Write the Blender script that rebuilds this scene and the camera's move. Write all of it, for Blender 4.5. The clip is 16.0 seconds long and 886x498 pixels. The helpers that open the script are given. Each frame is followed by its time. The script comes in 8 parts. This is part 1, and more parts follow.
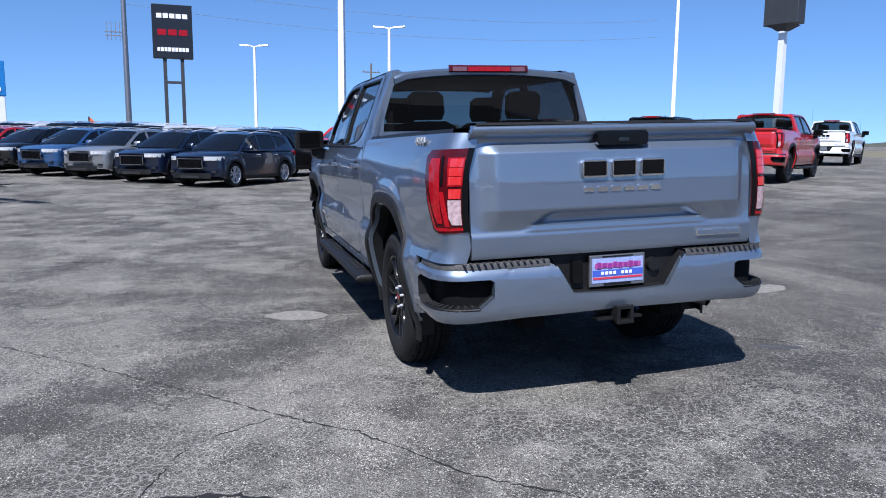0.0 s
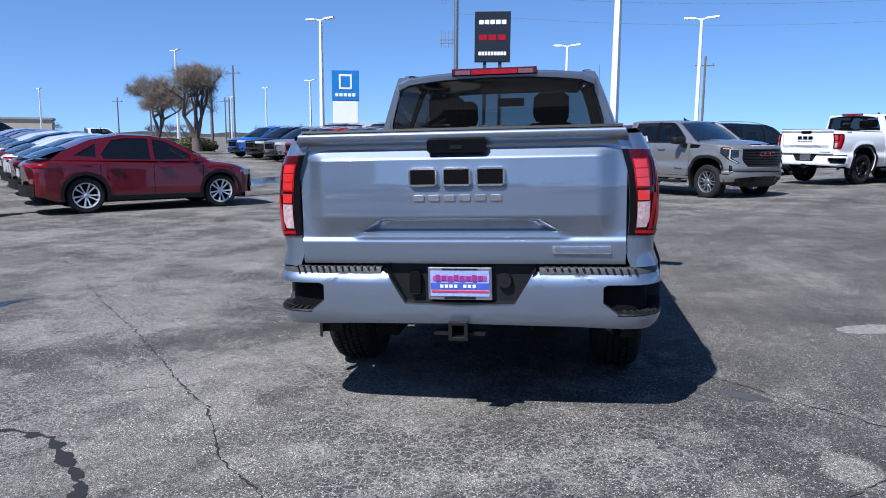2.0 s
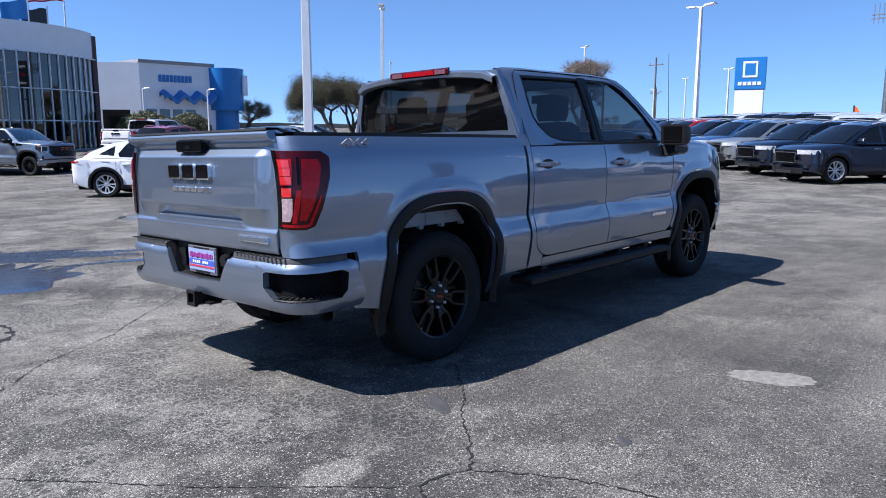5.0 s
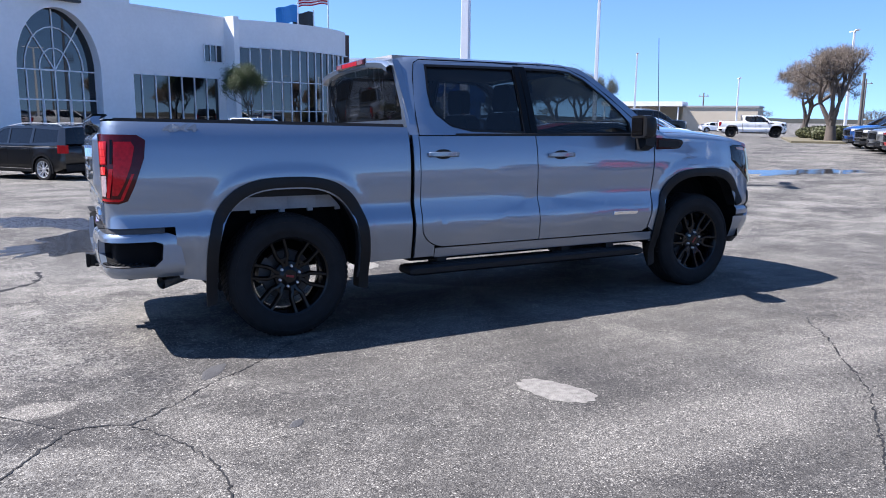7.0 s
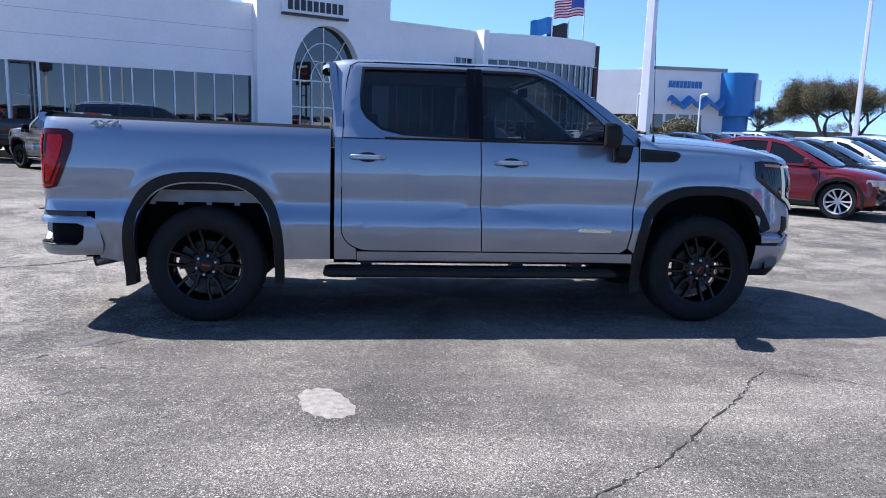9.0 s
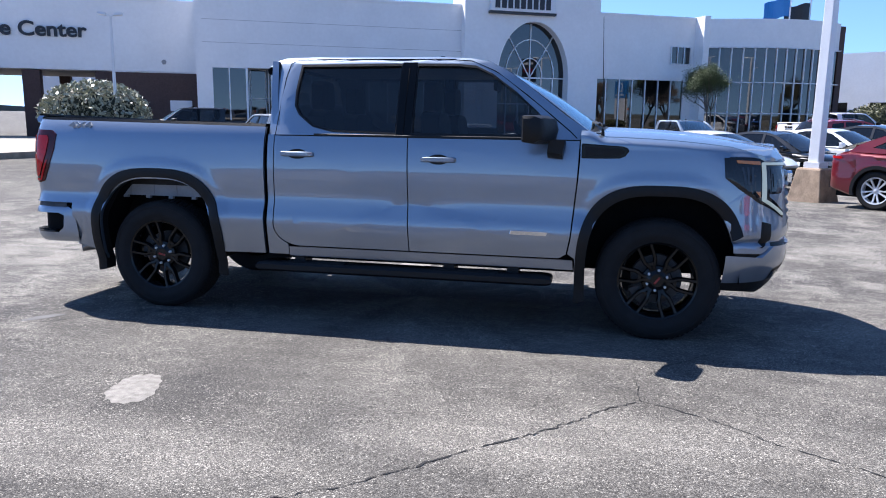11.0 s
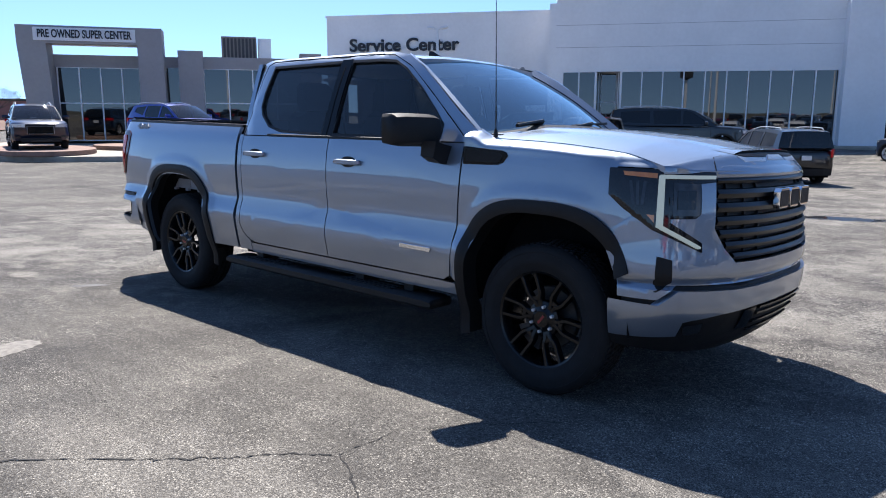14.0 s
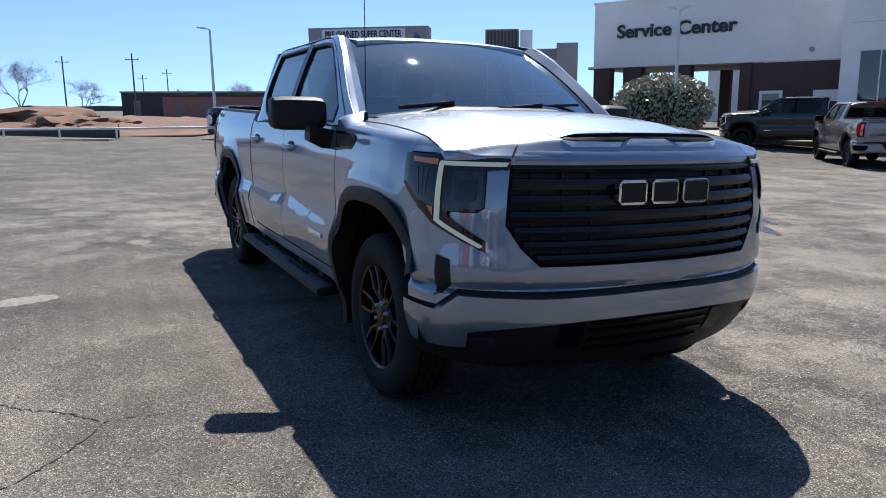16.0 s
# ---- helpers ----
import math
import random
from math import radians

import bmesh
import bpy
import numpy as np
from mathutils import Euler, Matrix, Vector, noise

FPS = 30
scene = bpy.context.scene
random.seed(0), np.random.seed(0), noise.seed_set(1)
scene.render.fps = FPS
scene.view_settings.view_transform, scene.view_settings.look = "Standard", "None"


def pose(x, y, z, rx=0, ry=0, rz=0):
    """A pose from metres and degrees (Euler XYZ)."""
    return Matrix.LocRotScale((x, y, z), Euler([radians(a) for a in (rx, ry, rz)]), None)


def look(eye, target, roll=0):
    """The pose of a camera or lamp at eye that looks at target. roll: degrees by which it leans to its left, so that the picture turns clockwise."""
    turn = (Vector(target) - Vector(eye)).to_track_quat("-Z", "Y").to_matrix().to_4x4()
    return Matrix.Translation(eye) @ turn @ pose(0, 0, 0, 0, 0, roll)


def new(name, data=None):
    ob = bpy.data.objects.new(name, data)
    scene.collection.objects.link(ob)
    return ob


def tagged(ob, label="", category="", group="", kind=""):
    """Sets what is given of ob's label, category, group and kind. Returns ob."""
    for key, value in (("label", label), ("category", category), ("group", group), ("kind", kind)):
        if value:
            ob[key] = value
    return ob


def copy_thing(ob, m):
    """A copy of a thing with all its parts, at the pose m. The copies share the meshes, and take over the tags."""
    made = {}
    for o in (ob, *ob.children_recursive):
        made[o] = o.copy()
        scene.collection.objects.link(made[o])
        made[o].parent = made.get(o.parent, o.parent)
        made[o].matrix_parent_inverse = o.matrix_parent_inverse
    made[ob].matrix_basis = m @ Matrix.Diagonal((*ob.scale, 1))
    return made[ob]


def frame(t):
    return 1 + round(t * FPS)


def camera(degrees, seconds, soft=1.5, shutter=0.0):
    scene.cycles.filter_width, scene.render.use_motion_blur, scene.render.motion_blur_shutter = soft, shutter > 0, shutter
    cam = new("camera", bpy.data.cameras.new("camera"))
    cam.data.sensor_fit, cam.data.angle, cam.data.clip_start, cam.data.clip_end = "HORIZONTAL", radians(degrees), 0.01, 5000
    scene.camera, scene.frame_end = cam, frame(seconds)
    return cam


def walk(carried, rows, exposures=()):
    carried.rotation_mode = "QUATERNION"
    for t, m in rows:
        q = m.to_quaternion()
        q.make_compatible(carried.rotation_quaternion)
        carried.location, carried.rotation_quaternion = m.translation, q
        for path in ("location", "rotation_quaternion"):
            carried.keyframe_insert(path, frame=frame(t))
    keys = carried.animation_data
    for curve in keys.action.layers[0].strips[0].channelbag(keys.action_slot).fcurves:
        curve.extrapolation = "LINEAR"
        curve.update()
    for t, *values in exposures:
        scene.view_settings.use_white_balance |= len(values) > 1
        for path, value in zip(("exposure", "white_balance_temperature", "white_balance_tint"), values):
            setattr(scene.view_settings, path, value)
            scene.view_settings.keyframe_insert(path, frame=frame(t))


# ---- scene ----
cam = camera(62.0, 16.0, soft=1.0)
PATH = [
    (0.0, (-6.414, 2.012, 1.366), (-2.621, 0.875, 0.799), 0.45),
    (0.5, (-6.547, 1.448, 1.387), (-2.656, 0.712, 0.820), 0.59),
    (1.0, (-6.655, 0.794, 1.408), (-2.704, 0.533, 0.841), 0.61),
    (1.5, (-6.669, 0.212, 1.425), (-2.716, 0.375, 0.838), 0.42),
    (2.0, (-6.607, -0.491, 1.437), (-2.705, 0.156, 0.842), 0.39),
    (2.5, (-6.450, -1.085, 1.451), (-2.640, -0.025, 0.853), 0.25),
    (3.0, (-6.284, -1.766, 1.482), (-2.625, -0.267, 0.877), 0.59),
    (3.5, (-6.061, -2.304, 1.495), (-2.553, -0.485, 0.873), 0.52),
    (4.0, (-5.846, -2.930, 1.510), (-2.532, -0.785, 0.864), 0.24),
    (4.2, (-5.764, -3.174, 1.512), (-2.527, -0.915, 0.864), 0.11),
    (6.3, (-4.014, -5.246, 1.502), (-1.761, -2.012, 0.818), 0.38),
    (6.5, (-3.799, -5.387, 1.499), (-1.657, -2.081, 0.805), 0.33),
    (7.0, (-3.222, -5.738, 1.502), (-1.396, -2.247, 0.808), 0.60),
    (7.5, (-2.682, -5.966, 1.509), (-1.166, -2.331, 0.809), 0.76),
    (8.0, (-2.049, -6.166, 1.509), (-0.893, -2.401, 0.811), 1.20),
    (8.5, (-1.477, -6.264, 1.493), (-0.637, -2.413, 0.816), 1.57),
    (9.0, (-0.809, -6.315, 1.494), (-0.331, -2.400, 0.832), 1.81),
    (9.5, (-0.233, -6.308, 1.497), (-0.071, -2.366, 0.840), 1.67),
    (9.7, (0.000, -6.282, 1.499), (0.026, -2.338, 0.836), 1.61),
    (11.8, (2.196, -5.778, 1.552), (0.926, -2.055, 0.827), 0.94),
    (12.0, (2.388, -5.680, 1.540), (0.986, -2.003, 0.821), 1.19),
    (12.5, (2.843, -5.425, 1.541), (1.129, -1.884, 0.819), 1.05),
    (13.0, (3.290, -5.068, 1.544), (1.238, -1.711, 0.824), 1.00),
    (13.5, (3.675, -4.699, 1.553), (1.351, -1.523, 0.835), 0.68),
    (14.0, (4.052, -4.197, 1.532), (1.444, -1.249, 0.824), 0.26),
    (14.5, (4.380, -3.748, 1.524), (1.532, -1.028, 0.825), 0.06),
    (15.0, (4.715, -3.242, 1.506), (1.609, -0.819, 0.810), -0.06),
    (15.5, (4.998, -2.755, 1.493), (1.682, -0.635, 0.776), -0.35),
    (16.0, (5.271, -2.212, 1.480), (1.736, -0.498, 0.725), -0.55),
]
EXPOSURES = [(0.0, 0.62, 5800, 13), (4.0, 0.62, 5820, 13), (6.3, 1.18, 6040, 16), (9.5, 1.33, 6090, 16), (12.0, 1.34, 6220, 14), (13.5, 1.25, 6360, 13), (14.5, 1.0, 6550, 13), (16.0, 0.78, 6680, 12)]
walk(cam, [(t, look(eye, target, roll)) for t, eye, target, roll in PATH], EXPOSURES)

# ---- light ----
SUN_EL, SUN_ROT = radians(52.3), math.atan2(-0.89, 0.55)
world = bpy.data.worlds.new("sky")
scene.world = world
world.use_nodes = True
_wn = world.node_tree.nodes
_sky = _wn.new("ShaderNodeTexSky")
_sky.sky_type = "NISHITA"
_sky.sun_disc = False
_sky.sun_elevation, _sky.sun_rotation = SUN_EL, SUN_ROT
_sky.altitude, _sky.air_density, _sky.dust_density, _sky.ozone_density = 900, 0.85, 0.25, 3.4
_wn["Background"].inputs["Strength"].default_value = 0.104
_sat = _wn.new("ShaderNodeHueSaturation")
_sat.inputs["Saturation"].default_value, _sat.inputs["Value"].default_value = 1.10, 1.0
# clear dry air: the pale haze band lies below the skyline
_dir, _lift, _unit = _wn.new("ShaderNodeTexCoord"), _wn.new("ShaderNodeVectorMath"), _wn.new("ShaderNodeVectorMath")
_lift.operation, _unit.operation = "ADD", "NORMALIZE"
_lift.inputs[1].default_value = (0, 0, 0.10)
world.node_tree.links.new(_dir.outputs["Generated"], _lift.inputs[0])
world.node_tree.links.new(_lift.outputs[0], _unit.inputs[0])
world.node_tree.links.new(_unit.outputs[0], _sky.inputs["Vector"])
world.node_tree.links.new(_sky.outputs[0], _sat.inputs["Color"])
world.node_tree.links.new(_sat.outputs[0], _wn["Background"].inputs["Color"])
_sun = bpy.data.lights.new("sun", "SUN")
_sun.energy, _sun.angle, _sun.color = 5.0, radians(0.53), (1.0, 0.955, 0.89)
sun = new("sun", _sun)
sun.matrix_world = look((-8.9, 5.5, 13.5), (0, 0, 0))

# ---- materials ----


def nodes_of(m):
    m.use_nodes = True
    return m.node_tree.nodes, m.node_tree.links, m.node_tree.nodes["Principled BSDF"]


def mat(name, col, rough=0.5, metal=0.0, var=0.12, scale=6.0, bump=0.0, bscale=60.0, coat=0.0, spec=0.5, alpha=1.0, rvar=0.08, emit=None, coat_rough=0.03, rand=0.0):
    """A surface with variation of colour and gloss at two scales and a fine relief."""
    m = bpy.data.materials.new(name)
    n, l, b = nodes_of(m)
    b.inputs["Roughness"].default_value, b.inputs["Metallic"].default_value = rough, metal
    b.inputs["Specular IOR Level"].default_value = spec
    b.inputs["Coat Weight"].default_value, b.inputs["Coat Roughness"].default_value = coat, coat_rough
    tc = n.new("ShaderNodeTexCoord")
    n1, n2 = n.new("ShaderNodeTexNoise"), n.new("ShaderNodeTexNoise")
    n1.inputs["Scale"].default_value, n2.inputs["Scale"].default_value = scale, scale * 9
    n1.inputs["Detail"].default_value = n2.inputs["Detail"].default_value = 4
    for q in (n1, n2):
        l.new(tc.outputs["Object"], q.inputs["Vector"])
    mx = n.new("ShaderNodeMix")
    mx.data_type = "FLOAT"
    mx.inputs[0].default_value = 0.4
    l.new(n1.outputs["Fac"], mx.inputs[2])
    l.new(n2.outputs["Fac"], mx.inputs[3])
    ramp = n.new("ShaderNodeValToRGB")
    ramp.color_ramp.elements[0].position, ramp.color_ramp.elements[1].position = 0.3, 0.7
    ramp.color_ramp.elements[0].color = (*[c * (1 - var) for c in col], 1)
    ramp.color_ramp.elements[1].color = (*[min(1, c * (1 + var)) for c in col], 1)
    l.new(mx.outputs[0], ramp.inputs[0])
    last = ramp.outputs[0]
    if rand:
        oi, hs = n.new("ShaderNodeObjectInfo"), n.new("ShaderNodeHueSaturation")
        mr = n.new("ShaderNodeMapRange")
        mr.inputs["To Min"].default_value, mr.inputs["To Max"].default_value = 1 - rand, 1 + rand
        l.new(oi.outputs["Random"], mr.inputs["Value"])
        l.new(mr.outputs[0], hs.inputs["Value"])
        l.new(last, hs.inputs["Color"])
        last = hs.outputs[0]
    l.new(last, b.inputs["Base Color"])
    if rvar:
        rr = n.new("ShaderNodeMapRange")
        rr.inputs["To Min"].default_value, rr.inputs["To Max"].default_value = max(0.0, rough - rvar), min(1, rough + rvar)
        l.new(n2.outputs["Fac"], rr.inputs["Value"])
        l.new(rr.outputs[0], b.inputs["Roughness"])
    if bump:
        nb, bp = n.new("ShaderNodeTexNoise"), n.new("ShaderNodeBump")
        nb.inputs["Scale"].default_value, nb.inputs["Detail"].default_value = bscale, 3
        bp.inputs["Strength"].default_value, bp.inputs["Distance"].default_value = bump, 0.01
        l.new(tc.outputs["Object"], nb.inputs["Vector"])
        l.new(nb.outputs["Fac"], bp.inputs["Height"])
        l.new(bp.outputs[0], b.inputs["Normal"])
    if emit:
        b.inputs["Emission Color"].default_value, b.inputs["Emission Strength"].default_value = (*emit[0], 1), emit[1]
    return m


def paint(name, col, metal=0.0, rough=0.35, flake=0.0, lacquer=1.5):
    """Car paint: a pigmented coat, with fine metal flakes where given, under clear lacquer."""
    m = bpy.data.materials.new(name)
    n, l, b = nodes_of(m)
    b.inputs["Base Color"].default_value = (*col, 1)
    b.inputs["Metallic"].default_value, b.inputs["Roughness"].default_value = metal, rough
    b.inputs["Coat Weight"].default_value, b.inputs["Coat Roughness"].default_value = 1.0, 0.03
    b.inputs["Coat IOR"].default_value = lacquer
    tc, dirt = n.new("ShaderNodeTexCoord"), n.new("ShaderNodeTexNoise")
    dirt.inputs["Scale"].default_value, dirt.inputs["Detail"].default_value = 3.0, 5
    l.new(tc.outputs["Object"], dirt.inputs["Vector"])
    r = n.new("ShaderNodeMapRange")
    r.inputs["To Min"].default_value, r.inputs["To Max"].default_value = 0.015, 0.06
    l.new(dirt.outputs["Fac"], r.inputs["Value"])
    l.new(r.outputs[0], b.inputs["Coat Roughness"])
    if flake:
        v, mr, mixc = n.new("ShaderNodeTexVoronoi"), n.new("ShaderNodeMapRange"), n.new("ShaderNodeMix")
        v.inputs["Scale"].default_value = 700
        l.new(tc.outputs["Object"], v.inputs["Vector"])
        mixc.data_type = "RGBA"
        mixc.inputs[6].default_value = (*[c * (1 - flake) for c in col], 1)
        mixc.inputs[7].default_value = (*[min(1, c * (1 + flake)) for c in col], 1)
        sx = n.new("ShaderNodeSeparateColor")
        l.new(v.outputs["Color"], sx.inputs[0])
        l.new(sx.outputs[0], mixc.inputs[0])
        l.new(mixc.outputs[2], b.inputs["Base Color"])
    return m


def glass(name, tint, through_share, rough=0.02, ior=1.5, film=0.006, sheen=(1, 1, 1), body=(1, 1.06, 1.12)):
    """A tinted pane: a clear gloss over a share of straight transmission and a dark body."""
    m = bpy.data.materials.new(name)
    n, l, b = nodes_of(m)
    out = n["Material Output"]
    n.remove(b)
    tr, di, gl, mixa, mixb, fr = (n.new(k) for k in ("ShaderNodeBsdfTransparent", "ShaderNodeBsdfDiffuse", "ShaderNodeBsdfGlossy", "ShaderNodeMixShader", "ShaderNodeMixShader", "ShaderNodeLayerWeight"))
    tr.inputs["Color"].default_value = (*tint, 1)
    di.inputs["Color"].default_value = (*[film * c for c in body], 1)
    gl.inputs["Color"].default_value = (*sheen, 1)
    gl.inputs["Roughness"].default_value = rough
    fr.inputs["Blend"].default_value = 0.5
    f0 = ((ior - 1) / (ior + 1)) ** 2
    pw, ma = n.new("ShaderNodeMath"), n.new("ShaderNodeMath")
    pw.operation, ma.operation = "POWER", "MULTIPLY_ADD"
    pw.inputs[1].default_value, ma.inputs[1].default_value, ma.inputs[2].default_value = 4.5, 1 - f0, f0
    l.new(fr.outputs["Facing"], pw.inputs[0])
    l.new(pw.outputs[0], ma.inputs[0])
    mixa.inputs[0].default_value = through_share
    l.new(di.outputs[0], mixa.inputs[1])
    l.new(tr.outputs[0], mixa.inputs[2])
    l.new(ma.outputs[0], mixb.inputs[0])
    l.new(mixa.outputs[0], mixb.inputs[1])
    l.new(gl.outputs[0], mixb.inputs[2])
    l.new(mixb.outputs[0], out.inputs["Surface"])
    return m


def asphalt_material():
    m = bpy.data.materials.new("worn_asphalt")
    n, l, b = nodes_of(m)
    tc = n.new("ShaderNodeTexCoord")

    def noise_tex(scale, detail=5, rough=0.6):
        q = n.new("ShaderNodeTexNoise")
        q.inputs["Scale"].default_value, q.inputs["Detail"].default_value, q.inputs["Roughness"].default_value = scale, detail, rough
        l.new(tc.outputs["Object"], q.inputs["Vector"])
        return q

    def ramp(src, a, c, ca=(0, 0, 0, 1), cb=(1, 1, 1, 1)):
        q = n.new("ShaderNodeValToRGB")
        q.color_ramp.elements[0].position, q.color_ramp.elements[1].position = a, c
        q.color_ramp.elements[0].color, q.color_ramp.elements[1].color = ca, cb
        l.new(src, q.inputs[0])
        return q.outputs[0]

    def mix(fac, a, c, mode="MIX"):
        q = n.new("ShaderNodeMix")
        q.data_type, q.blend_type = "RGBA", mode
        if isinstance(fac, float):
            q.inputs[0].default_value = fac
        else:
            l.new(fac, q.inputs[0])
        for i, s in ((6, a), (7, c)):
            if isinstance(s, tuple):
                q.inputs[i].default_value = s
            else:
                l.new(s, q.inputs[i])
        return q.outputs[2]

    broad, mid, fine = noise_tex(0.22, 6), noise_tex(1.0, 8, 0.7), noise_tex(55, 5, 0.75)
    # beside the pickup and on the lane behind it the surface is worn more evenly
    place, off = n.new("ShaderNodeSeparateXYZ"), n.new("ShaderNodeVectorMath")
    l.new(tc.outputs["Object"], place.inputs[0])
    off.operation = "DISTANCE"
    off.inputs[1].default_value = (2.0, -4.8, 0)
    l.new(tc.outputs["Object"], off.inputs[0])

    def zone(src, a, c, low):
        q = n.new("ShaderNodeMapRange")
        q.interpolation_type = "SMOOTHSTEP"
        for key, val in (("From Min", a), ("From Max", c), ("To Min", low), ("To Max", 1.0)):
            q.inputs[key].default_value = val
        l.new(src, q.inputs["Value"])
        return q.outputs[0]
    uneven = n.new("ShaderNodeMath")
    uneven.operation = "MINIMUM"
    l.new(zone(off.outputs["Value"], 3.5, 8.0, 0.28), uneven.inputs[0])
    l.new(zone(place.outputs[0], -11.0, -6.0, 0.25), uneven.inputs[1])

    def calm(src):
        q = n.new("ShaderNodeMath")
        q.operation = "MULTIPLY"
        l.new(src, q.inputs[0])
        l.new(uneven.outputs[0], q.inputs[1])
        return q.outputs[0]

    base = ramp(broad.outputs["Fac"], 0.34, 0.66, (0.046, 0.044, 0.043, 1), (0.092, 0.087, 0.078, 1))
    blot = noise_tex(0.42, 9, 0.74)
    base = mix(calm(ramp(blot.outputs["Fac"], 0.52, 0.60, (0, 0, 0, 1), (0.85, 0.85, 0.85, 1))), base, (0.165, 0.156, 0.139, 1))
    base = mix(calm(ramp(blot.outputs["Fac"], 0.37, 0.43, (0.8, 0.8, 0.8, 1), (0, 0, 0, 1))), base, (0.034, 0.033, 0.034, 1))
    worn = ramp(mid.outputs["Fac"], 0.51, 0.60, (0, 0, 0, 1), (0.75, 0.75, 0.75, 1))
    # places where traffic has worn the surface pale, with ragged edges
    patchy = noise_tex(3.2, 6, 0.72)

    def math_node(op, a, c, d=None):
        q = n.new("ShaderNodeMath")
        q.operation = op
        for i, s in enumerate((a, c, d)):
            if isinstance(s, float):
                q.inputs[i].default_value = s
            elif s is not None:
                l.new(s, q.inputs[i])
        return q.outputs[0]

    bare = None
    for cx, cy, rx, ry, strong in ((0.7, 4.5, 1.0, 0.55, 0.6), (-0.7, 3.1, 1.1, 0.75, 0.6), (-2.95, 1.36, 0.6, 0.22, 0.9), (-4.2, 0.6, 0.35, 0.25, 0.85), (2.0, 3.4, 1.1, 0.45, 0.5), (-3.38, -1.72, 0.25, 0.17, 1.0),
                                   (-3.86, -1.62, 0.14, 0.09, 0.9), (-0.6, -3.4, 1.1, 0.4, 0.6), (0.95, -2.95, 0.65, 0.28, 0.6), (1.9, -2.7, 0.8, 0.32, 0.5), (-3.9, 2.6, 0.5, 0.3, 0.6)):
        sub, mul, ln = n.new("ShaderNodeVectorMath"), n.new("ShaderNodeVectorMath"), n.new("ShaderNodeVectorMath")
        sub.operation, mul.operation, ln.operation = "SUBTRACT", "MULTIPLY", "LENGTH"
        sub.inputs[1].default_value, mul.inputs[1].default_value = (cx, cy, 0), (1 / rx, 1 / ry, 0)
        l.new(tc.outputs["Object"], sub.inputs[0])
        l.new(sub.outputs[0], mul.inputs[0])
        l.new(mul.outputs[0], ln.inputs[0])
        d = math_node("MULTIPLY_ADD", patchy.outputs["Fac"], 1.3, ln.outputs["Value"])
        m1 = ramp(math_node("MULTIPLY", d, 0.5), 0.575, 0.875 if strong < 0.9 else 0.725, (strong, strong, strong, 1), (0, 0, 0, 1))
        bare = m1 if bare is None else math_node("MAXIMUM", bare, m1)
    worn = math_node("MAXIMUM", calm(worn), math_node("MULTIPLY", bare, 0.8))
    base = mix(worn, base, (0.172, 0.162, 0.144, 1))
    scab, tarry = noise_tex(2.4, 11, 0.78), noise_tex(1.7, 11, 0.8)
    base = mix(calm(ramp(scab.outputs["Fac"], 0.535, 0.565, (0, 0, 0, 1), (0.5, 0.5, 0.5, 1))), base, (0.185, 0.175, 0.157, 1))
    base = mix(calm(ramp(tarry.outputs["Fac"], 0.415, 0.44, (0.6, 0.6, 0.6, 1), (0, 0, 0, 1))), base, (0.040, 0.039, 0.040, 1))
    # bare light stones, thick where the surface is worn
    v = n.new("ShaderNodeTexVoronoi")
    v.inputs["Scale"].default_value = 150
    l.new(tc.outputs["Object"], v.inputs["Vector"])
    sc = n.new("ShaderNodeSeparateColor")
    l.new(v.outputs["Color"], sc.inputs[0])
    thick = n.new("ShaderNodeMath")
    thick.operation = "MULTIPLY_ADD"
    thick.inputs[1].default_value = 0.55
    l.new(patchy.outputs["Fac"], thick.inputs[0])
    l.new(math_node("MULTIPLY_ADD", bare, 0.22, mid.outputs["Fac"]), thick.inputs[2])
    dens = ramp(thick.outputs[0], 0.70, 0.98, (0.04, 0.04, 0.04, 1), (0.42, 0.42, 0.42, 1))
    sf = n.new("ShaderNodeMath")
    l.new(sc.outputs[0], sf.inputs[0])
    l.new(dens, sf.inputs[1])
    stones = ramp(sf.outputs[0], 0.97, 1.03)
    stone_tone = ramp(sc.outputs[1], 0.1, 0.9, (0.15, 0.142, 0.126, 1), (0.33, 0.312, 0.278, 1))
    base = mix(math_node("MULTIPLY", stones, math_node("MULTIPLY_ADD", uneven.outputs[0], 0.55, 0.45)), base, stone_tone)
    # every chipping has its own tone, ringed by dark binder with painted-in shade
    chips, lone = n.new("ShaderNodeTexVoronoi"), n.new("ShaderNodeSeparateColor")
    chips.inputs["Scale"].default_value = 165
    l.new(tc.outputs["Object"], chips.inputs["Vector"])
    l.new(chips.outputs["Color"], lone.inputs[0])
    base = mix(0.75, base, ramp(lone.outputs[2], 0.0, 1.0, (0.62, 0.62, 0.63, 1), (1.75, 1.73, 1.68, 1)), "MULTIPLY")
    base = mix(0.85, base, ramp(chips.outputs["Distance"], 0.32, 0.72, (1.45, 1.45, 1.44, 1), (0.42, 0.42, 0.44, 1)), "MULTIPLY")
    # a net of hairline crazing filled with pale dust
    warp = n.new("ShaderNodeMix")
    warp.data_type = "VECTOR"
    warp.inputs[0].default_value = 0.06
    l.new(tc.outputs["Object"], warp.inputs[4])
    l.new(noise_tex(5, 3).outputs["Color"], warp.inputs[5])
    ve = n.new("ShaderNodeTexVoronoi")
    ve.feature = "DISTANCE_TO_EDGE"
    ve.inputs["Scale"].default_value = 21
    l.new(warp.outputs[1], ve.inputs["Vector"])
    craze = ramp(ve.outputs["Distance"], 0.02, 0.075, (1, 1, 1, 1), (0, 0, 0, 1))
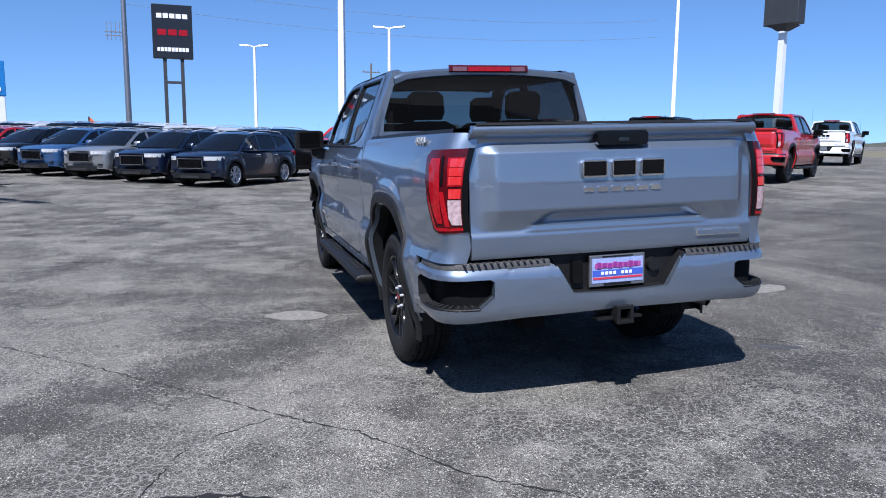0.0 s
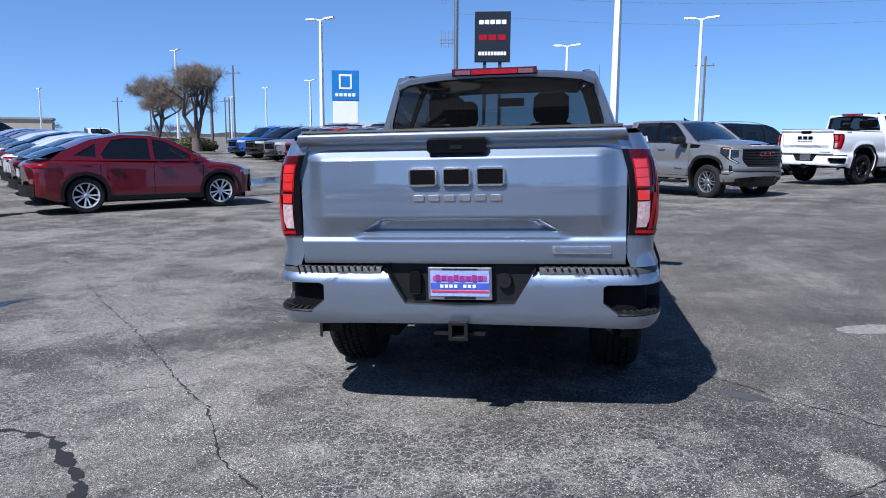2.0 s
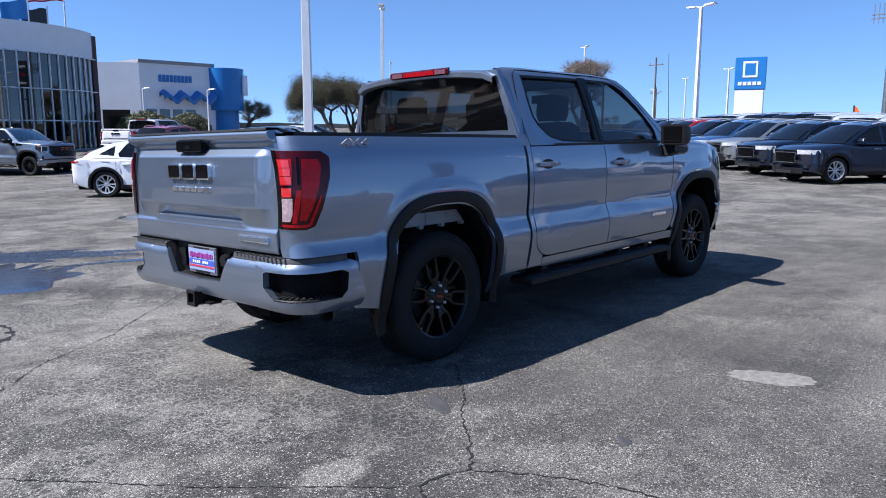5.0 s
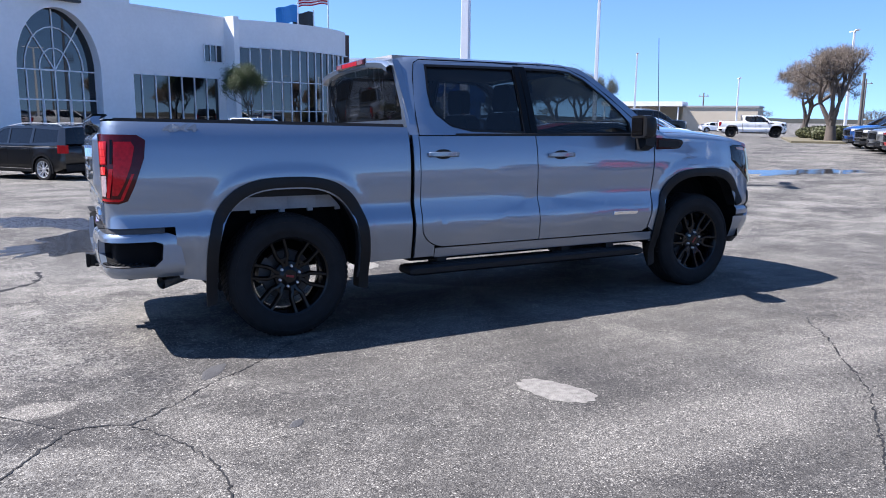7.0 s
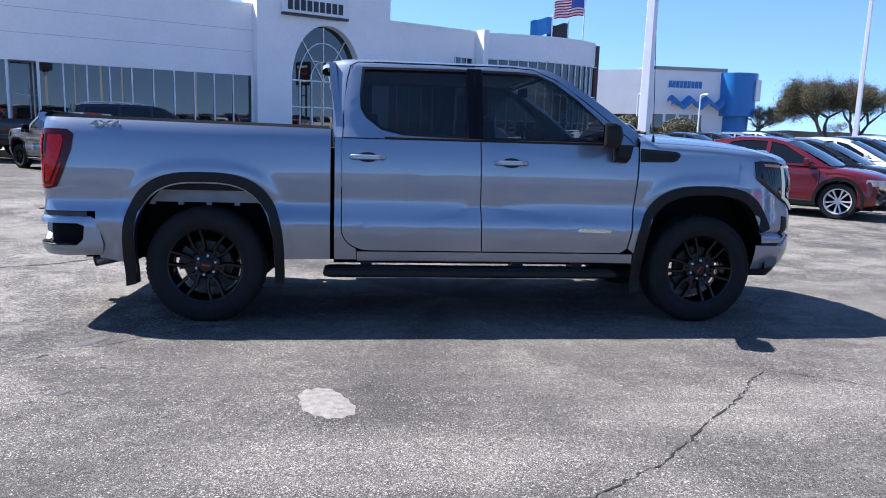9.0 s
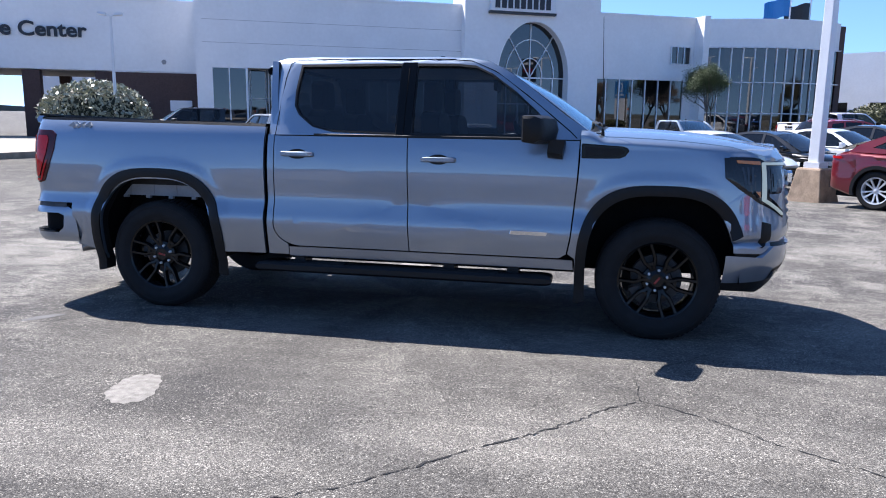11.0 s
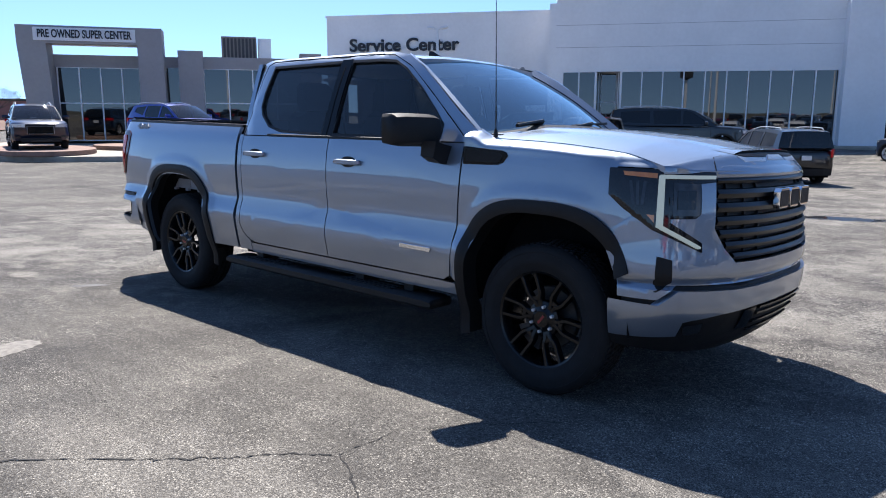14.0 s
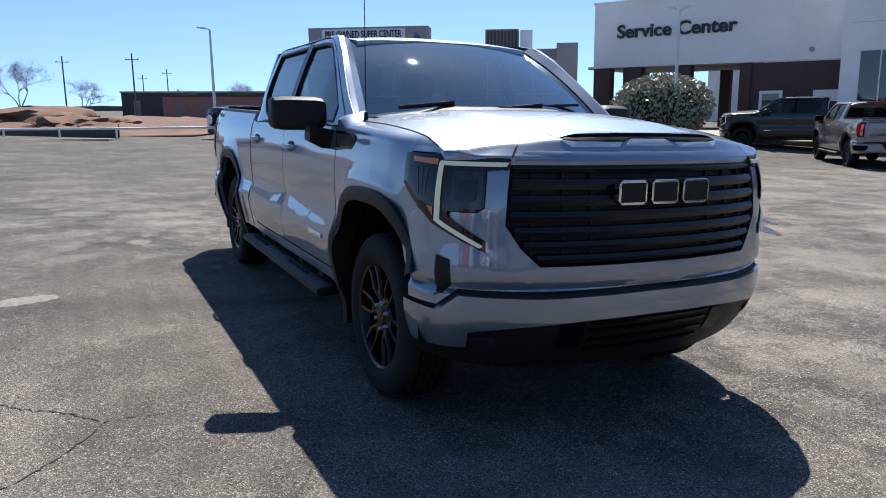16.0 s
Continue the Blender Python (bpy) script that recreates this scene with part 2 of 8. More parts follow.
    cw = ramp(noise_tex(0.7, 4).outputs["Fac"], 0.45, 0.58, (0, 0, 0, 1), (0.75, 0.75, 0.75, 1))
    cf = n.new("ShaderNodeMath")
    cf.operation = "MULTIPLY"
    l.new(craze, cf.inputs[0])
    l.new(calm(cw), cf.inputs[1])
    base = mix(cf.outputs[0], base, (0.26, 0.25, 0.228, 1))
    grain = ramp(fine.outputs["Fac"], 0.32, 0.68, (0.55, 0.55, 0.56, 1), (1.4, 1.4, 1.38, 1))
    base = mix(0.8, base, grain, "MULTIPLY")
    l.new(base, b.inputs["Base Color"])
    b.inputs["Roughness"].default_value = 0.86
    b.inputs["Specular IOR Level"].default_value = 0.15
    bp = n.new("ShaderNodeBump")
    bp.inputs["Strength"].default_value, bp.inputs["Distance"].default_value = 0.55, 0.006
    hm = mix(0.6, noise_tex(120, 3).outputs["Fac"], ramp(chips.outputs["Distance"], 0.2, 0.8, (1, 1, 1, 1), (0, 0, 0, 1)))
    l.new(hm, bp.inputs["Height"])
    l.new(bp.outputs[0], b.inputs["Normal"])
    return m


ASPHALT = asphalt_material()
SILVER = paint("silver_paint", (0.194, 0.238, 0.302), 0.82, 0.45, 0.10, 2.0)
BLACK_TRIM = mat("black_plastic_trim", (0.009, 0.009, 0.0095), 0.5, 0, 0.2, 20, 0.15, 300, spec=0.25)
GLOSS_BLACK = mat("gloss_black", (0.004, 0.004, 0.0045), 0.12, 0, 0.1, 8, spec=0.2)
RUBBER = mat("tyre_rubber", (0.014, 0.014, 0.0145), 0.78, 0, 0.25, 14, 0.2, 120, spec=0.2)
RIM_BLACK = mat("black_alloy", (0.0045, 0.0045, 0.005), 0.22, 0, 0.2, 10, spec=0.3)
ALLOY = mat("bright_alloy", (0.60, 0.61, 0.63), 0.3, 0.35, 0.08, 10)
CHROME = mat("chrome", (0.82, 0.84, 0.87), 0.06, 1.0, 0.03, 10, rvar=0.03)
DARK_UNDER = mat("dark_underbody", (0.006, 0.006, 0.0065), 0.8, 0, 0.3, 8, 0.1, 60, spec=0.1)
STEEL = mat("dull_steel", (0.28, 0.28, 0.29), 0.45, 0.9, 0.2, 14, 0.1, 120)
LINER = mat("primer_panel", (0.30, 0.31, 0.33), 0.6, 0.2, 0.15, 8)
RED_LENS = mat("red_lens", (0.27, 0.004, 0.008), 0.10, 0, 0.45, 45, rvar=0.03, spec=0.3, emit=((0.8, 0.01, 0.02), 0.04))
RED_LENS_DARK = mat("smoked_red_lens", (0.06, 0.003, 0.005), 0.1, 0, 0.3, 30, rvar=0.03, spec=0.35)
RED_LIT = mat("lit_red_lens", (0.36, 0.012, 0.014), 0.12, 0, 0.2, 60, coat=1.0, emit=((1.0, 0.06, 0.05), 0.18))
CLEAR_LENS = mat("clear_lens", (0.46, 0.33, 0.34), 0.15, 0.1, 0.5, 60, coat=1.0)
SMOKED = mat("smoked_pink_lens", (0.16, 0.07, 0.085), 0.12, 0, 0.3, 40, rvar=0.03)
AMBER_LENS = mat("amber_lens", (0.62, 0.2, 0.05), 0.15, 0, 0.15, 40, coat=1.0)
LAMP_DARK = mat("lamp_housing", (0.012, 0.013, 0.015), 0.06, 0, 0.4, 20, rvar=0.02)
LAMP_GLASS = mat("lamp_reflector", (0.6, 0.62, 0.64), 0.12, 0.3, 0.4, 25, coat=1.0)
LAMP_INNER = mat("smoked_lamp_unit", (0.05, 0.052, 0.056), 0.1, 0.5, 0.5, 30)
DRL = mat("lit_daytime_strip", (0.24, 0.27, 0.26), 0.25, 0, 0.08, 30, emit=((0.80, 0.95, 0.88), 0.11))
TINT = glass("tinted_glass", (0.5, 0.53, 0.55), 0.6, 0.02, 1.5)
PRIVACY = glass("privacy_glass", (0.4, 0.42, 0.44), 0.5, 0.02, 1.5)
SCREEN = glass("windscreen_glass", (0.74, 0.86, 0.86), 0.8, 0.015, 3.1, 0.02, (0.82, 0.96, 1.0), (0.7, 1.1, 1.25))
LOT_GLASS = glass("dark_car_glass", (0.25, 0.27, 0.28), 0.2, 0.02, 1.55)
LOT_SCREEN = glass("car_windscreen_glass", (0.5, 0.54, 0.54), 0.4, 0.02, 1.6)
BACK_GLASS = glass("tinted_back_glass", (0.46, 0.50, 0.53), 0.5, 0.02, 1.5)
CABIN = mat("dark_upholstery", (0.025, 0.025, 0.028), 0.75, 0, 0.25, 12, 0.1, 80)
WHITE_METAL = mat("white_enamelled_steel", (0.72, 0.73, 0.74), 0.42, 0.1, 0.06, 3)
CONCRETE = mat("bare_concrete", (0.32, 0.285, 0.235), 0.85, 0, 0.32, 3.5, 0.3, 60)
STUCCO = mat("white_render", (0.80, 0.80, 0.80), 0.85, 0, 0.06, 0.6, 0.25, 45)
GREY_STUCCO = mat("grey_render", (0.30, 0.295, 0.30), 0.85, 0, 0.09, 0.8, 0.25, 45)
BRICK_WALL = mat("dark_brown_brick", (0.075, 0.045, 0.04), 0.8, 0, 0.3, 14, 0.4, 30)
RED_BRICK = mat("weathered_red_brick", (0.34, 0.155, 0.13), 0.85, 0, 0.2, 2, 0.2, 12)
FRAME_WHITE = mat("white_window_frame", (0.68, 0.68, 0.7), 0.4, 0.2, 0.05, 4)
BLDG_GLASS = glass("dark_shop_glass", (0.12, 0.13, 0.14), 0.25, 0.015, 1.8)
LETTER_DARK = mat("dark_sign_letters", (0.012, 0.014, 0.022), 0.4, 0, 0.1, 4)
SIGN_BLACK = mat("black_sign_panel", (0.012, 0.013, 0.016), 0.3, 0, 0.15, 2)
SIGN_BLUE = mat("blue_sign_panel", (0.02, 0.17, 0.46), 0.35, 0, 0.08, 2)
SIGN_WHITE = mat("white_sign_panel", (0.74, 0.75, 0.77), 0.4, 0, 0.04, 2)
DARK_STEEL = mat("dark_painted_steel", (0.045, 0.047, 0.05), 0.5, 0.3, 0.2, 3)
WOOD_POLE = mat("weathered_pole_timber", (0.13, 0.115, 0.10), 0.85, 0, 0.25, 5, 0.2, 40)
BARK = mat("grey_brown_bark", (0.10, 0.08, 0.065), 0.9, 0, 0.25, 6, 0.3, 30)
LEAF_BUSH = mat("hedge_leaves", (0.085, 0.09, 0.035), 0.6, 0, 0.4, 14)
LEAF_TREE = mat("sparse_dry_leaves", (0.075, 0.068, 0.034), 0.7, 0, 0.35, 5)
# pale grey-green leaves, lightened further so the colour carries their gloss
LEAF_PALE = mat("pale_shrub_leaves", (0.30, 0.30, 0.21), 0.5, 0, 0.55, 14)
TWIG = mat("brown_twigs", (0.20, 0.16, 0.125), 0.85, 0, 0.35, 6)
LEAF_GREEN = mat("young_tree_leaves", (0.06, 0.085, 0.025), 0.6, 0, 0.35, 8)
DIRT = mat("red_brown_soil", (0.135, 0.075, 0.05), 0.95, 0, 0.5, 0.35, 0.6, 3)
GRASS = mat("dry_grass", (0.145, 0.125, 0.075), 0.95, 0, 0.25, 0.3, 0.3, 5)
WATER = mat("puddle_water", (0.03, 0.03, 0.032), 0.09, 0, 0.4, 1.5, rvar=0.05, spec=0.3)
PAD_GREY = mat("grey_step_plastic", (0.045, 0.044, 0.044), 0.6, 0, 0.3, 30, 0.3, 120)
DISC = mat("dark_brake_steel", (0.05, 0.05, 0.052), 0.5, 0.7, 0.3, 20)
WIRE = mat("grey_cable", (0.16, 0.17, 0.18), 0.6, 0, 0.1, 2)
PLATE_WORD = mat("plate_violet", (0.22, 0.03, 0.20), 0.4, 0, 0.2, 60)
STAINED = mat("stained_brown_concrete", (0.27, 0.20, 0.14), 0.9, 0, 0.5, 5, 0.4, 40)
SLAT = mat("satin_black_slat", (0.007, 0.007, 0.0075), 0.32, 0, 0.2, 15, spec=0.4)
WET = mat("damp_asphalt", (0.028, 0.028, 0.03), 0.28, 0, 0.4, 4, 0.3, 60, rvar=0.15)
OIL = mat("dark_oil_stain", (0.055, 0.054, 0.055), 0.7, 0, 0.3, 12, 0.4, 80)
TAN_WALL = mat("tan_panel_wall", (0.46, 0.40, 0.31), 0.8, 0, 0.07, 0.5)
ORANGE = mat("orange_vinyl", (0.75, 0.14, 0.03), 0.6, 0, 0.1, 3)


# ---- mesh helpers ----


def part(name, bm, material, parent=None, label="", smooth=False, bevel=0.0):
    """Links a bmesh as one mesh object under a thing or a part."""
    me = bpy.data.meshes.new(name)
    bmesh.ops.recalc_face_normals(bm, faces=bm.faces)
    bm.to_mesh(me)
    bm.free()
    me.materials.append(material)
    if smooth:
        me.shade_smooth()
        me.set_sharp_from_angle(angle=radians(38))
    ob = new(name, me)
    if parent is not None:
        ob.parent = parent
    if label:
        ob["label"] = label
    if bevel:
        mod = ob.modifiers.new("bevel", "BEVEL")
        mod.width, mod.segments, mod.limit_method = bevel, 2, "ANGLE"
    return ob


def empty(name, m, label, category, group="", kind=""):
    ob = new(name)
    ob.matrix_basis = m
    return tagged(ob, label, category, group, kind)


def box(bm, x0, x1, y0, y1, z0, z1, m=None):
    vs = [bm.verts.new((x, y, z)) for x in (x0, x1) for y in (y0, y1) for z in (z0, z1)]
    for f in ((0, 1, 3, 2), (4, 6, 7, 5), (0, 4, 5, 1), (2, 3, 7, 6), (0, 2, 6, 4), (1, 5, 7, 3)):
        bm.faces.new([vs[i] for i in f])
    if m is not None:
        bmesh.ops.transform(bm, matrix=m, verts=vs)
    return vs


def boxm(*a):
    bm = bmesh.new()
    box(bm, *a)
    return bm


def cyl(bm, p0, p1, r0, r1=None, seg=16, caps=True):
    p0, p1 = Vector(p0), Vector(p1)
    r1 = r0 if r1 is None else r1
    q = (p1 - p0).to_track_quat("Z", "Y")
    rings = []
    for p, r in ((p0, r0), (p1, r1)):
        rings.append([bm.verts.new(p + q @ Vector((r * math.cos(2 * math.pi * i / seg), r * math.sin(2 * math.pi * i / seg), 0))) for i in range(seg)])
    for i in range(seg):
        bm.faces.new((rings[0][i], rings[0][(i + 1) % seg], rings[1][(i + 1) % seg], rings[1][i]))
    if caps:
        bm.faces.new(rings[0][::-1])
        bm.faces.new(rings[1])


def loft(bm, rows, close=False, cap=False):
    """Joins rows of points, one row after another, with quads."""
    vr = [[bm.verts.new(p) for p in r] for r in rows]
    for a, c in zip(vr, vr[1:]):
        k = len(a)
        for i in range(k if close else k - 1):
            bm.faces.new((a[i], a[(i + 1) % k], c[(i + 1) % k], c[i]))
    if cap:
        bm.faces.new(vr[0][::-1])
        bm.faces.new(vr[-1])
    return vr


def prism(bm, outline, d0, d1, axis="y"):
    """A flat outline, pushed from d0 to d1 along an axis."""
    def at(p, d):
        return {"x": (d, p[0], p[1]), "y": (p[0], d, p[1]), "z": (p[0], p[1], d)}[axis]
    a, c = [bm.verts.new(at(p, d0)) for p in outline], [bm.verts.new(at(p, d1)) for p in outline]
    bm.faces.new(a)
    bm.faces.new(c[::-1])
    for i in range(len(a)):
        j = (i + 1) % len(a)
        bm.faces.new((a[i], c[i], c[j], a[j]))


def lathe(bm, profile, m, seg=40):
    """Turns rows of (radius, along) about the local Z of m."""
    rows = [[m @ Vector((r * math.cos(2 * math.pi * i / seg), r * math.sin(2 * math.pi * i / seg), h)) for i in range(seg)] for r, h in profile]
    loft(bm, rows, close=True)


def interp(x, table):
    """Linear value at x of a table of (x, value)."""
    if x <= table[0][0]:
        return table[0][1]
    for (a, va), (c, vc) in zip(table, table[1:]):
        if x <= c:
            return va + (vc - va) * (x - a) / max(1e-9, c - a)
    return table[-1][1]


def smooth_at(x, table):
    """The same, eased between the entries by a spline."""
    if x <= table[0][0]:
        return table[0][1]
    if x >= table[-1][0]:
        return table[-1][1]
    for i in range(len(table) - 1):
        a, c = table[i], table[i + 1]
        if x <= c[0]:
            h = c[0] - a[0]
            u = (x - a[0]) / max(1e-9, h)
            p = table[i - 1] if i else a
            q = table[i + 2] if i + 2 < len(table) else c
            ma = (c[1] - p[1]) / max(1e-6, c[0] - p[0]) * h
            mc = (q[1] - a[1]) / max(1e-6, q[0] - a[0]) * h
            return (2 * u**3 - 3 * u**2 + 1) * a[1] + (u**3 - 2 * u**2 + u) * ma + (3 * u**2 - 2 * u**3) * c[1] + (u**3 - u**2) * mc


def text_mesh(body, size, depth, material, parent, name, m, bold=0.0, label="", squeeze=1.0):
    cu = bpy.data.curves.new(name, "FONT")
    cu.body, cu.size, cu.extrude, cu.offset = body, size, depth, bold
    cu.align_x, cu.align_y = "CENTER", "CENTER"
    tmp = bpy.data.objects.new("tmp", cu)
    scene.collection.objects.link(tmp)
    dg = bpy.context.evaluated_depsgraph_get()
    me = bpy.data.meshes.new_from_object(tmp.evaluated_get(dg))
    bpy.data.objects.remove(tmp)
    me.materials.clear()
    me.materials.append(material)
    ob = new(name, me)
    if parent is not None:
        ob.parent = parent
    ob.matrix_basis = m @ Matrix.Diagonal((squeeze, 1, 1, 1))
    if label:
        ob["label"] = label
    return ob


# ---- ground ----
SLOPE = math.tan(radians(1.7))


def ease(v, a, c):
    k = min(1.0, max(0.0, (v - a) / (c - a)))
    return k * k * (3 - 2 * k)


def lot_rise(x, y):
    # the lot climbs gently towards the far rows of cars
    return 0.44 * min(1.0, max(0.0, (x - 11.0) / 21.0)) * ease(y, -2.5, 5.0) * (1 - ease(y, 40, 48))


def ground_z(y, x=0.0):
    # the lot falls away a little round the far rows
    low = interp(y, [(8.5, 0), (11.5, 0.12), (14.5, 0.23), (20, 0.34), (26, 0.40), (31, 0.40), (37, 0.08), (40, 0)]) * ease(x, -20, -12) * (1 - ease(x, 5, 13))
    return lot_rise(x, y) - low - SLOPE * (2.5 * math.tanh(y / 2.5) if y > 0 else 20 * math.tanh(y / 20))


def make_ground():
    bm = bmesh.new()
    ys = [-2500, -400, -120, -60, -40, -30, -24, -20] + [-18 + 2 * i for i in range(7)] + [-5 + 0.5 * i for i in range(40)] + [15 + i for i in range(26)] + [42, 44, 46, 48, 80, 200, 600, 2500]
    xs = [-2500, -500, -100, -40, -20, -19, -18, -17, -16, -15, -14, -13, -12, -5, 0, 5, 10, 11, 14, 16, 18, 20, 22, 24, 26, 29, 32, 40, 100, 500, 2500]
    loft(bm, [[(x, y, ground_z(y, x)) for x in xs] for y in ys])
    ob = part("ground", bm, ASPHALT, smooth=True)
    return tagged(ob, "worn grey asphalt parking lot with pale stones and patches", "ground", kind="structure")


ground = make_ground()
TILT = pose(0, 0, 0, -1.7, 0, 0)

# ---- the pickup ----


def arc(cx, cz, rx, rz, a0, a1, n, power=2.0):
    """Points of a (squared) ellipse from angle a0 to a1, in degrees."""
    out = []
    for i in range(n + 1):
        a = radians(a0 + (a1 - a0) * i / max(1, n))
        c, s = math.cos(a), math.sin(a)
        out.append((cx + rx * math.copysign(abs(c) ** (2 / power), c), cz + rz * math.copysign(abs(s) ** (2 / power), s)))
    return out


def surf_panel(name, outline, place, material, parent, holes=(), du=0.08, dv=0.08, inward=None, label=""):
    """A sheet cut to a flat outline (with holes), divided, and laid onto a curved surface by place(u, v); its edges turn inward."""
    bm = bmesh.new()
    edges = []
    for loop in (outline, *holes):
        vs = [bm.verts.new((u, v, 0)) for u, v in loop]
        edges += [bm.edges.new((vs[i], vs[(i + 1) % len(vs)])) for i in range(len(vs))]
    bmesh.ops.triangle_fill(bm, use_beauty=True, use_dissolve=False, edges=edges)
    us, vs_ = [p[0] for p in outline], [p[1] for p in outline]
    for lo, hi, step, no in ((min(us), max(us), du, (1, 0, 0)), (min(vs_), max(vs_), dv, (0, 1, 0))):
        if not step:
            continue
        k = max(1, round((hi - lo) / step))
        for i in range(1, k):
            c = lo + (hi - lo) * i / k
            bmesh.ops.bisect_plane(bm, geom=bm.verts[:] + bm.edges[:] + bm.faces[:], dist=1e-5, plane_co=(c * no[0], c * no[1], 0), plane_no=no)
    for v in bm.verts:
        v.co = Vector(place(v.co.x, v.co.y))
    if inward is not None:
        rim = [e for e in bm.edges if len(e.link_faces) == 1]
        made = bmesh.ops.extrude_edge_only(bm, edges=rim)["geom"]
        for v in [q for q in made if isinstance(q, bmesh.types.BMVert)]:
            v.co += Vector(inward(v.co))
    return part(name, bm, material, parent, label, smooth=True)


# half width of the body side at length x and height z
SECTION = [(0.36, 0.935), (0.47, 0.965), (0.56, 0.985), (0.70, 1.010), (0.76, 1.009), (0.865, 0.974), (0.95, 0.979), (1.04, 0.986), (1.10, 0.988), (1.16, 0.986), (1.23, 0.980), (1.30, 0.970), (1.36, 0.952), (1.42, 0.925), (1.46, 0.90)]
CAB_UP = [(1.36, 0.952), (1.53, 0.882), (1.70, 0.80), (1.84, 0.725), (1.89, 0.685), (1.915, 0.62)]
PLAN = [(-2.985, -0.16), (-2.975, -0.10), (-2.95, -0.055), (-2.90, -0.03), (-2.8, -0.018), (-2.5, 0.0), (1.4, 0.0), (1.9, 0.006), (2.2, -0.004), (2.35, -0.025), (2.45, -0.06)]


CORNER = [(-2.5, 0.0), (-2.75, -0.012), (-2.85, -0.022), (-2.905, -0.034), (-2.94, -0.055), (-2.965, -0.085), (-2.979, -0.125), (-2.984, -0.163)]
_run = [0.0]
for _a, _c in zip(CORNER, CORNER[1:]):
    _run.append(_run[-1] + math.hypot(_c[0] - _a[0], _c[1] - _a[1]))
REAR_END = -2.5 - _run[-1]


def rear_corner(u, z, off=0.0):
    """Place on the bed side, where u past -2.5 runs on round the rear corner."""
    if u >= -2.5:
        return u, side_w(u, z) + off
    k = -2.5 - u
    px, py = ([(r, c[i]) for r, c in zip(_run, CORNER)] for i in (0, 1))
    x, d = smooth_at(k, px), smooth_at(k, py)
    tx, ty = interp(k + 0.012, px) - interp(k - 0.012, px), interp(k + 0.012, py) - interp(k - 0.012, py)
    n = max(1e-6, math.hypot(tx, ty))
    return x + off * ty / n, side_w(-2.5, z) + d - off * tx / n


def side_w(x, z):
    bulge = 0.014 * math.exp(-((x + 1.87) / 0.62) ** 2) + 0.012 * math.exp(-((x - 1.87) / 0.6) ** 2)
    up = smooth_at(z, SECTION) if z < 1.46 else 0.90
    if z > 0.40:
        for cx, rz in ((-1.868, 0.665), (1.868, 0.645)):
            if abs(x - cx) < 0.85:
                d = (((abs(x - cx) / 0.552) ** 2.9 + (max(0.0, z - 0.42) / rz) ** 2.9) ** (1 / 2.9) - 1) * 0.6
                up += 0.013 / (1 + math.exp((d - 0.055) / 0.010))
    return up + interp(x, PLAN) + bulge * math.exp(-((z - 0.95) / 0.35) ** 2)


def cab_w(x, z):
    if z <= 1.36:
        return side_w(x, z)
    return smooth_at(z, CAB_UP) - (0.05 * max(0, x - 0.75) if x > 0.75 else 0) - (0.03 * max(0, -x - 0.85) / 0.1 if x < -0.85 else 0)


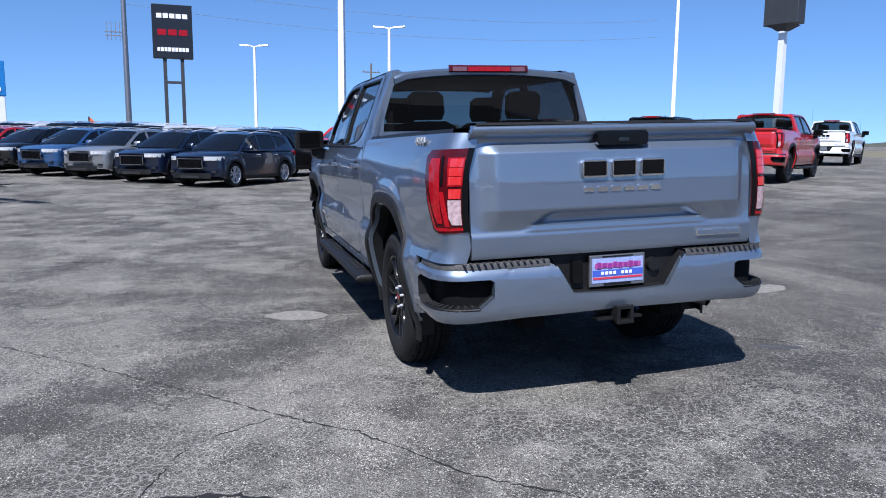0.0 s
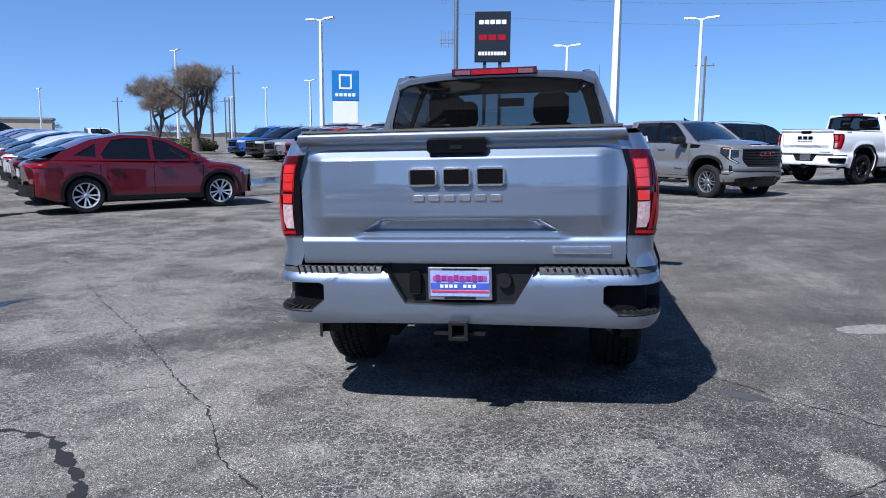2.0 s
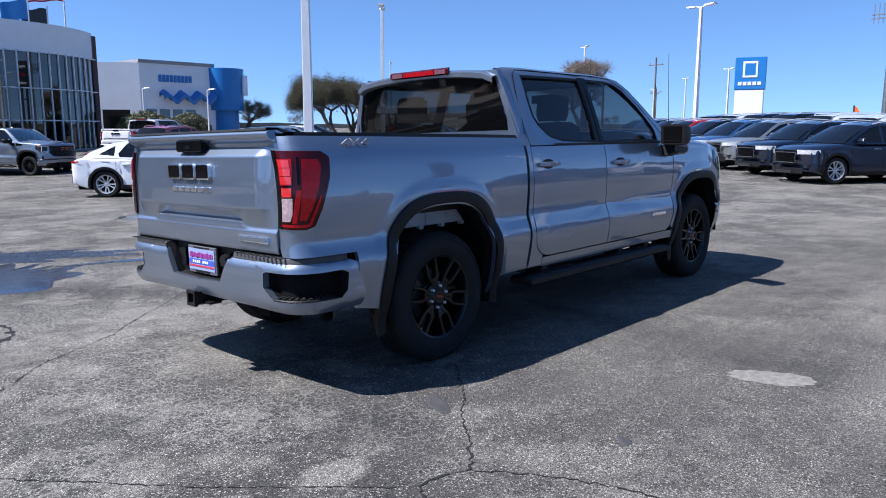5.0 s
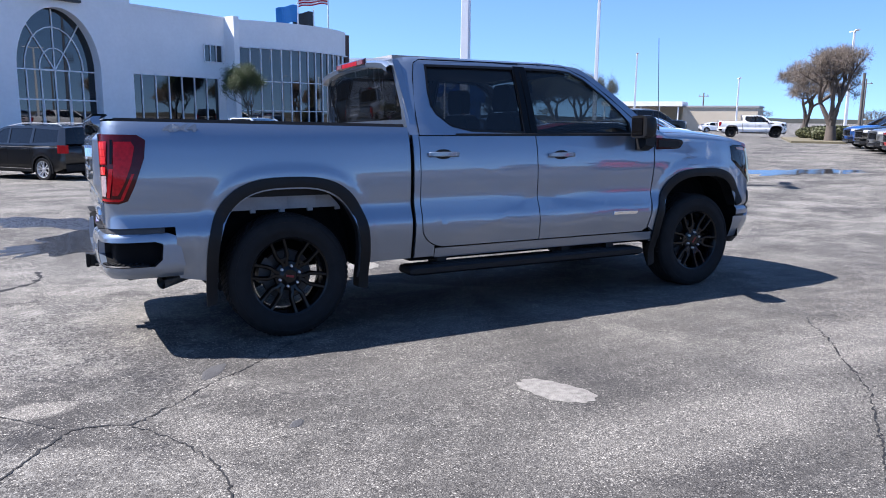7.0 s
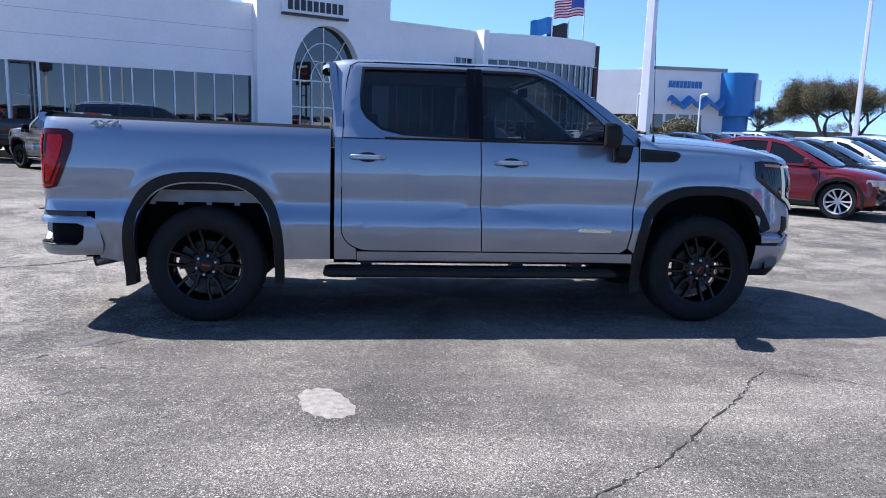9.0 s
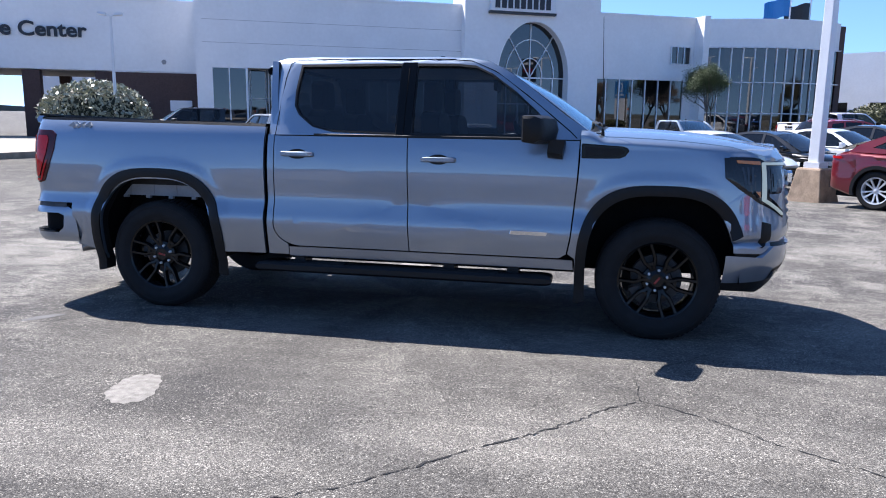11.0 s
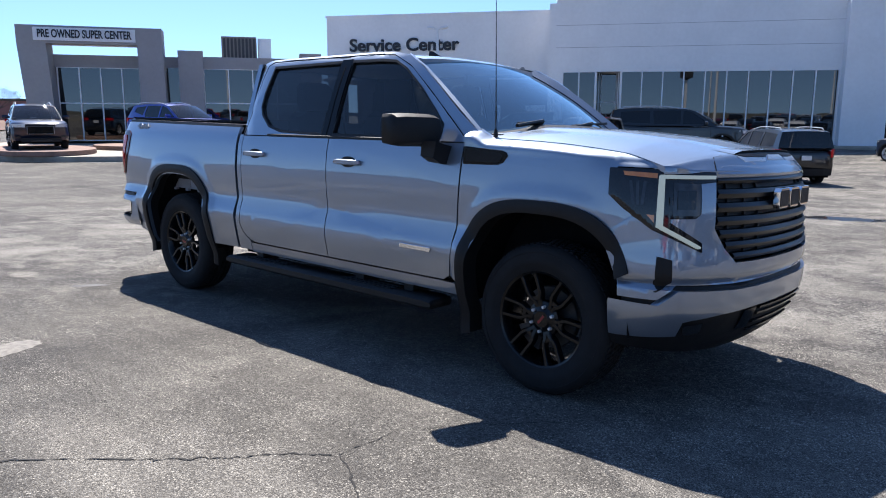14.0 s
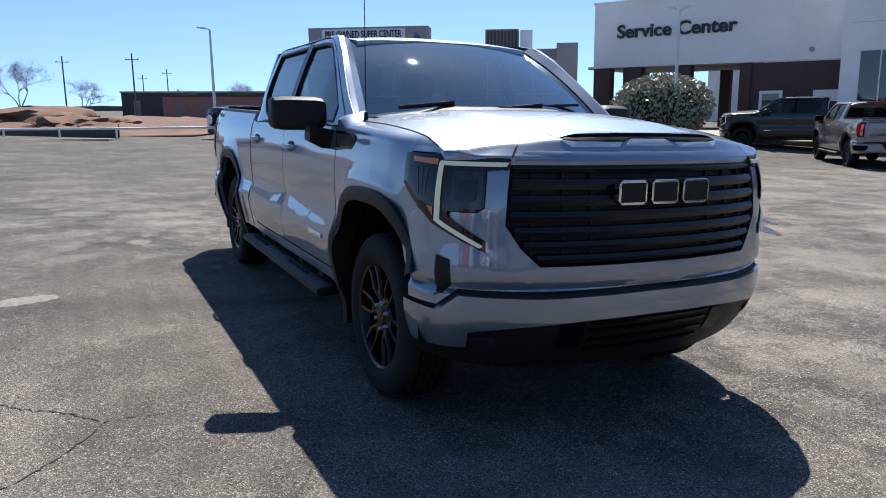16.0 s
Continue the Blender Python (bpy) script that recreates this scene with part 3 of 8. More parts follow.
def build_wheel(parent, name_m, side):
    """A wheel at the matrix name_m, whose local Z points outward."""
    wheel = new("wheel")
    wheel.parent = parent
    wheel.matrix_basis = name_m
    bm = bmesh.new()
    prof = [(0.262, -0.125), (0.275, -0.135), (0.34, -0.142), (0.385, -0.135), (0.408, -0.118), (0.414, -0.10),
            (0.414, -0.066), (0.404, -0.064), (0.404, -0.056), (0.416, -0.054), (0.416, -0.026), (0.405, -0.024), (0.405, -0.016), (0.4165, -0.014),
            (0.4165, 0.014), (0.405, 0.016), (0.405, 0.024), (0.416, 0.026), (0.416, 0.054), (0.404, 0.056), (0.404, 0.064), (0.414, 0.066), (0.414, 0.10),
            (0.408, 0.118), (0.385, 0.135), (0.372, 0.139), (0.370, 0.136), (0.34, 0.142), (0.31, 0.142), (0.306, 0.139), (0.278, 0.135), (0.262, 0.122)]
    lathe(bm, prof, Matrix(), 64)
    for i in range(72):
        a = 2 * math.pi * i / 72
        for k, w in ((-0.083, 0.028), (-0.04, 0.022), (0.0, 0.022), (0.04, 0.022), (0.083, 0.028)):
            box(bm, 0.412, 0.4205, k - w / 2, k + w / 2, -0.0115, 0.0115, Matrix.Rotation(a + k * 1.2, 4, "Z") @ Matrix(((1, 0, 0, 0), (0, 0, 1, 0), (0, 1, 0, 0), (0, 0, 0, 1))))
    part("tyre", bm, RUBBER, wheel, "black all-terrain tyre", smooth=True)
    bm = bmesh.new()
    lathe(bm, [(0.262, -0.10), (0.25, -0.09), (0.238, -0.04), (0.236, 0.06), (0.246, 0.10), (0.256, 0.122), (0.268, 0.128), (0.272, 0.122), (0.27, 0.108)], Matrix(), 64)
    for i in range(6):
        rot = Matrix.Rotation(2 * math.pi * i / 6, 4, "Z")
        for s in (-1, 1):
            rows = []
            for r, off, wd, h in ((0.05, 0.009, 0.017, 0.086), (0.09, 0.011, 0.017, 0.094), (0.112, 0.019, 0.0165, 0.098), (0.130, 0.032, 0.0150, 0.101), (0.155, 0.039, 0.0135, 0.103), (0.20, 0.042, 0.0130, 0.106), (0.24, 0.044, 0.0135, 0.110), (0.260, 0.046, 0.017, 0.114)):
                y = s * off
                rows.append([rot @ Vector(p) for p in ((r, y - wd, h - 0.03), (r, y - wd, h), (r, y - wd * 0.55, h + 0.008), (r, y + wd * 0.55, h + 0.008), (r, y + wd, h), (r, y + wd, h - 0.03))])
            loft(bm, rows, close=True, cap=True)
        rows = []
        for q in range(7):
            y = -0.030 + 0.06 * q / 6
            r = 0.118 + 0.006 * abs(q - 3) / 3
            rows.append([rot @ Vector(p) for p in ((r - 0.011, y, 0.08), (r - 0.011, y, 0.104), (r + 0.011, y, 0.104), (r + 0.011, y, 0.08))])
        loft(bm, rows, close=True, cap=True)
    lathe(bm, [(0.0, 0.112), (0.045, 0.112), (0.052, 0.106), (0.075, 0.096), (0.098, 0.09), (0.104, 0.07)], Matrix(), 36)
    rim = part("rim", bm, RIM_BLACK, wheel, "gloss black split-spoke alloy rim", smooth=True)
    bm = bmesh.new()
    box(bm, -0.028, 0.028, -0.007, 0.007, 0.1125, 0.1145)
    part("cap_badge", bm, mat("red_enamel", (0.25, 0.01, 0.015), 0.3) if "red_enamel" not in bpy.data.materials else bpy.data.materials["red_enamel"], rim, "red bar on the hub cap")
    for i in range(6):
        a = 2 * math.pi * (i + 0.5) / 6
        bm = bmesh.new()
        cyl(bm, (0.07 * math.cos(a), 0.07 * math.sin(a), 0.085), (0.07 * math.cos(a), 0.07 * math.sin(a), 0.116), 0.011, 0.008, 8)
        part("lug_nut", bm, ALLOY, rim)
    bm = bmesh.new()
    lathe(bm, [(0.07, 0.02), (0.17, 0.02), (0.175, 0.01), (0.175, -0.01), (0.07, -0.01)], Matrix(), 40)
    part("brake_disc", bm, DISC, wheel, "dark steel brake disc")
    bm = bmesh.new()
    loft(bm, [[(r * math.cos(a), r * math.sin(a), h) for r, h in ((0.125, -0.04), (0.125, 0.05), (0.2, 0.05), (0.2, -0.04))] for a in [radians(150 + 9 * k) for k in range(7)]], close=True, cap=True)
    part("brake_caliper", bm, DISC, wheel)
    return wheel


# the front's outline from above, from the side to the middle
NOSE = [(2.05, 0.985), (2.25, 0.985), (2.365, 0.975), (2.465, 0.95), (2.565, 0.90), (2.645, 0.815), (2.70, 0.715), (2.752, 0.58), (2.792, 0.42), (2.817, 0.22), (2.825, 0.0)]
TAIL = [(-2.5, 0.985), (-2.75, 0.985), (-2.88, 0.972), (-2.955, 0.925), (-2.99, 0.86), (-3.01, 0.6), (-3.02, 0.3), (-3.022, 0.0)]


def track(points):
    """Arc lengths along a plan curve, measured from the middle (0) outward; returns a function s -> (x, y) for both sides and helpers."""
    pts = points[::-1]
    run = [0.0]
    for a, c in zip(pts, pts[1:]):
        run.append(run[-1] + math.hypot(c[0] - a[0], c[1] - a[1]))
    tx, ty = [(s, p[0]) for s, p in zip(run, pts)], [(s, p[1]) for s, p in zip(run, pts)]

    def at(s):
        k = abs(s)
        return smooth_at(k, tx), math.copysign(smooth_at(k, ty), s) if s else 0.0

    def by_y(y):
        return math.copysign(interp(abs(y), [(q, s) for s, q in ty]), y)

    def by_x(x):
        t = sorted((q, s) for s, q in tx)
        return interp(x, t)

    def normal(s):
        a, c = at(s - 0.01), at(s + 0.01)
        d = Vector((c[0] - a[0], c[1] - a[1], 0)).normalized()
        return d
    return at, by_y, by_x, normal, run[-1]


nose_at, nose_y, nose_x, nose_dir, _ = track(NOSE)
tail_at, tail_y, tail_x, tail_dir, _ = track(TAIL)
NOSE_D = [(0.30, -0.17), (0.36, -0.10), (0.44, -0.045), (0.52, -0.005), (0.57, 0.012), (0.655, 0.016), (0.69, 0.012), (0.705, -0.012), (0.735, 0.008), (0.78, 0.012), (0.90, 0.0), (1.08, -0.012), (1.2, -0.035), (1.27, -0.065), (1.31, -0.11)]


def nose_place(depth=0.0):
    def go(s, z):
        x, y = nose_at(s)
        d = nose_dir(s)
        out = Vector((d.y, -d.x, 0))
        if out.x < -0.2 or (abs(out.x) < 0.3 and out.y * y < 0):
            out = -out
        k = smooth_at(z, NOSE_D) * min(1.0, 0.35 + 0.65 * max(0.0, 1.5 - abs(s)) / 0.6) + depth
        return x + out.x * k, y + out.y * k, z
    return go


TAIL_D = [(0.46, -0.05), (0.50, -0.005), (0.54, 0.015), (0.60, 0.02), (0.70, 0.02), (0.755, 0.01), (0.77, -0.01)]


def tail_place(depth=0.0):
    def go(s, z):
        x, y = tail_at(s)
        d = tail_dir(s)
        out = Vector((-d.y, d.x, 0))
        if out.x > 0.2 or (abs(out.x) < 0.3 and out.y * y < 0):
            out = -out
        k = smooth_at(z, TAIL_D) + depth
        return x + out.x * k, y + out.y * k, z
    return go


def letter_blocks(parent, centre, width, height, depth, count, axis_sign, face=GLOSS_BLACK, edge=CHROME, gap=0.16):
    """A row of plain bright-edged blocks in place of a maker's mark."""
    w = width / (count + gap * (count - 1))
    for i in range(count):
        y0 = -width / 2 + i * w * (1 + gap)
        bm = bmesh.new()
        c = height * 0.16
        ya, yb, za, zb = centre[1] + y0, centre[1] + y0 + w, centre[2] - height / 2, centre[2] + height / 2
        prism(bm, [(ya + c, za), (yb - c, za), (yb, za + c), (yb, zb - c), (yb - c, zb), (ya + c, zb), (ya, zb - c), (ya, za + c)], centre[0], centre[0] + axis_sign * depth, "x")
        mark = part("emblem", bm, edge, parent, "bright-edged badge block", bevel=0.003)
        t = height * 0.11
        if face is not None:
            bm = bmesh.new()
            box(bm, *sorted((centre[0] + axis_sign * depth * 0.6, centre[0] + axis_sign * (depth + 0.002))), centre[1] + y0 + t, centre[1] + y0 + w - t, centre[2] - height / 2 + t, centre[2] + height / 2 - t)
            part("emblem_face", bm, face, mark)


def build_truck():
    T = empty("pickup_truck", TILT, "silver-grey crew-cab pickup truck with black wheels parked on asphalt", "truck")
    P = SILVER
    # --- dark core that backs the shut lines
    for nm, dims in (("floor_pan", (-0.96, 1.36, -0.90, 0.90, 0.44, 1.30)), ("spare_carrier", (-2.90, -1.02, -0.45, 0.45, 0.5, 0.90)), ("engine_block", (1.362, 2.50, -0.62, 0.62, 0.46, 1.22)), ("bed_floor", (-2.92, -1.062, -0.72, 0.72, 0.902, 0.96)), ("cab_rear_wall", (-1.06, -0.962, -0.88, 0.88, 0.5, 1.28))):
        part(nm, boxm(*dims), DARK_UNDER, T)
    for s in (-1, 1):
        part("chassis_rail", boxm(-2.85, 2.45, s * 0.42 - 0.06, s * 0.42 + 0.06, 0.40, 0.54), DARK_UNDER, T)
    # --- axle
    bm = bmesh.new()
    cyl(bm, (-1.87, -0.75, 0.41), (-1.87, 0.75, 0.41), 0.05, seg=12)
    cyl(bm, (-1.99, 0.05, 0.41), (-1.76, 0.05, 0.41), 0.14, 0.11, seg=16)
    part("rear_axle", bm, DARK_UNDER, T, smooth=True)
    nose_front = sorted((p[1], p[0]) for p in NOSE)

    nose_front_x = interp(0.0, nose_front)

    def hood_z(x, y):
        a = abs(y)
        lead = smooth_at(a, nose_front)
        xx = x + (nose_front_x - lead) * min(1.0, max(0.0, (x - 2.3) / 0.3))
        base = smooth_at(xx, [(1.30, 1.455), (1.6, 1.45), (1.9, 1.438), (2.2, 1.412), (2.45, 1.381), (2.62, 1.357), (2.69, 1.346), (2.71, 1.337), (2.735, 1.305), (2.767, 1.262), (2.80, 1.22)])
        z = base - (0.008 * (a / 0.4) ** 2 + 0.018 * max(0.0, (a - 0.45) / 0.35) ** 2) * min(1.0, max(0.0, (2.767 - xx) / 0.07)) + 0.014 / (1 + math.exp((a - 0.46) / 0.025)) * min(1, max(0, (2.62 - x) / 0.3))
        e = max(0.0, lead - x - 0.05)
        brow = 1.266 + smooth_at(e, [(0.0, 0.0), (0.02, 0.020), (0.045, 0.038), (0.08, 0.054), (0.13, 0.070), (0.22, 0.092), (0.40, 0.120), (0.9, 0.162)])
        w = min(1.0, max(0.0, (a - 0.50) / 0.22))
        w = w * w * (3 - 2 * w)
        return z + w * min(0.0, brow - z)
    edge_y = [(1.36, 0.875), (1.8, 0.88), (2.15, 0.88), (2.32, 0.885), (2.42, 0.892), (2.50, 0.90), (2.535, 0.904)]
    for s in (-1, 1):
        def wplace(x, z, s=s):
            return x, s * side_w(x, z), z

        def cplace(x, z, s=s):
            return x, s * cab_w(x, z), z

        def inw(co, s=s):
            return 0, -s * 0.03, 0
        # --- bed side
        rear_arch = arc(-1.868, 0.42, 0.485, 0.59, 182, -2, 28, 2.9)
        def bplace(u, z, s=s):
            x, y = rear_corner(u, z)
            return x, s * y, z
        outline = [(REAR_END, 0.80), (-2.60, 0.80), (-2.585, 0.47), (-2.42, 0.44)] + rear_arch + [(-1.34, 0.47), (-0.985, 0.475), (-0.985, 1.415), (-2.93, 1.445), (REAR_END, 1.44)]
        surf_panel("bed_side", outline, bplace, P, T, du=0.025, dv=0.025, inward=lambda co, s=s: (0.02 if co.x < -2.97 else 0, -s * 0.03 if co.x > -2.97 else 0, 0))
        # --- rail cap
        bm = bmesh.new()
        loft(bm, [[(x, s * (side_w(x, 1.415 + 0.015 * (-x - 0.985) / 2) - 0.018), z), (x, s * (side_w(x, 1.42) - 0.03), z + 0.022), (x, s * (side_w(x, 1.42) - 0.11), z + 0.022), (x, s * (side_w(x, 1.42) - 0.11), z - 0.05)] for x, z in ((-2.90, 1.443), (-2.2, 1.434), (-1.6, 1.425), (-1.0, 1.415))])
        part("rail_cap", bm, BLACK_TRIM, T, "black bed rail cap", smooth=True)
        bm = bmesh.new()
        box(bm, -2.93, -1.0, *sorted((s * 0.72, s * 0.83)), 0.95, 1.415)
        part("bed_wall", bm, BLACK_TRIM, T)
        # --- wheel flares
        for cx, rx, rz, a0, a1, name in ((-1.868, 0.552, 0.665, 187, -6, "rear"), (1.868, 0.552, 0.645, 190, 22, "front")):
            bm = bmesh.new()
            rows = []
            for q in range(41):
                a = a0 + (a1 - a0) * q / 40
                po, pi = (arc(cx, 0.42, rx + d, rz + d, a, a, 0, 2.9)[0] for d in (0.005, -0.065))
                yo = side_w(po[0], po[1])
                rows.append([(po[0], s * (yo - 0.004), po[1]), (po[0], s * (yo + 0.014), po[1]), ((po[0] + pi[0]) / 2, s * (yo + 0.022), (po[1] + pi[1]) / 2), (pi[0], s * (yo + 0.014), pi[1]), (pi[0], s * (yo - 0.10), pi[1])])
            loft(bm, rows)
            part("wheel_flare", bm, BLACK_TRIM, T, "black plastic wheel arch flare", smooth=True)
            # liner inside the arch
            bm = bmesh.new()
            loft(bm, [[(px, s * yy, pz) for yy in (0.96, 0.62)] for px, pz in arc(cx, 0.42, 0.53, 0.64, 180, 0, 24, 2.3)])
            part("arch_liner", bm, DARK_UNDER, T, smooth=True)
            bm = bmesh.new()
            box(bm, cx - 0.55, cx + 0.55, *sorted((s * 0.58, s * 0.60)), 0.45, 1.06)
            if name == "rear":
                part("arch_back", bm, DARK_UNDER, T)
                bm = bmesh.new()
                prism(bm, [(cx - 0.44, 0.86), (cx + 0.42, 0.86), (cx + 0.36, 0.985), (cx - 0.36, 0.985)], s * 0.78, s * 0.74)
                for k in range(4):
                    box(bm, cx - 0.36 + k * 0.2, cx - 0.35 + k * 0.2, *sorted((s * 0.785, s * 0.76)), 0.865, 0.98)
                for k in range(5):
                    box(bm, cx - 0.42 + k * 0.2, cx - 0.385 + k * 0.2, *sorted((s * 0.79, s * 0.76)), 0.84, 0.862)
                part("inner_bed_panel", bm, LINER, T, "pale primed inner bed panel")
            else:
                part("arch_back", bm, DARK_UNDER, T)
        # --- wheels
        for x in (-1.8725, 1.8725):
            build_wheel(T, Matrix.Translation((x, s * 0.825, 0.415)) @ Matrix.Rotation(radians(-90 * s), 4, "X") @ Matrix.Rotation(radians(20 + 17 * x), 4, "Z"), s)
        # --- cab corner, rocker, doors
        surf_panel("cab_corner", [(-0.955, 0.475), (-0.796, 0.475)] + arc(-0.70, 0.70, -0.208, -0.163, 62, 0, 6) + [(-0.908, 0.80), (-0.908, 1.36), (-0.955, 1.36)], wplace, P, T, inward=inw)
        surf_panel("rocker", [(-0.79, 0.465), (1.30, 0.465), (1.295, 0.535), (-0.79, 0.535)], wplace, P, T, du=0.15, inward=inw)
        rear_low = [(-0.70, 0.545)] + arc(-0.70, 0.70, -0.20, -0.155, 90, 0, 8)[1:]
        surf_panel("rear_door", rear_low + [(-0.902, 1.352), (0.102, 1.352), (0.112, 0.9), (0.128, 0.545)], wplace, P, T, inward=inw)
        surf_panel("front_door", [(0.136, 0.545), (1.20, 0.545), (1.248, 0.575), (1.27, 0.70), (1.302, 1.10), (1.31, 1.352), (0.110, 1.352), (0.12, 0.9)], wplace, P, T, inward=inw)
        # --- cab frame with its window openings
        rear_win = [(-0.765, 1.845), (0.022, 1.853), (0.022, 1.372), (-0.46, 1.385), (-0.62, 1.42), (-0.735, 1.50), (-0.775, 1.56), (-0.782, 1.66)]
        front_win = [(0.118, 1.853), (0.42, 1.85), (0.555, 1.838), (0.68, 1.785), (0.86, 1.665), (1.02, 1.535), (1.10, 1.46), (1.10, 1.372), (0.118, 1.372)]
        shell = [(-0.965, 1.36), (1.31, 1.36), (1.36, 1.425), (1.20, 1.525), (1.0, 1.665), (0.82, 1.785), (0.66, 1.865), (0.5, 1.893), (0.30, 1.905), (-0.70, 1.905), (-0.90, 1.895), (-0.985, 1.875), (-0.985, 1.70), (-0.972, 1.5)]
        cab = surf_panel("cab_side", shell, cplace, P, T, holes=(rear_win, front_win), du=0.07, dv=0.05, inward=inw)

        def gplace(x, z, s=s):
            return x, s * (cab_w(x, z) - 0.016), z
        # one dark sheet of trim round the glass, then the panes
        def grow(loop, d):
            c = (sum(p[0] for p in loop) / len(loop), sum(p[1] for p in loop) / len(loop))
            return [(p[0] + math.copysign(d, p[0] - c[0]), p[1] + math.copysign(d, p[1] - c[1])) for p in loop]
        surf_panel("rear_side_window", grow(rear_win, 0.012), gplace, PRIVACY, T, label="dark tinted rear side window")
        surf_panel("front_side_window", grow(front_win, 0.012), gplace, TINT, T, label="tinted front side window")
        for loop, nm in ((rear_win, "window_seal"), (front_win, "window_seal")):
            bm = bmesh.new()
            k = len(loop)
            c = (sum(p[0] for p in loop) / k, sum(p[1] for p in loop) / k)
            rows = []
            for p in loop + [loop[0]]:
                q = (p[0] + 0.016 * (c[0] - p[0]) / max(0.2, abs(c[0] - p[0])), p[1] + 0.016 * (c[1] - p[1]) / max(0.2, abs(c[1] - p[1])))
                rows.append([(p[0], s * (cab_w(*p) + 0.003), p[1]), (q[0], s * (cab_w(*q) + 0.003), q[1]), (q[0], s * (cab_w(*q) - 0.015), q[1])])
            loft(bm, rows)
            part(nm, bm, BLACK_TRIM, T)
        # black centre post
        surf_panel("centre_post", [(0.016, 1.366), (0.124, 1.366), (0.124, 1.86), (0.016, 1.86)], lambda x, z, s=s: (x, s * (cab_w(x, z) + 0.0035), z), GLOSS_BLACK, T, du=0.06, inward=inw, label="gloss black centre post")
        surf_panel("door_gap", [(0.066, 1.37), (0.072, 1.37), (0.072, 1.89), (0.066, 1.89)], lambda x, z, s=s: (x, s * (cab_w(x, z) + 0.0055), z), DARK_UNDER, T, du=0)
        # shut lines in the painted frame, drawn by thin dark channels
        for line in ([(-0.90, 1.36), (-0.897, 1.5), (-0.875, 1.75), (-0.85, 1.85), (-0.80, 1.878)], [(-0.80, 1.878), (0.30, 1.885), (0.52, 1.87), (0.70, 1.80), (0.92, 1.655), (1.12, 1.51), (1.25, 1.41), (1.29, 1.37)]):
            bm = bmesh.new()
            rows = []
            for i, p in enumerate(line):
                a, c = line[max(0, i - 1)], line[min(len(line) - 1, i + 1)]
                d = Vector((c[0] - a[0], c[1] - a[1])).normalized() * 0.0035
                rows.append([(p[0] - d.y, s * (cab_w(p[0], p[1]) + 0.002), p[1] + d.x), (p[0] + d.y, s * (cab_w(p[0], p[1]) + 0.002), p[1] - d.x)])
            loft(bm, rows)
            part("shut_line", bm, DARK_UNDER, T)
        # --- belt moulding
        bm = bmesh.new()
        loft(bm, [[(x, s * (side_w(x, 1.36) + d), 1.36 + h) for d, h in ((0, -0.01), (0.006, -0.006), (0.006, 0.008), (0, 0.012))] for x in [-0.60 + 0.1 * k for k in range(18)]])
        part("belt_moulding", bm, BLACK_TRIM, T)
        # --- door handles
        for hx, hz in ((-0.72, 1.222), (0.335, 1.205)):
            bm = bmesh.new()
            yb = side_w(hx, hz)
            loft(bm, [[(hx + dx, s * (yb + dy), hz + dz) for dz, dy in ((-0.018 * f, o), (-0.012 * f, o + 0.012), (0.012 * f, o + 0.012), (0.018 * f, o), (0.0, o - 0.008))] for dx, o, f in ((-0.128, 0.004, 0.7), (-0.115, 0.02, 1), (-0.06, 0.034, 1), (0.06, 0.034, 1), (0.115, 0.02, 1), (0.128, 0.004, 0.7))], close=True, cap=True)
            handle = part("door_handle", bm, P, T, "body-coloured door handle", smooth=True)
            bm = bmesh.new()
            prism(bm, arc(hx, hz, 0.075, 0.036, 0, 360, 20)[:-1], s * (yb - 0.005), s * (yb + 0.004))
            part("handle_cup", bm, BLACK_TRIM, handle)
        # --- door badge and bed badge
        bm = bmesh.new()
        yb = side_w(1.0, 0.715) + 0.002
        prism(bm, [(0.855, 0.703), (1.11, 0.700), (1.118, 0.728), (0.863, 0.731)], s * yb, s * (yb + 0.006))
        part("door_badge", bm, CHROME, T, "bright bar badge on the door", bevel=0.002)
        yb = side_w(-2.53, 1.405)
        text_mesh("4X4", 0.062, 0.004, LINER, T, "bed_badge", Matrix.Translation((-2.53, s * (yb + 0.010), 1.402)) @ Matrix.Rotation(radians(0 if s < 0 else 180), 4, "Z") @ Matrix.Rotation(radians(85), 4, "X"), 0.002, "pale 4X4 badge", 1.9)
        # --- fender, with its top rolling in to the bonnet
        def fend_top(x):
            k = min(1.0, max(0.0, (1.48 - x) / 0.125))
            return hood_z(max(x, 1.36), interp(x, edge_y)) - 0.005 + 0.045 * k * k * (3 - 2 * k)

        def fplace(x, z, s=s):
            w = side_w(x, min(z, 1.30))
            if x > 2.08:
                k = min(1.0, (x - 2.08) / 0.2)
                w += (nose_place()(nose_x(x), min(z, 1.29))[1] - w) * k * k * (3 - 2 * k)
            q = max(0.0, 1 - max(0.0, fend_top(x) - z) / 0.05)
            return x, s * (w - max(0.0, w - interp(x, edge_y) - 0.006) * q ** 2.4), z
        front_arch = arc(1.868, 0.42, 0.49, 0.58, 186, 46, 26, 2.9)
        xs = [2.285, 2.25, 2.2, 2.15, 2.1, 2.0, 1.9, 1.8, 1.7, 1.6, 1.5, 1.4, 1.32]
        fender = surf_panel("front_fender", [(1.312, 1.10), (1.280, 0.70), (1.259, 0.580), (1.308, 0.545), (1.308, 0.45), (1.372, 0.42)] + front_arch[1:] + [(2.25, 0.938), (2.386, 1.036), (2.296, 1.13)] + [(x, min(1.266, fend_top(x) - 0.125)) for x in xs], fplace, P, T, du=0.02, dv=0.03, inward=inw)
        bm = bmesh.new()
        rows = []
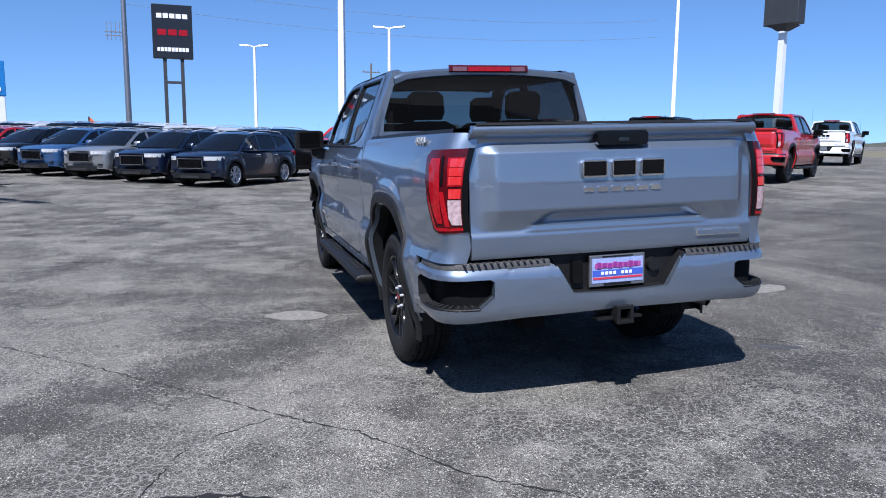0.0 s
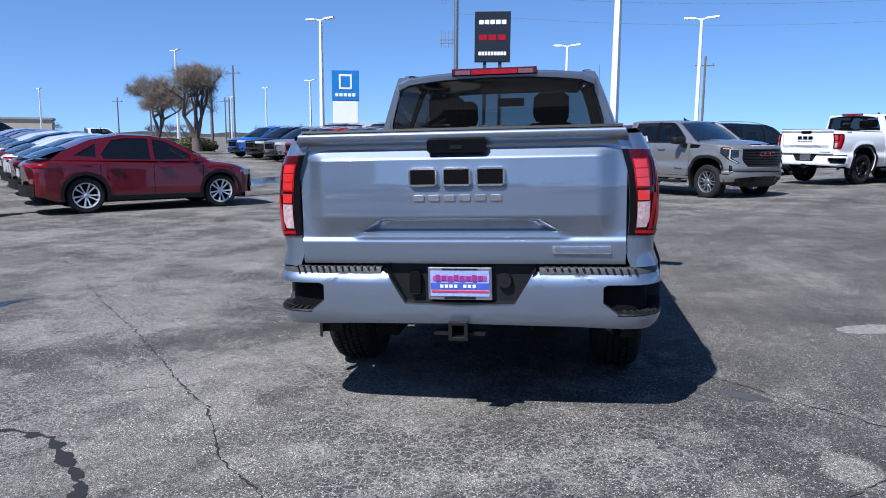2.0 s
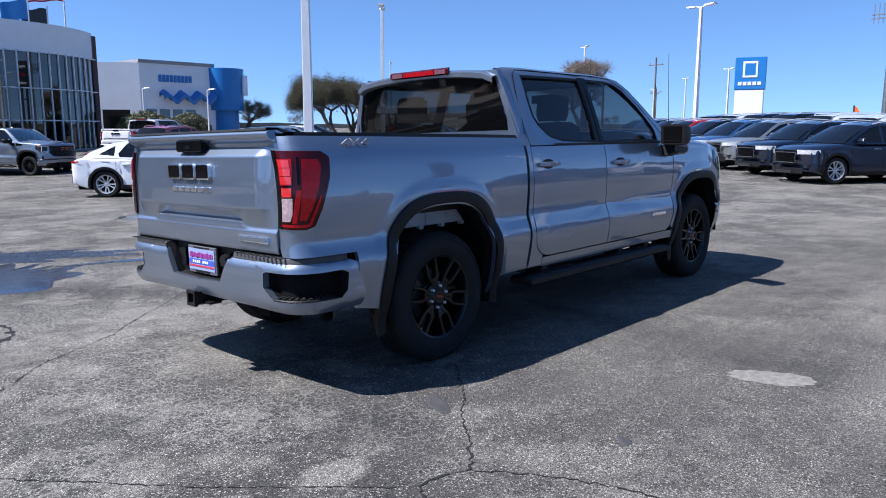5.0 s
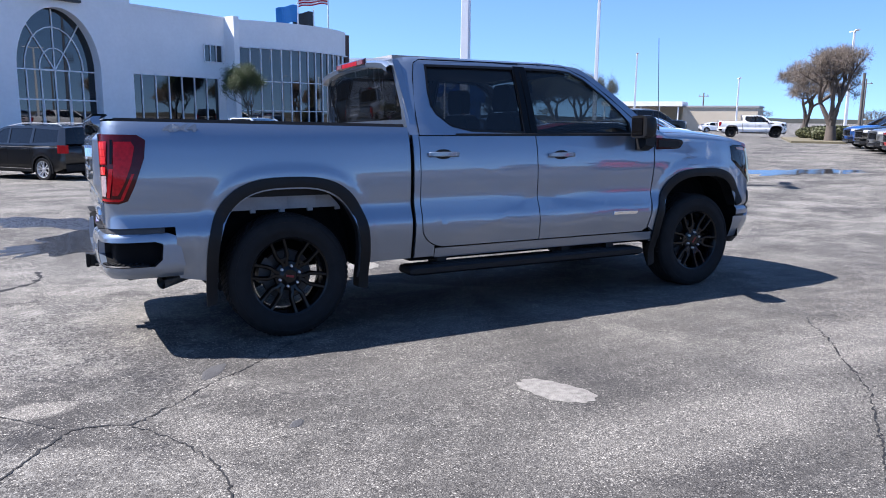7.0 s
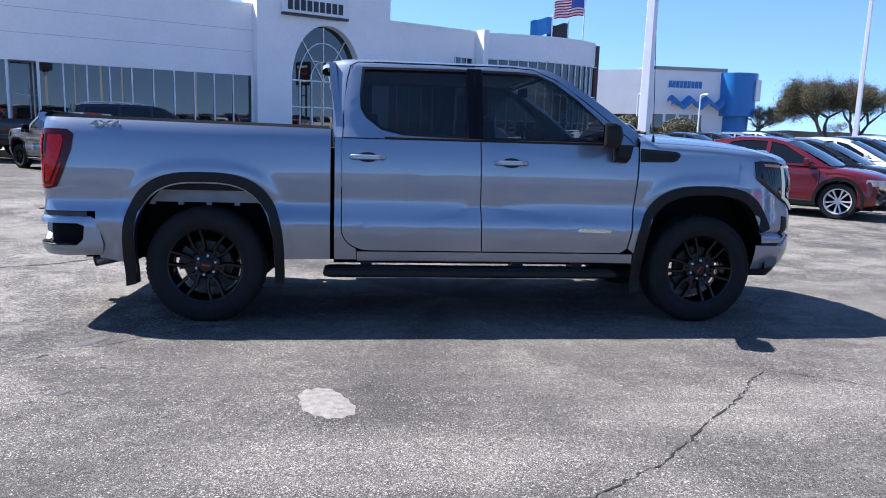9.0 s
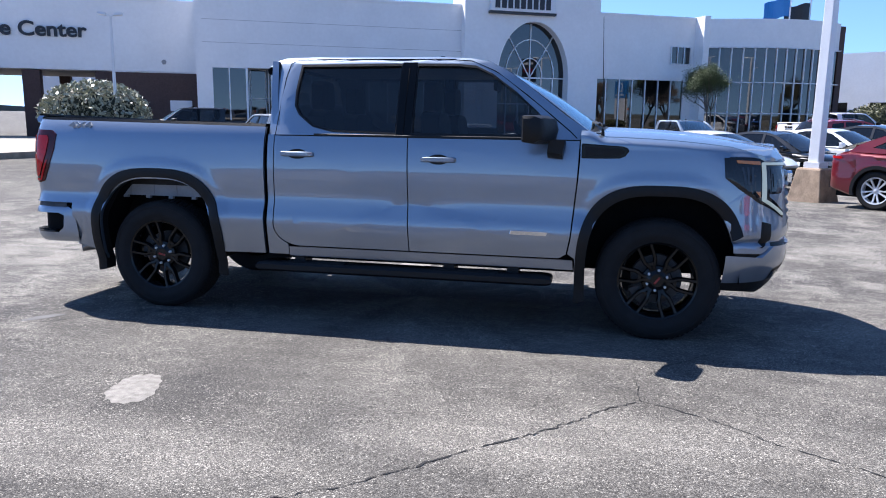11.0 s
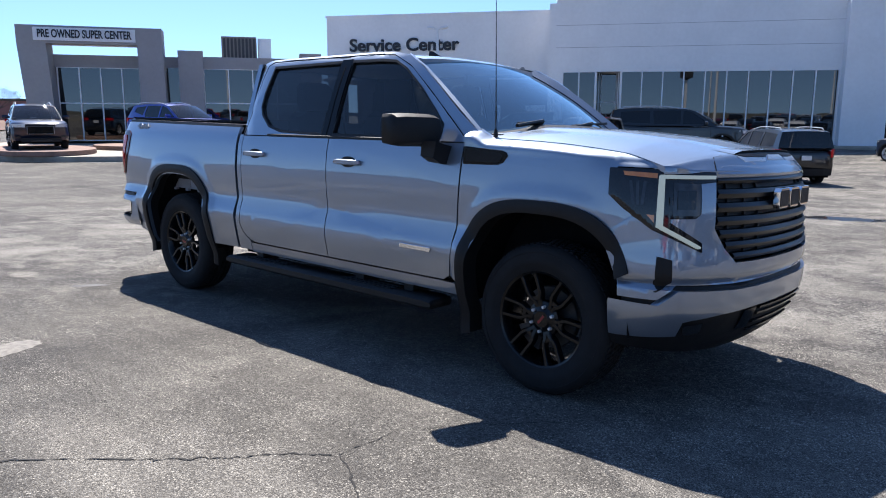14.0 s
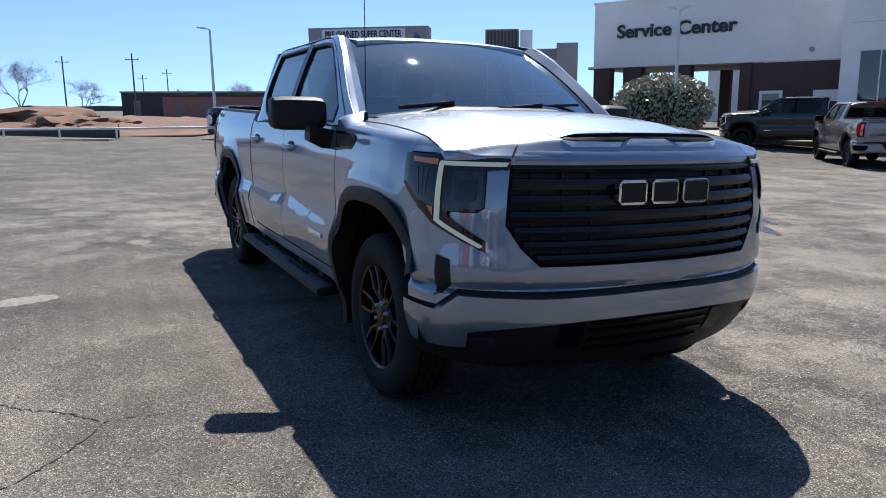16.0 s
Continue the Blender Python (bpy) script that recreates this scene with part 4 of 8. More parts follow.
        for x in [1.318 + (2.50 - 1.318) * k / 44 for k in range(45)]:
            z0, z1 = (min(1.266, fend_top(x) - 0.125) if x < 2.285 else 1.267), fend_top(x)
            rows.append([fplace(x, z0 + (max(z1, z0) - z0) * (1 - (1 - q / 10) ** 1.6)) for q in range(11)])
        loft(bm, rows)
        part("fender_shoulder", bm, P, fender, smooth=True)
        # body-coloured corner where the fender runs up to the screen pillar
        bm = bmesh.new()
        rows = []
        for k in range(9):
            x = 1.345 + 0.135 * k / 8
            inner = Vector((1.325, s * 0.805, 1.440)).lerp(Vector((1.46, s * 0.868, hood_z(1.46, 0.868) + 0.003)), k / 8)
            outer = Vector((x, s * (interp(x, edge_y) + 0.007), fend_top(x) + 0.001))
            rows.append([inner.lerp(outer, q / 6) + Vector((0, 0, 0.003 * math.sin(math.pi * q / 6) * (1 - k / 8))) for q in range(7)])
        loft(bm, rows)
        part("fender_corner", bm, P, fender, smooth=True)
        # --- fender vent
        bm = bmesh.new()
        yb = fplace(1.5, 1.29)[1] * s
        prism(bm, [(1.325, 1.338), (1.595, 1.322), (1.628, 1.312), (1.640, 1.292), (1.615, 1.255), (1.58, 1.238), (1.325, 1.236)], s * (yb - 0.01), s * (yb + 0.010))
        vent = part("fender_vent", bm, GLOSS_BLACK, T, "gloss black fender vent", bevel=0.006)
        bm = bmesh.new()
        prism(bm, [(1.35, 1.320), (1.585, 1.308), (1.610, 1.292), (1.59, 1.262), (1.57, 1.254), (1.35, 1.254)], s * (yb + 0.008), s * (yb + 0.0125))
        part("vent_mesh", bm, BLACK_TRIM, vent)
        # --- side step
        bm = bmesh.new()
        rows = []
        for x, f in ((-1.03, 0.35), (-1.02, 0.8), (-0.98, 1.0), (1.10, 1.0), (1.15, 0.8), (1.16, 0.35)):
            rows.append([(x, s * y, 0.385 + (z - 0.385) * f) for y, z in ((0.86, 0.355), (1.03, 0.352), (1.055, 0.37), (1.055, 0.405), (1.03, 0.42), (0.86, 0.42))])
        loft(bm, rows, close=True, cap=True)
        step = part("side_step", bm, BLACK_TRIM, T, "black running board", smooth=True)
        for x0, x1 in ((-0.80, -0.35), (0.30, 0.78)):
            for k in range(3):
                part("step_rib", boxm(x0, x1, *sorted((s * (0.90 + 0.045 * k), s * (0.925 + 0.045 * k))), 0.418, 0.427), RUBBER, step)
        for x in (-0.72, 0.42, 0.88):
            part("step_bracket", boxm(x - 0.04, x + 0.04, *sorted((s * 0.80, s * 0.95)), 0.40, 0.50), BLACK_TRIM, step)
        # --- mirror
        bm = bmesh.new()
        rows = []
        for y, f in ((0.985, 0.75), (1.0, 0.92), (1.04, 1.0), (1.21, 1.0), (1.255, 0.93), (1.27, 0.72)):
            rows.append([(1.10 + px * f * 0.85 - 0.36 * (y - 1.0), s * y, 1.425 + pz * f) for px, pz in ((-0.085, -0.088), (0.01, -0.098), (0.065, -0.075), (0.085, 0.0), (0.065, 0.07), (0.01, 0.09), (-0.085, 0.088))])
        loft(bm, rows, close=True, cap=True)
        mirror = part("door_mirror", bm, BLACK_TRIM, T, "large black door mirror", smooth=True)
        bm = bmesh.new()
        loft(bm, [[(x - 0.36 * (y - 1.0), s * y, z) for x, z in ((1.022, 1.355), (1.0285, 1.355), (1.0285, 1.495), (1.022, 1.495))] for y in (1.03, 1.23)], close=True, cap=True)
        part("mirror_glass", bm, GLOSS_BLACK, mirror, "dark mirror glass")
        bm = bmesh.new()
        loft(bm, [[(x, s * y, z) for x, z in ((1.10, z0), (1.20, z0 - 0.01), (1.22, z1), (1.11, z1))] for y, z0, z1 in ((0.955, 1.235, 1.33), (1.03, 1.24, 1.345), (1.10, 1.275, 1.36))], close=True, cap=True)
        part("mirror_arm", bm, BLACK_TRIM, mirror, smooth=True)
        # --- tail lamp, wrapped round the corner
        def lplace(off):
            def go(u, z, s=s):
                # the lamp runs well forward along the bed side
                x, y = rear_corner(u + 0.48 * max(0.0, u - REAR_END - 0.10), z, off)
                return x, s * y, z
            return go
        E = REAR_END
        lamp = surf_panel("tail_lamp", [(E - 0.004, 0.957), (E + 0.14, 0.948), (E + 0.175, 0.965), (E + 0.205, 1.06), (E + 0.245, 1.22), (E + 0.255, 1.33), (E + 0.225, 1.362), (E - 0.004, 1.37)], lplace(0.006), RED_LENS_DARK, T, du=0.02, dv=0.04, inward=lambda co, s=s: (0.04, 0, 0) if co.x < -2.93 else (0, -s * 0.03, 0), label="red and black tail lamp")
        surf_panel("lamp_edge", [(E - 0.004, 0.957), (E + 0.030, 0.957), (E + 0.030, 1.37), (E - 0.004, 1.37)], lplace(0.009), GLOSS_BLACK, lamp, du=0.015, dv=0.1, label="black lamp edge")
        surf_panel("lens", [(E + 0.03, 1.185), (E + 0.098, 1.185), (E + 0.108, 1.325), (E + 0.03, 1.325)], lplace(0.011), RED_LENS, lamp, du=0.015, dv=0.03, label="red lens")
        for q in range(3):
            surf_panel("lit_lens", [(E + 0.036, 1.192 + 0.044 * q), (E + 0.095, 1.192 + 0.044 * q), (E + 0.097, 1.232 + 0.044 * q), (E + 0.036, 1.232 + 0.044 * q)], lplace(0.0135), RED_LIT, lamp, du=0.015, dv=0.03, label="glowing red lens cell")
        surf_panel("lit_lens", [(E + 0.036, 1.125), (E + 0.09, 1.125), (E + 0.092, 1.172), (E + 0.036, 1.172)], lplace(0.0125), RED_LIT, lamp, du=0.015, dv=0.03)
        surf_panel("reversing_lens", [(E + 0.034, 0.995), (E + 0.080, 0.995), (E + 0.092, 1.03), (E + 0.094, 1.118), (E + 0.034, 1.118)], lplace(0.012), CLEAR_LENS, lamp, du=0.015, dv=0.03, label="clear reversing lens")
        surf_panel("lens", [(E + 0.09, 0.985), (E + 0.108, 0.985), (E + 0.128, 1.16), (E + 0.112, 1.16)], lplace(0.0125), RED_LENS, lamp, du=0.02, dv=0.05)
        surf_panel("side_lens", [(E + 0.118, 1.0), (E + 0.140, 1.0), (E + 0.168, 1.08), (E + 0.196, 1.19), (E + 0.211, 1.29), (E + 0.200, 1.322), (E + 0.138, 1.322), (E + 0.13, 1.19)], lplace(0.011), RED_LENS, lamp, du=0.02, dv=0.03, label="red side lens")
        surf_panel("side_lens", [(E + 0.03, 0.968), (E + 0.14, 0.962), (E + 0.158, 0.972), (E + 0.205, 1.13), (E + 0.195, 1.13), (E + 0.148, 0.978), (E + 0.03, 0.98)], lplace(0.011), RED_LENS, lamp, du=0.02, dv=0.03)
        surf_panel("lens_bar", [(E + 0.116, 1.19), (E + 0.126, 1.19), (E + 0.134, 1.335), (E + 0.124, 1.335)], lplace(0.0125), GLOSS_BLACK, lamp, du=0.02, dv=0)
        # --- head lamp
        ny, nx = nose_y, nose_x
        hl = [(nx(2.29), 1.262), (ny(0.92), 1.262), (ny(0.69), 1.251), (ny(0.70), 1.207), (ny(0.785), 1.20), (ny(0.79), 1.055), (ny(0.815), 1.033), (ny(0.905), 1.032), (ny(0.905), 1.012), (ny(0.781), 0.914), (ny(0.779), 0.868), (ny(0.936), 0.974), (nx(2.30), 1.13)]
        hlamp = surf_panel("head_lamp", [(s * u, v) for u, v in hl], nose_place(0.007), LAMP_DARK, T, du=0.012, dv=0.02, inward=lambda co: (-0.04, 0, 0), label="dark head lamp with a lit white strip")
        drl = [(ny(0.70), 1.236), (ny(0.925), 1.237), (ny(0.929), 1.231), (ny(0.929), 0.987), (ny(0.804), 0.888), (ny(0.794), 0.889), (ny(0.791), 0.898), (ny(0.919), 0.996), (ny(0.920), 1.219), (ny(0.71), 1.219)]
        surf_panel("daytime_strip", [(s * u, v) for u, v in drl], nose_place(0.016), DRL, hlamp, du=0.025, dv=0.04, inward=lambda co: (-0.012, 0, 0), label="lit white strip")
        surf_panel("lamp_unit", [(s * u, v) for u, v in ((ny(0.90), 1.045), (ny(0.80), 1.045), (ny(0.792), 1.195), (ny(0.90), 1.20))], nose_place(0.010), LAMP_INNER, hlamp, du=0.05, dv=0.05)
        surf_panel("lamp_visor", [(s * u, v) for u, v in ((ny(0.885), 1.075), (ny(0.82), 1.075), (ny(0.815), 1.165), (ny(0.885), 1.165))], nose_place(0.013), LAMP_DARK, hlamp, du=0.05, dv=0.05)
        for q in range(3):
            surf_panel("reflector_facet", [(s * u, v) for u, v in ((nx(2.36 + 0.035 * q), 1.205), (nx(2.375 + 0.035 * q), 1.205), (nx(2.40 + 0.02 * q), 1.09), (nx(2.385 + 0.02 * q), 1.09))], nose_place(0.009), LAMP_INNER, hlamp, du=0.05, dv=0.05)
        surf_panel("turn_lens", [(s * u, v) for u, v in ((nx(2.325), 1.248), (ny(0.937), 1.243), (ny(0.937), 1.219), (nx(2.335), 1.228))], nose_place(0.011), AMBER_LENS, hlamp, du=0.05, dv=0, label="amber side marker")
        surf_panel("turn_lens", [(s * u, v) for u, v in ((nx(2.455), 1.047), (ny(0.938), 1.045), (ny(0.938), 1.008))], nose_place(0.011), AMBER_LENS, hlamp, du=0.05, dv=0)
        # --- air slot beside the bumper
        surf_panel("air_slot", [(s * u, v) for u, v in ((ny(0.922), 0.846), (ny(0.893), 0.832), (ny(0.889), 0.72), (ny(0.924), 0.673))], nose_place(0.006), BLACK_TRIM, T, du=0.01, dv=0.03, inward=lambda co: (-0.02, 0, 0), label="black corner air slot")
    # --- bonnet
    rear_line = [(0.0, 1.54), (0.3, 1.52), (0.6, 1.46), (0.80, 1.36)]
    rows = []
    for k in range(73):
        u = -1 + 2 * k / 72
        row = []
        for q in range(61):
            t = 1 - (1 - q / 60) ** 1.9
            y = 0.80 * u
            for _ in range(4):
                x = smooth_at(min(0.8, abs(y)), rear_line) * (1 - t) + (smooth_at(abs(y), nose_front) - 0.053) * t
                y = u * interp(x, edge_y)
            row.append((x, y, hood_z(x, y)))
        row.append((row[-1][0] - 0.004, row[-1][1], row[-1][2] - 0.03))
        rows.append(row)
    rows = [[(x, y, z - 0.03) for x, y, z in rows[0]]] + rows + [[(x, y, z - 0.03) for x, y, z in rows[-1]]]
    bm = bmesh.new()
    loft(bm, rows)
    bonnet = part("bonnet", bm, P, T, smooth=True)
    # the scoop: a raised lip with a dark mouth under it
    ys = [-0.44 + 0.88 * k / 22 for k in range(23)]
    mouth = [(y, 2.703 - 0.005 - (nose_front_x - interp(abs(y), nose_front)), 0.014 * min(1.0, (0.44 - abs(y)) / 0.06)) for y in ys]
    bm = bmesh.new()
    loft(bm, [[(x - 0.12, y, hood_z(x - 0.12, y) + 0.002), (x - 0.05, y, hood_z(x - 0.05, y) + 0.6 * h + 0.002), (x, y, hood_z(x, y) + h + 0.003)] for y, x, h in mouth])
    part("scoop_lip", bm, P, bonnet, smooth=True)
    bm = bmesh.new()
    loft(bm, [[(x, y, hood_z(x, y) + h + 0.002), (x + 0.002, y, hood_z(x, y) + 0.001)] for y, x, h in mouth])
    part("scoop_mouth", bm, DARK_UNDER, bonnet)
    def brow_at(d, lift):
        def go(v, y):
            x = 2.70 + d + v - (nose_front_x - interp(abs(y), nose_front))
            return x, y, hood_z(x, y) + lift
        return go
    surf_panel("bonnet_slot", [(0.0, -0.41), (0.0, 0.41), (0.012, 0.43), (0.022, 0.36), (0.024, 0.14), (0.012, 0.10), (0.012, -0.10), (0.024, -0.14), (0.022, -0.36), (0.012, -0.43)], brow_at(0.0, 0.005), BLACK_TRIM, bonnet, du=0.01, dv=0.03, inward=lambda co: (0, 0, -0.008))
    for s in (-1, 1):
        surf_panel("bonnet_trim", [(0.026, s * 0.15), (0.038, s * 0.17), (0.038, s * 0.40), (0.014, s * 0.44), (0.024, s * 0.37)], brow_at(0.0, 0.004), ALLOY, bonnet, du=0.01, dv=0.04, inward=lambda co: (0, 0, -0.004))
    surf_panel("bonnet_trim", [(0.015, -0.095), (0.034, -0.13), (0.034, 0.13), (0.015, 0.095)], brow_at(0.0, 0.004), ALLOY, bonnet, du=0.01, dv=0.04, inward=lambda co: (0, 0, -0.004))
    for s in (-1, 1):
        bm = bmesh.new()
        loft(bm, [[(x - 0.0014, s * (y + 0.0018), hood_z(x - 0.0014, y + 0.0018) + 0.003), (x + 0.0014, s * (y - 0.0018), hood_z(x + 0.0014, y - 0.0018) + 0.003)] for x, y in ((2.667, 0.668), (2.645, 0.64), (2.622, 0.605), (2.635, 0.53), (2.660, 0.445))])
        part("nose_seam", bm, DARK_UNDER, bonnet)
    # --- front panel above the grille, grille, bumper
    def sy(loop):
        return [(nose_y(y), z) for y, z in loop]
    surf_panel("grille_header", sy([(0.672, 1.242), (0.665, 1.262), (0.62, 1.282), (0.3, 1.297), (-0.3, 1.297), (-0.62, 1.282), (-0.665, 1.262), (-0.672, 1.242)]), nose_place(0.004), P, T, du=0.06, dv=0.02, inward=lambda co: (-0.04, 0, 0))
    grille = surf_panel("grille", sy([(0.69, 1.24), (-0.69, 1.24), (-0.70, 1.10), (-0.705, 0.98), (-0.645, 0.89), (-0.568, 0.814), (0.568, 0.814), (0.645, 0.89), (0.705, 0.98), (0.70, 1.10)]), nose_place(-0.04), BLACK_TRIM, T, du=0.08, dv=0.06, label="black slatted grille")
    for z, h in ((1.212, 0.030), (1.148, 0.046), (1.082, 0.046), (1.016, 0.046), (0.952, 0.044), (0.894, 0.040), (0.840, 0.034)):
        hw = interp(z, [(0.81, 0.555), (0.89, 0.635), (0.98, 0.695), (1.10, 0.69), (1.24, 0.68)])
        bm = bmesh.new()
        rows = []
        for k in range(29):
            y = -hw + 2 * hw * k / 28
            pl = nose_place
            rows.append([pl(-0.035)(nose_y(y), z + h / 2), pl(-0.008)(nose_y(y), z + h / 2 - 0.002), pl(0.002)(nose_y(y), z), pl(-0.012)(nose_y(y), z - h / 2), pl(-0.035)(nose_y(y), z - h / 2)])
        loft(bm, rows)
        part("grille_slat", bm, SLAT, grille, smooth=True)
    for k in range(10):
        y = -0.60 + 1.2 * k / 9
        if abs(y) < 0.27:
            continue
        bm = bmesh.new()
        lo = interp(abs(y), [(0.55, 0.82), (0.66, 0.90), (0.72, 0.98)])
        rows = [[nose_place(-0.038)(nose_y(y) - 0.009, z), nose_place(-0.026)(nose_y(y) - 0.009, z), nose_place(-0.026)(nose_y(y) + 0.009, z), nose_place(-0.038)(nose_y(y) + 0.009, z)] for z in [lo + (1.225 - lo) * q / 6 for q in range(7)]]
        loft(bm, rows)
        part("grille_post", bm, BLACK_TRIM, grille)
    # frame of paint round the grille and under the lamps, down to the bumper seam
    for s in (-1, 1):
        ny, nx = nose_y, nose_x
        cheek = [(ny(0.694), 1.235), (ny(0.70), 1.203), (ny(0.781), 1.196), (ny(0.786), 1.05), (ny(0.813), 1.029), (ny(0.90), 1.028), (ny(0.90), 1.005), (ny(0.782), 0.907), (ny(0.786), 0.872), (ny(0.934), 0.980), (nx(2.388), 1.032), (nx(2.258), 0.936), (nx(2.325), 0.80), (nx(2.368), 0.69), (nx(2.372), 0.636), (ny(0.922), 0.634), (ny(0.868), 0.706), (ny(0.56), 0.700), (ny(0.0), 0.705), (ny(0.0), 0.808), (ny(0.572), 0.808), (ny(0.65), 0.885), (ny(0.711), 0.98), (ny(0.706), 1.10)]
        surf_panel("front_cheek", [(s * u, v) for u, v in cheek], nose_place(0.0), P, T, du=0.03, dv=0.025, inward=lambda co: (-0.03, 0, 0))
        lower = [(nx(2.335), 0.617), (ny(0.955), 0.612), (ny(0.918), 0.607), (ny(0.863), 0.682), (ny(0.56), 0.672), (ny(0.0), 0.680), (ny(0.0), 0.575), (ny(0.35), 0.57), (ny(0.64), 0.55), (ny(0.80), 0.53), (ny(0.835), 0.52), (ny(0.845), 0.442), (nx(2.46), 0.432), (nx(2.33), 0.427)]
        surf_panel("front_bumper", [(s * u, v) for u, v in lower], nose_place(0.0), P, T, du=0.05, dv=0.03, inward=lambda co: (-0.04, 0, 0))
        low = [(nx(2.325), 0.424), (nx(2.46), 0.429), (ny(0.842), 0.438), (ny(0.832), 0.517), (ny(0.80), 0.527), (ny(0.64), 0.547), (ny(0.35), 0.567), (ny(0.0), 0.572), (ny(0.0), 0.31), (ny(0.5), 0.315), (ny(0.78), 0.335), (nx(2.48), 0.36), (nx(2.33), 0.37)]
        surf_panel("valance", [(s * u, v) for u, v in low], nose_place(-0.006), BLACK_TRIM, T, du=0.06, dv=0.04, inward=lambda co: (-0.05, 0, 0), label="black lower valance")
        surf_panel("tow_recess", [(s * u, v) for u, v in ((nose_y(0.47), 0.555), (nose_y(0.36), 0.56), (nose_y(0.36), 0.44), (nose_y(0.47), 0.44))], nose_place(0.004), GLOSS_BLACK, T, du=0.06, dv=0.05)
        surf_panel("fog_lamp", [(s * u, v) for u, v in ((nose_y(0.83), 0.50), (nose_y(0.74), 0.51), (nose_y(0.73), 0.455), (nose_y(0.82), 0.442))], nose_place(0.004), LAMP_DARK, T, du=0.06, dv=0.05)
    for z in (0.42, 0.47, 0.52, 0.555):
        bm = bmesh.new()
        loft(bm, [[nose_place(-0.02)(nose_y(-0.33 + 0.66 * k / 12), z + 0.012), nose_place(0.008)(nose_y(-0.33 + 0.66 * k / 12), z + 0.006), nose_place(0.008)(nose_y(-0.33 + 0.66 * k / 12), z - 0.006), nose_place(-0.02)(nose_y(-0.33 + 0.66 * k / 12), z - 0.012)] for k in range(13)])
        part("valance_bar", bm, GLOSS_BLACK, T)
    seam = [(nose_x(2.36), 0.66), (nose_x(2.36), 0.60), (nose_y(0.92), 0.60), (nose_y(0.86), 0.67), (nose_y(0.3), 0.67)]
    seam_top = [(nose_y(0.3), 0.715), (nose_y(0.87), 0.715), (nose_y(0.925), 0.65)]
    surf_panel("bumper_seam", seam + [(-u, v) for u, v in seam[::-1]] + [(-u, v) for u, v in seam_top[::-1]] + seam_top, nose_place(-0.022), BLACK_TRIM, T, du=0.06, dv=0.03)
    letter_blocks(T, (2.81, 0.0, 1.115), 0.50, 0.105, 0.035, 3, 1, face=BLACK_TRIM)
    # --- roof, screen, back window
    def roof_z(x, y):
        base = smooth_at(x, [(-1.0, 1.895), (-0.8, 1.915), (-0.2, 1.925), (0.3, 1.92), (0.6, 1.895), (0.72, 1.865)])
        return base - 0.035 * (abs(y) / 0.62) ** 2.5
    roof = surf_panel("roof", [(-1.0, -0.64), (0.45, -0.64), (0.66, -0.60), (0.70, -0.3), (0.715, 0), (0.70, 0.3), (0.66, 0.60), (0.45, 0.64), (-1.0, 0.64)], lambda x, y: (x, y, roof_z(x, y)), P, T, du=0.08, dv=0.07, inward=lambda co: (0, 0, -0.03))
    for s in (-1, 1):
        bm = bmesh.new()
        loft(bm, [[(x, s * 0.632, roof_z(x, 0.632) + 0.003), (x, s * 0.655, roof_z(x, 0.655) - 0.006), (x, s * (cab_w(x, 1.89) + 0.004), 1.888)] for x in (-0.98, -0.6, -0.2, 0.2, 0.4)])
        part("roof_ditch", bm, P, T, smooth=True)
    # rear roof lip with the stop lamp
    bm = bmesh.new()
    rows = []
    for k in range(17):
        y = -0.70 + 1.40 * k / 16
        z = roof_z(-1.0, min(0.64, abs(y))) - (0.03 if abs(y) > 0.66 else 0)
        rows.append([(-0.97, y, z + 0.004), (-1.03, y, z + 0.004), (-1.055, y, z - 0.012), (-1.05, y, z - 0.045), (-1.0, y, z - 0.055)])
    loft(bm, rows)
    part("roof_lip", bm, P, T, smooth=True)
    bm = bmesh.new()
    loft(bm, [[(-1.045, y, 1.918), (-1.066, y, 1.906), (-1.066, y, 1.872), (-1.045, y, 1.858)] for y in (-0.30, -0.28, 0.28, 0.30)], close=True, cap=True)
    stop = part("stop_lamp", bm, RED_LENS_DARK, T, "high stop lamp with clear ends", smooth=True)
    for s in (-1, 1):
        part("cargo_lens", boxm(-1.069, -1.06, *sorted((s * 0.17, s * 0.275)), 1.872, 1.904), SMOKED, stop)
    part("stop_lens", boxm(-1.069, -1.06, -0.16, 0.16, 1.872, 1.904), RED_LENS, stop)
    # back wall of the cab: pillars and glass
    def back_x(z):
        return -0.985 - 0.035 * (z - 1.36) / 0.5
    bw = [(-0.80, 1.47), (0.80, 1.47), (0.79, 1.55), (0.675, 1.845), (-0.675, 1.845), (-0.79, 1.55)]
    surf_panel("cab_back", [(-0.93, 1.0), (0.93, 1.0), (0.93, 1.30), (0.865, 1.53), (0.70, 1.87), (-0.70, 1.87), (-0.865, 1.53), (-0.93, 1.30)], lambda y, z: (back_x(z) - 0.006 + 0.05 * (y / 0.9) ** 4, y, z), P, T, holes=(bw,), du=0.1, dv=0.08, inward=lambda co: (0.05, 0, 0))
    surf_panel("back_window", [(y * 1.02, z) for y, z in bw], lambda y, z: (back_x(z) + 0.008 + 0.05 * (y / 0.9) ** 4, y, z), BACK_GLASS, T, du=0.1, dv=0.1, label="dark tinted back window")
    # windscreen
    def screen(v, y):
        top, bot = (0.70 - 0.10 * (y / 0.62) ** 2), (1.50 - 0.16 * (y / 0.8) ** 2)
        x = top + (bot - top) * v
        z = 1.868 - 0.02 * (y / 0.62) ** 2 + (1.44 - 1.868) * v + 0.03 * math.sin(math.pi * v)
        return x, y, z
    bm = bmesh.new()
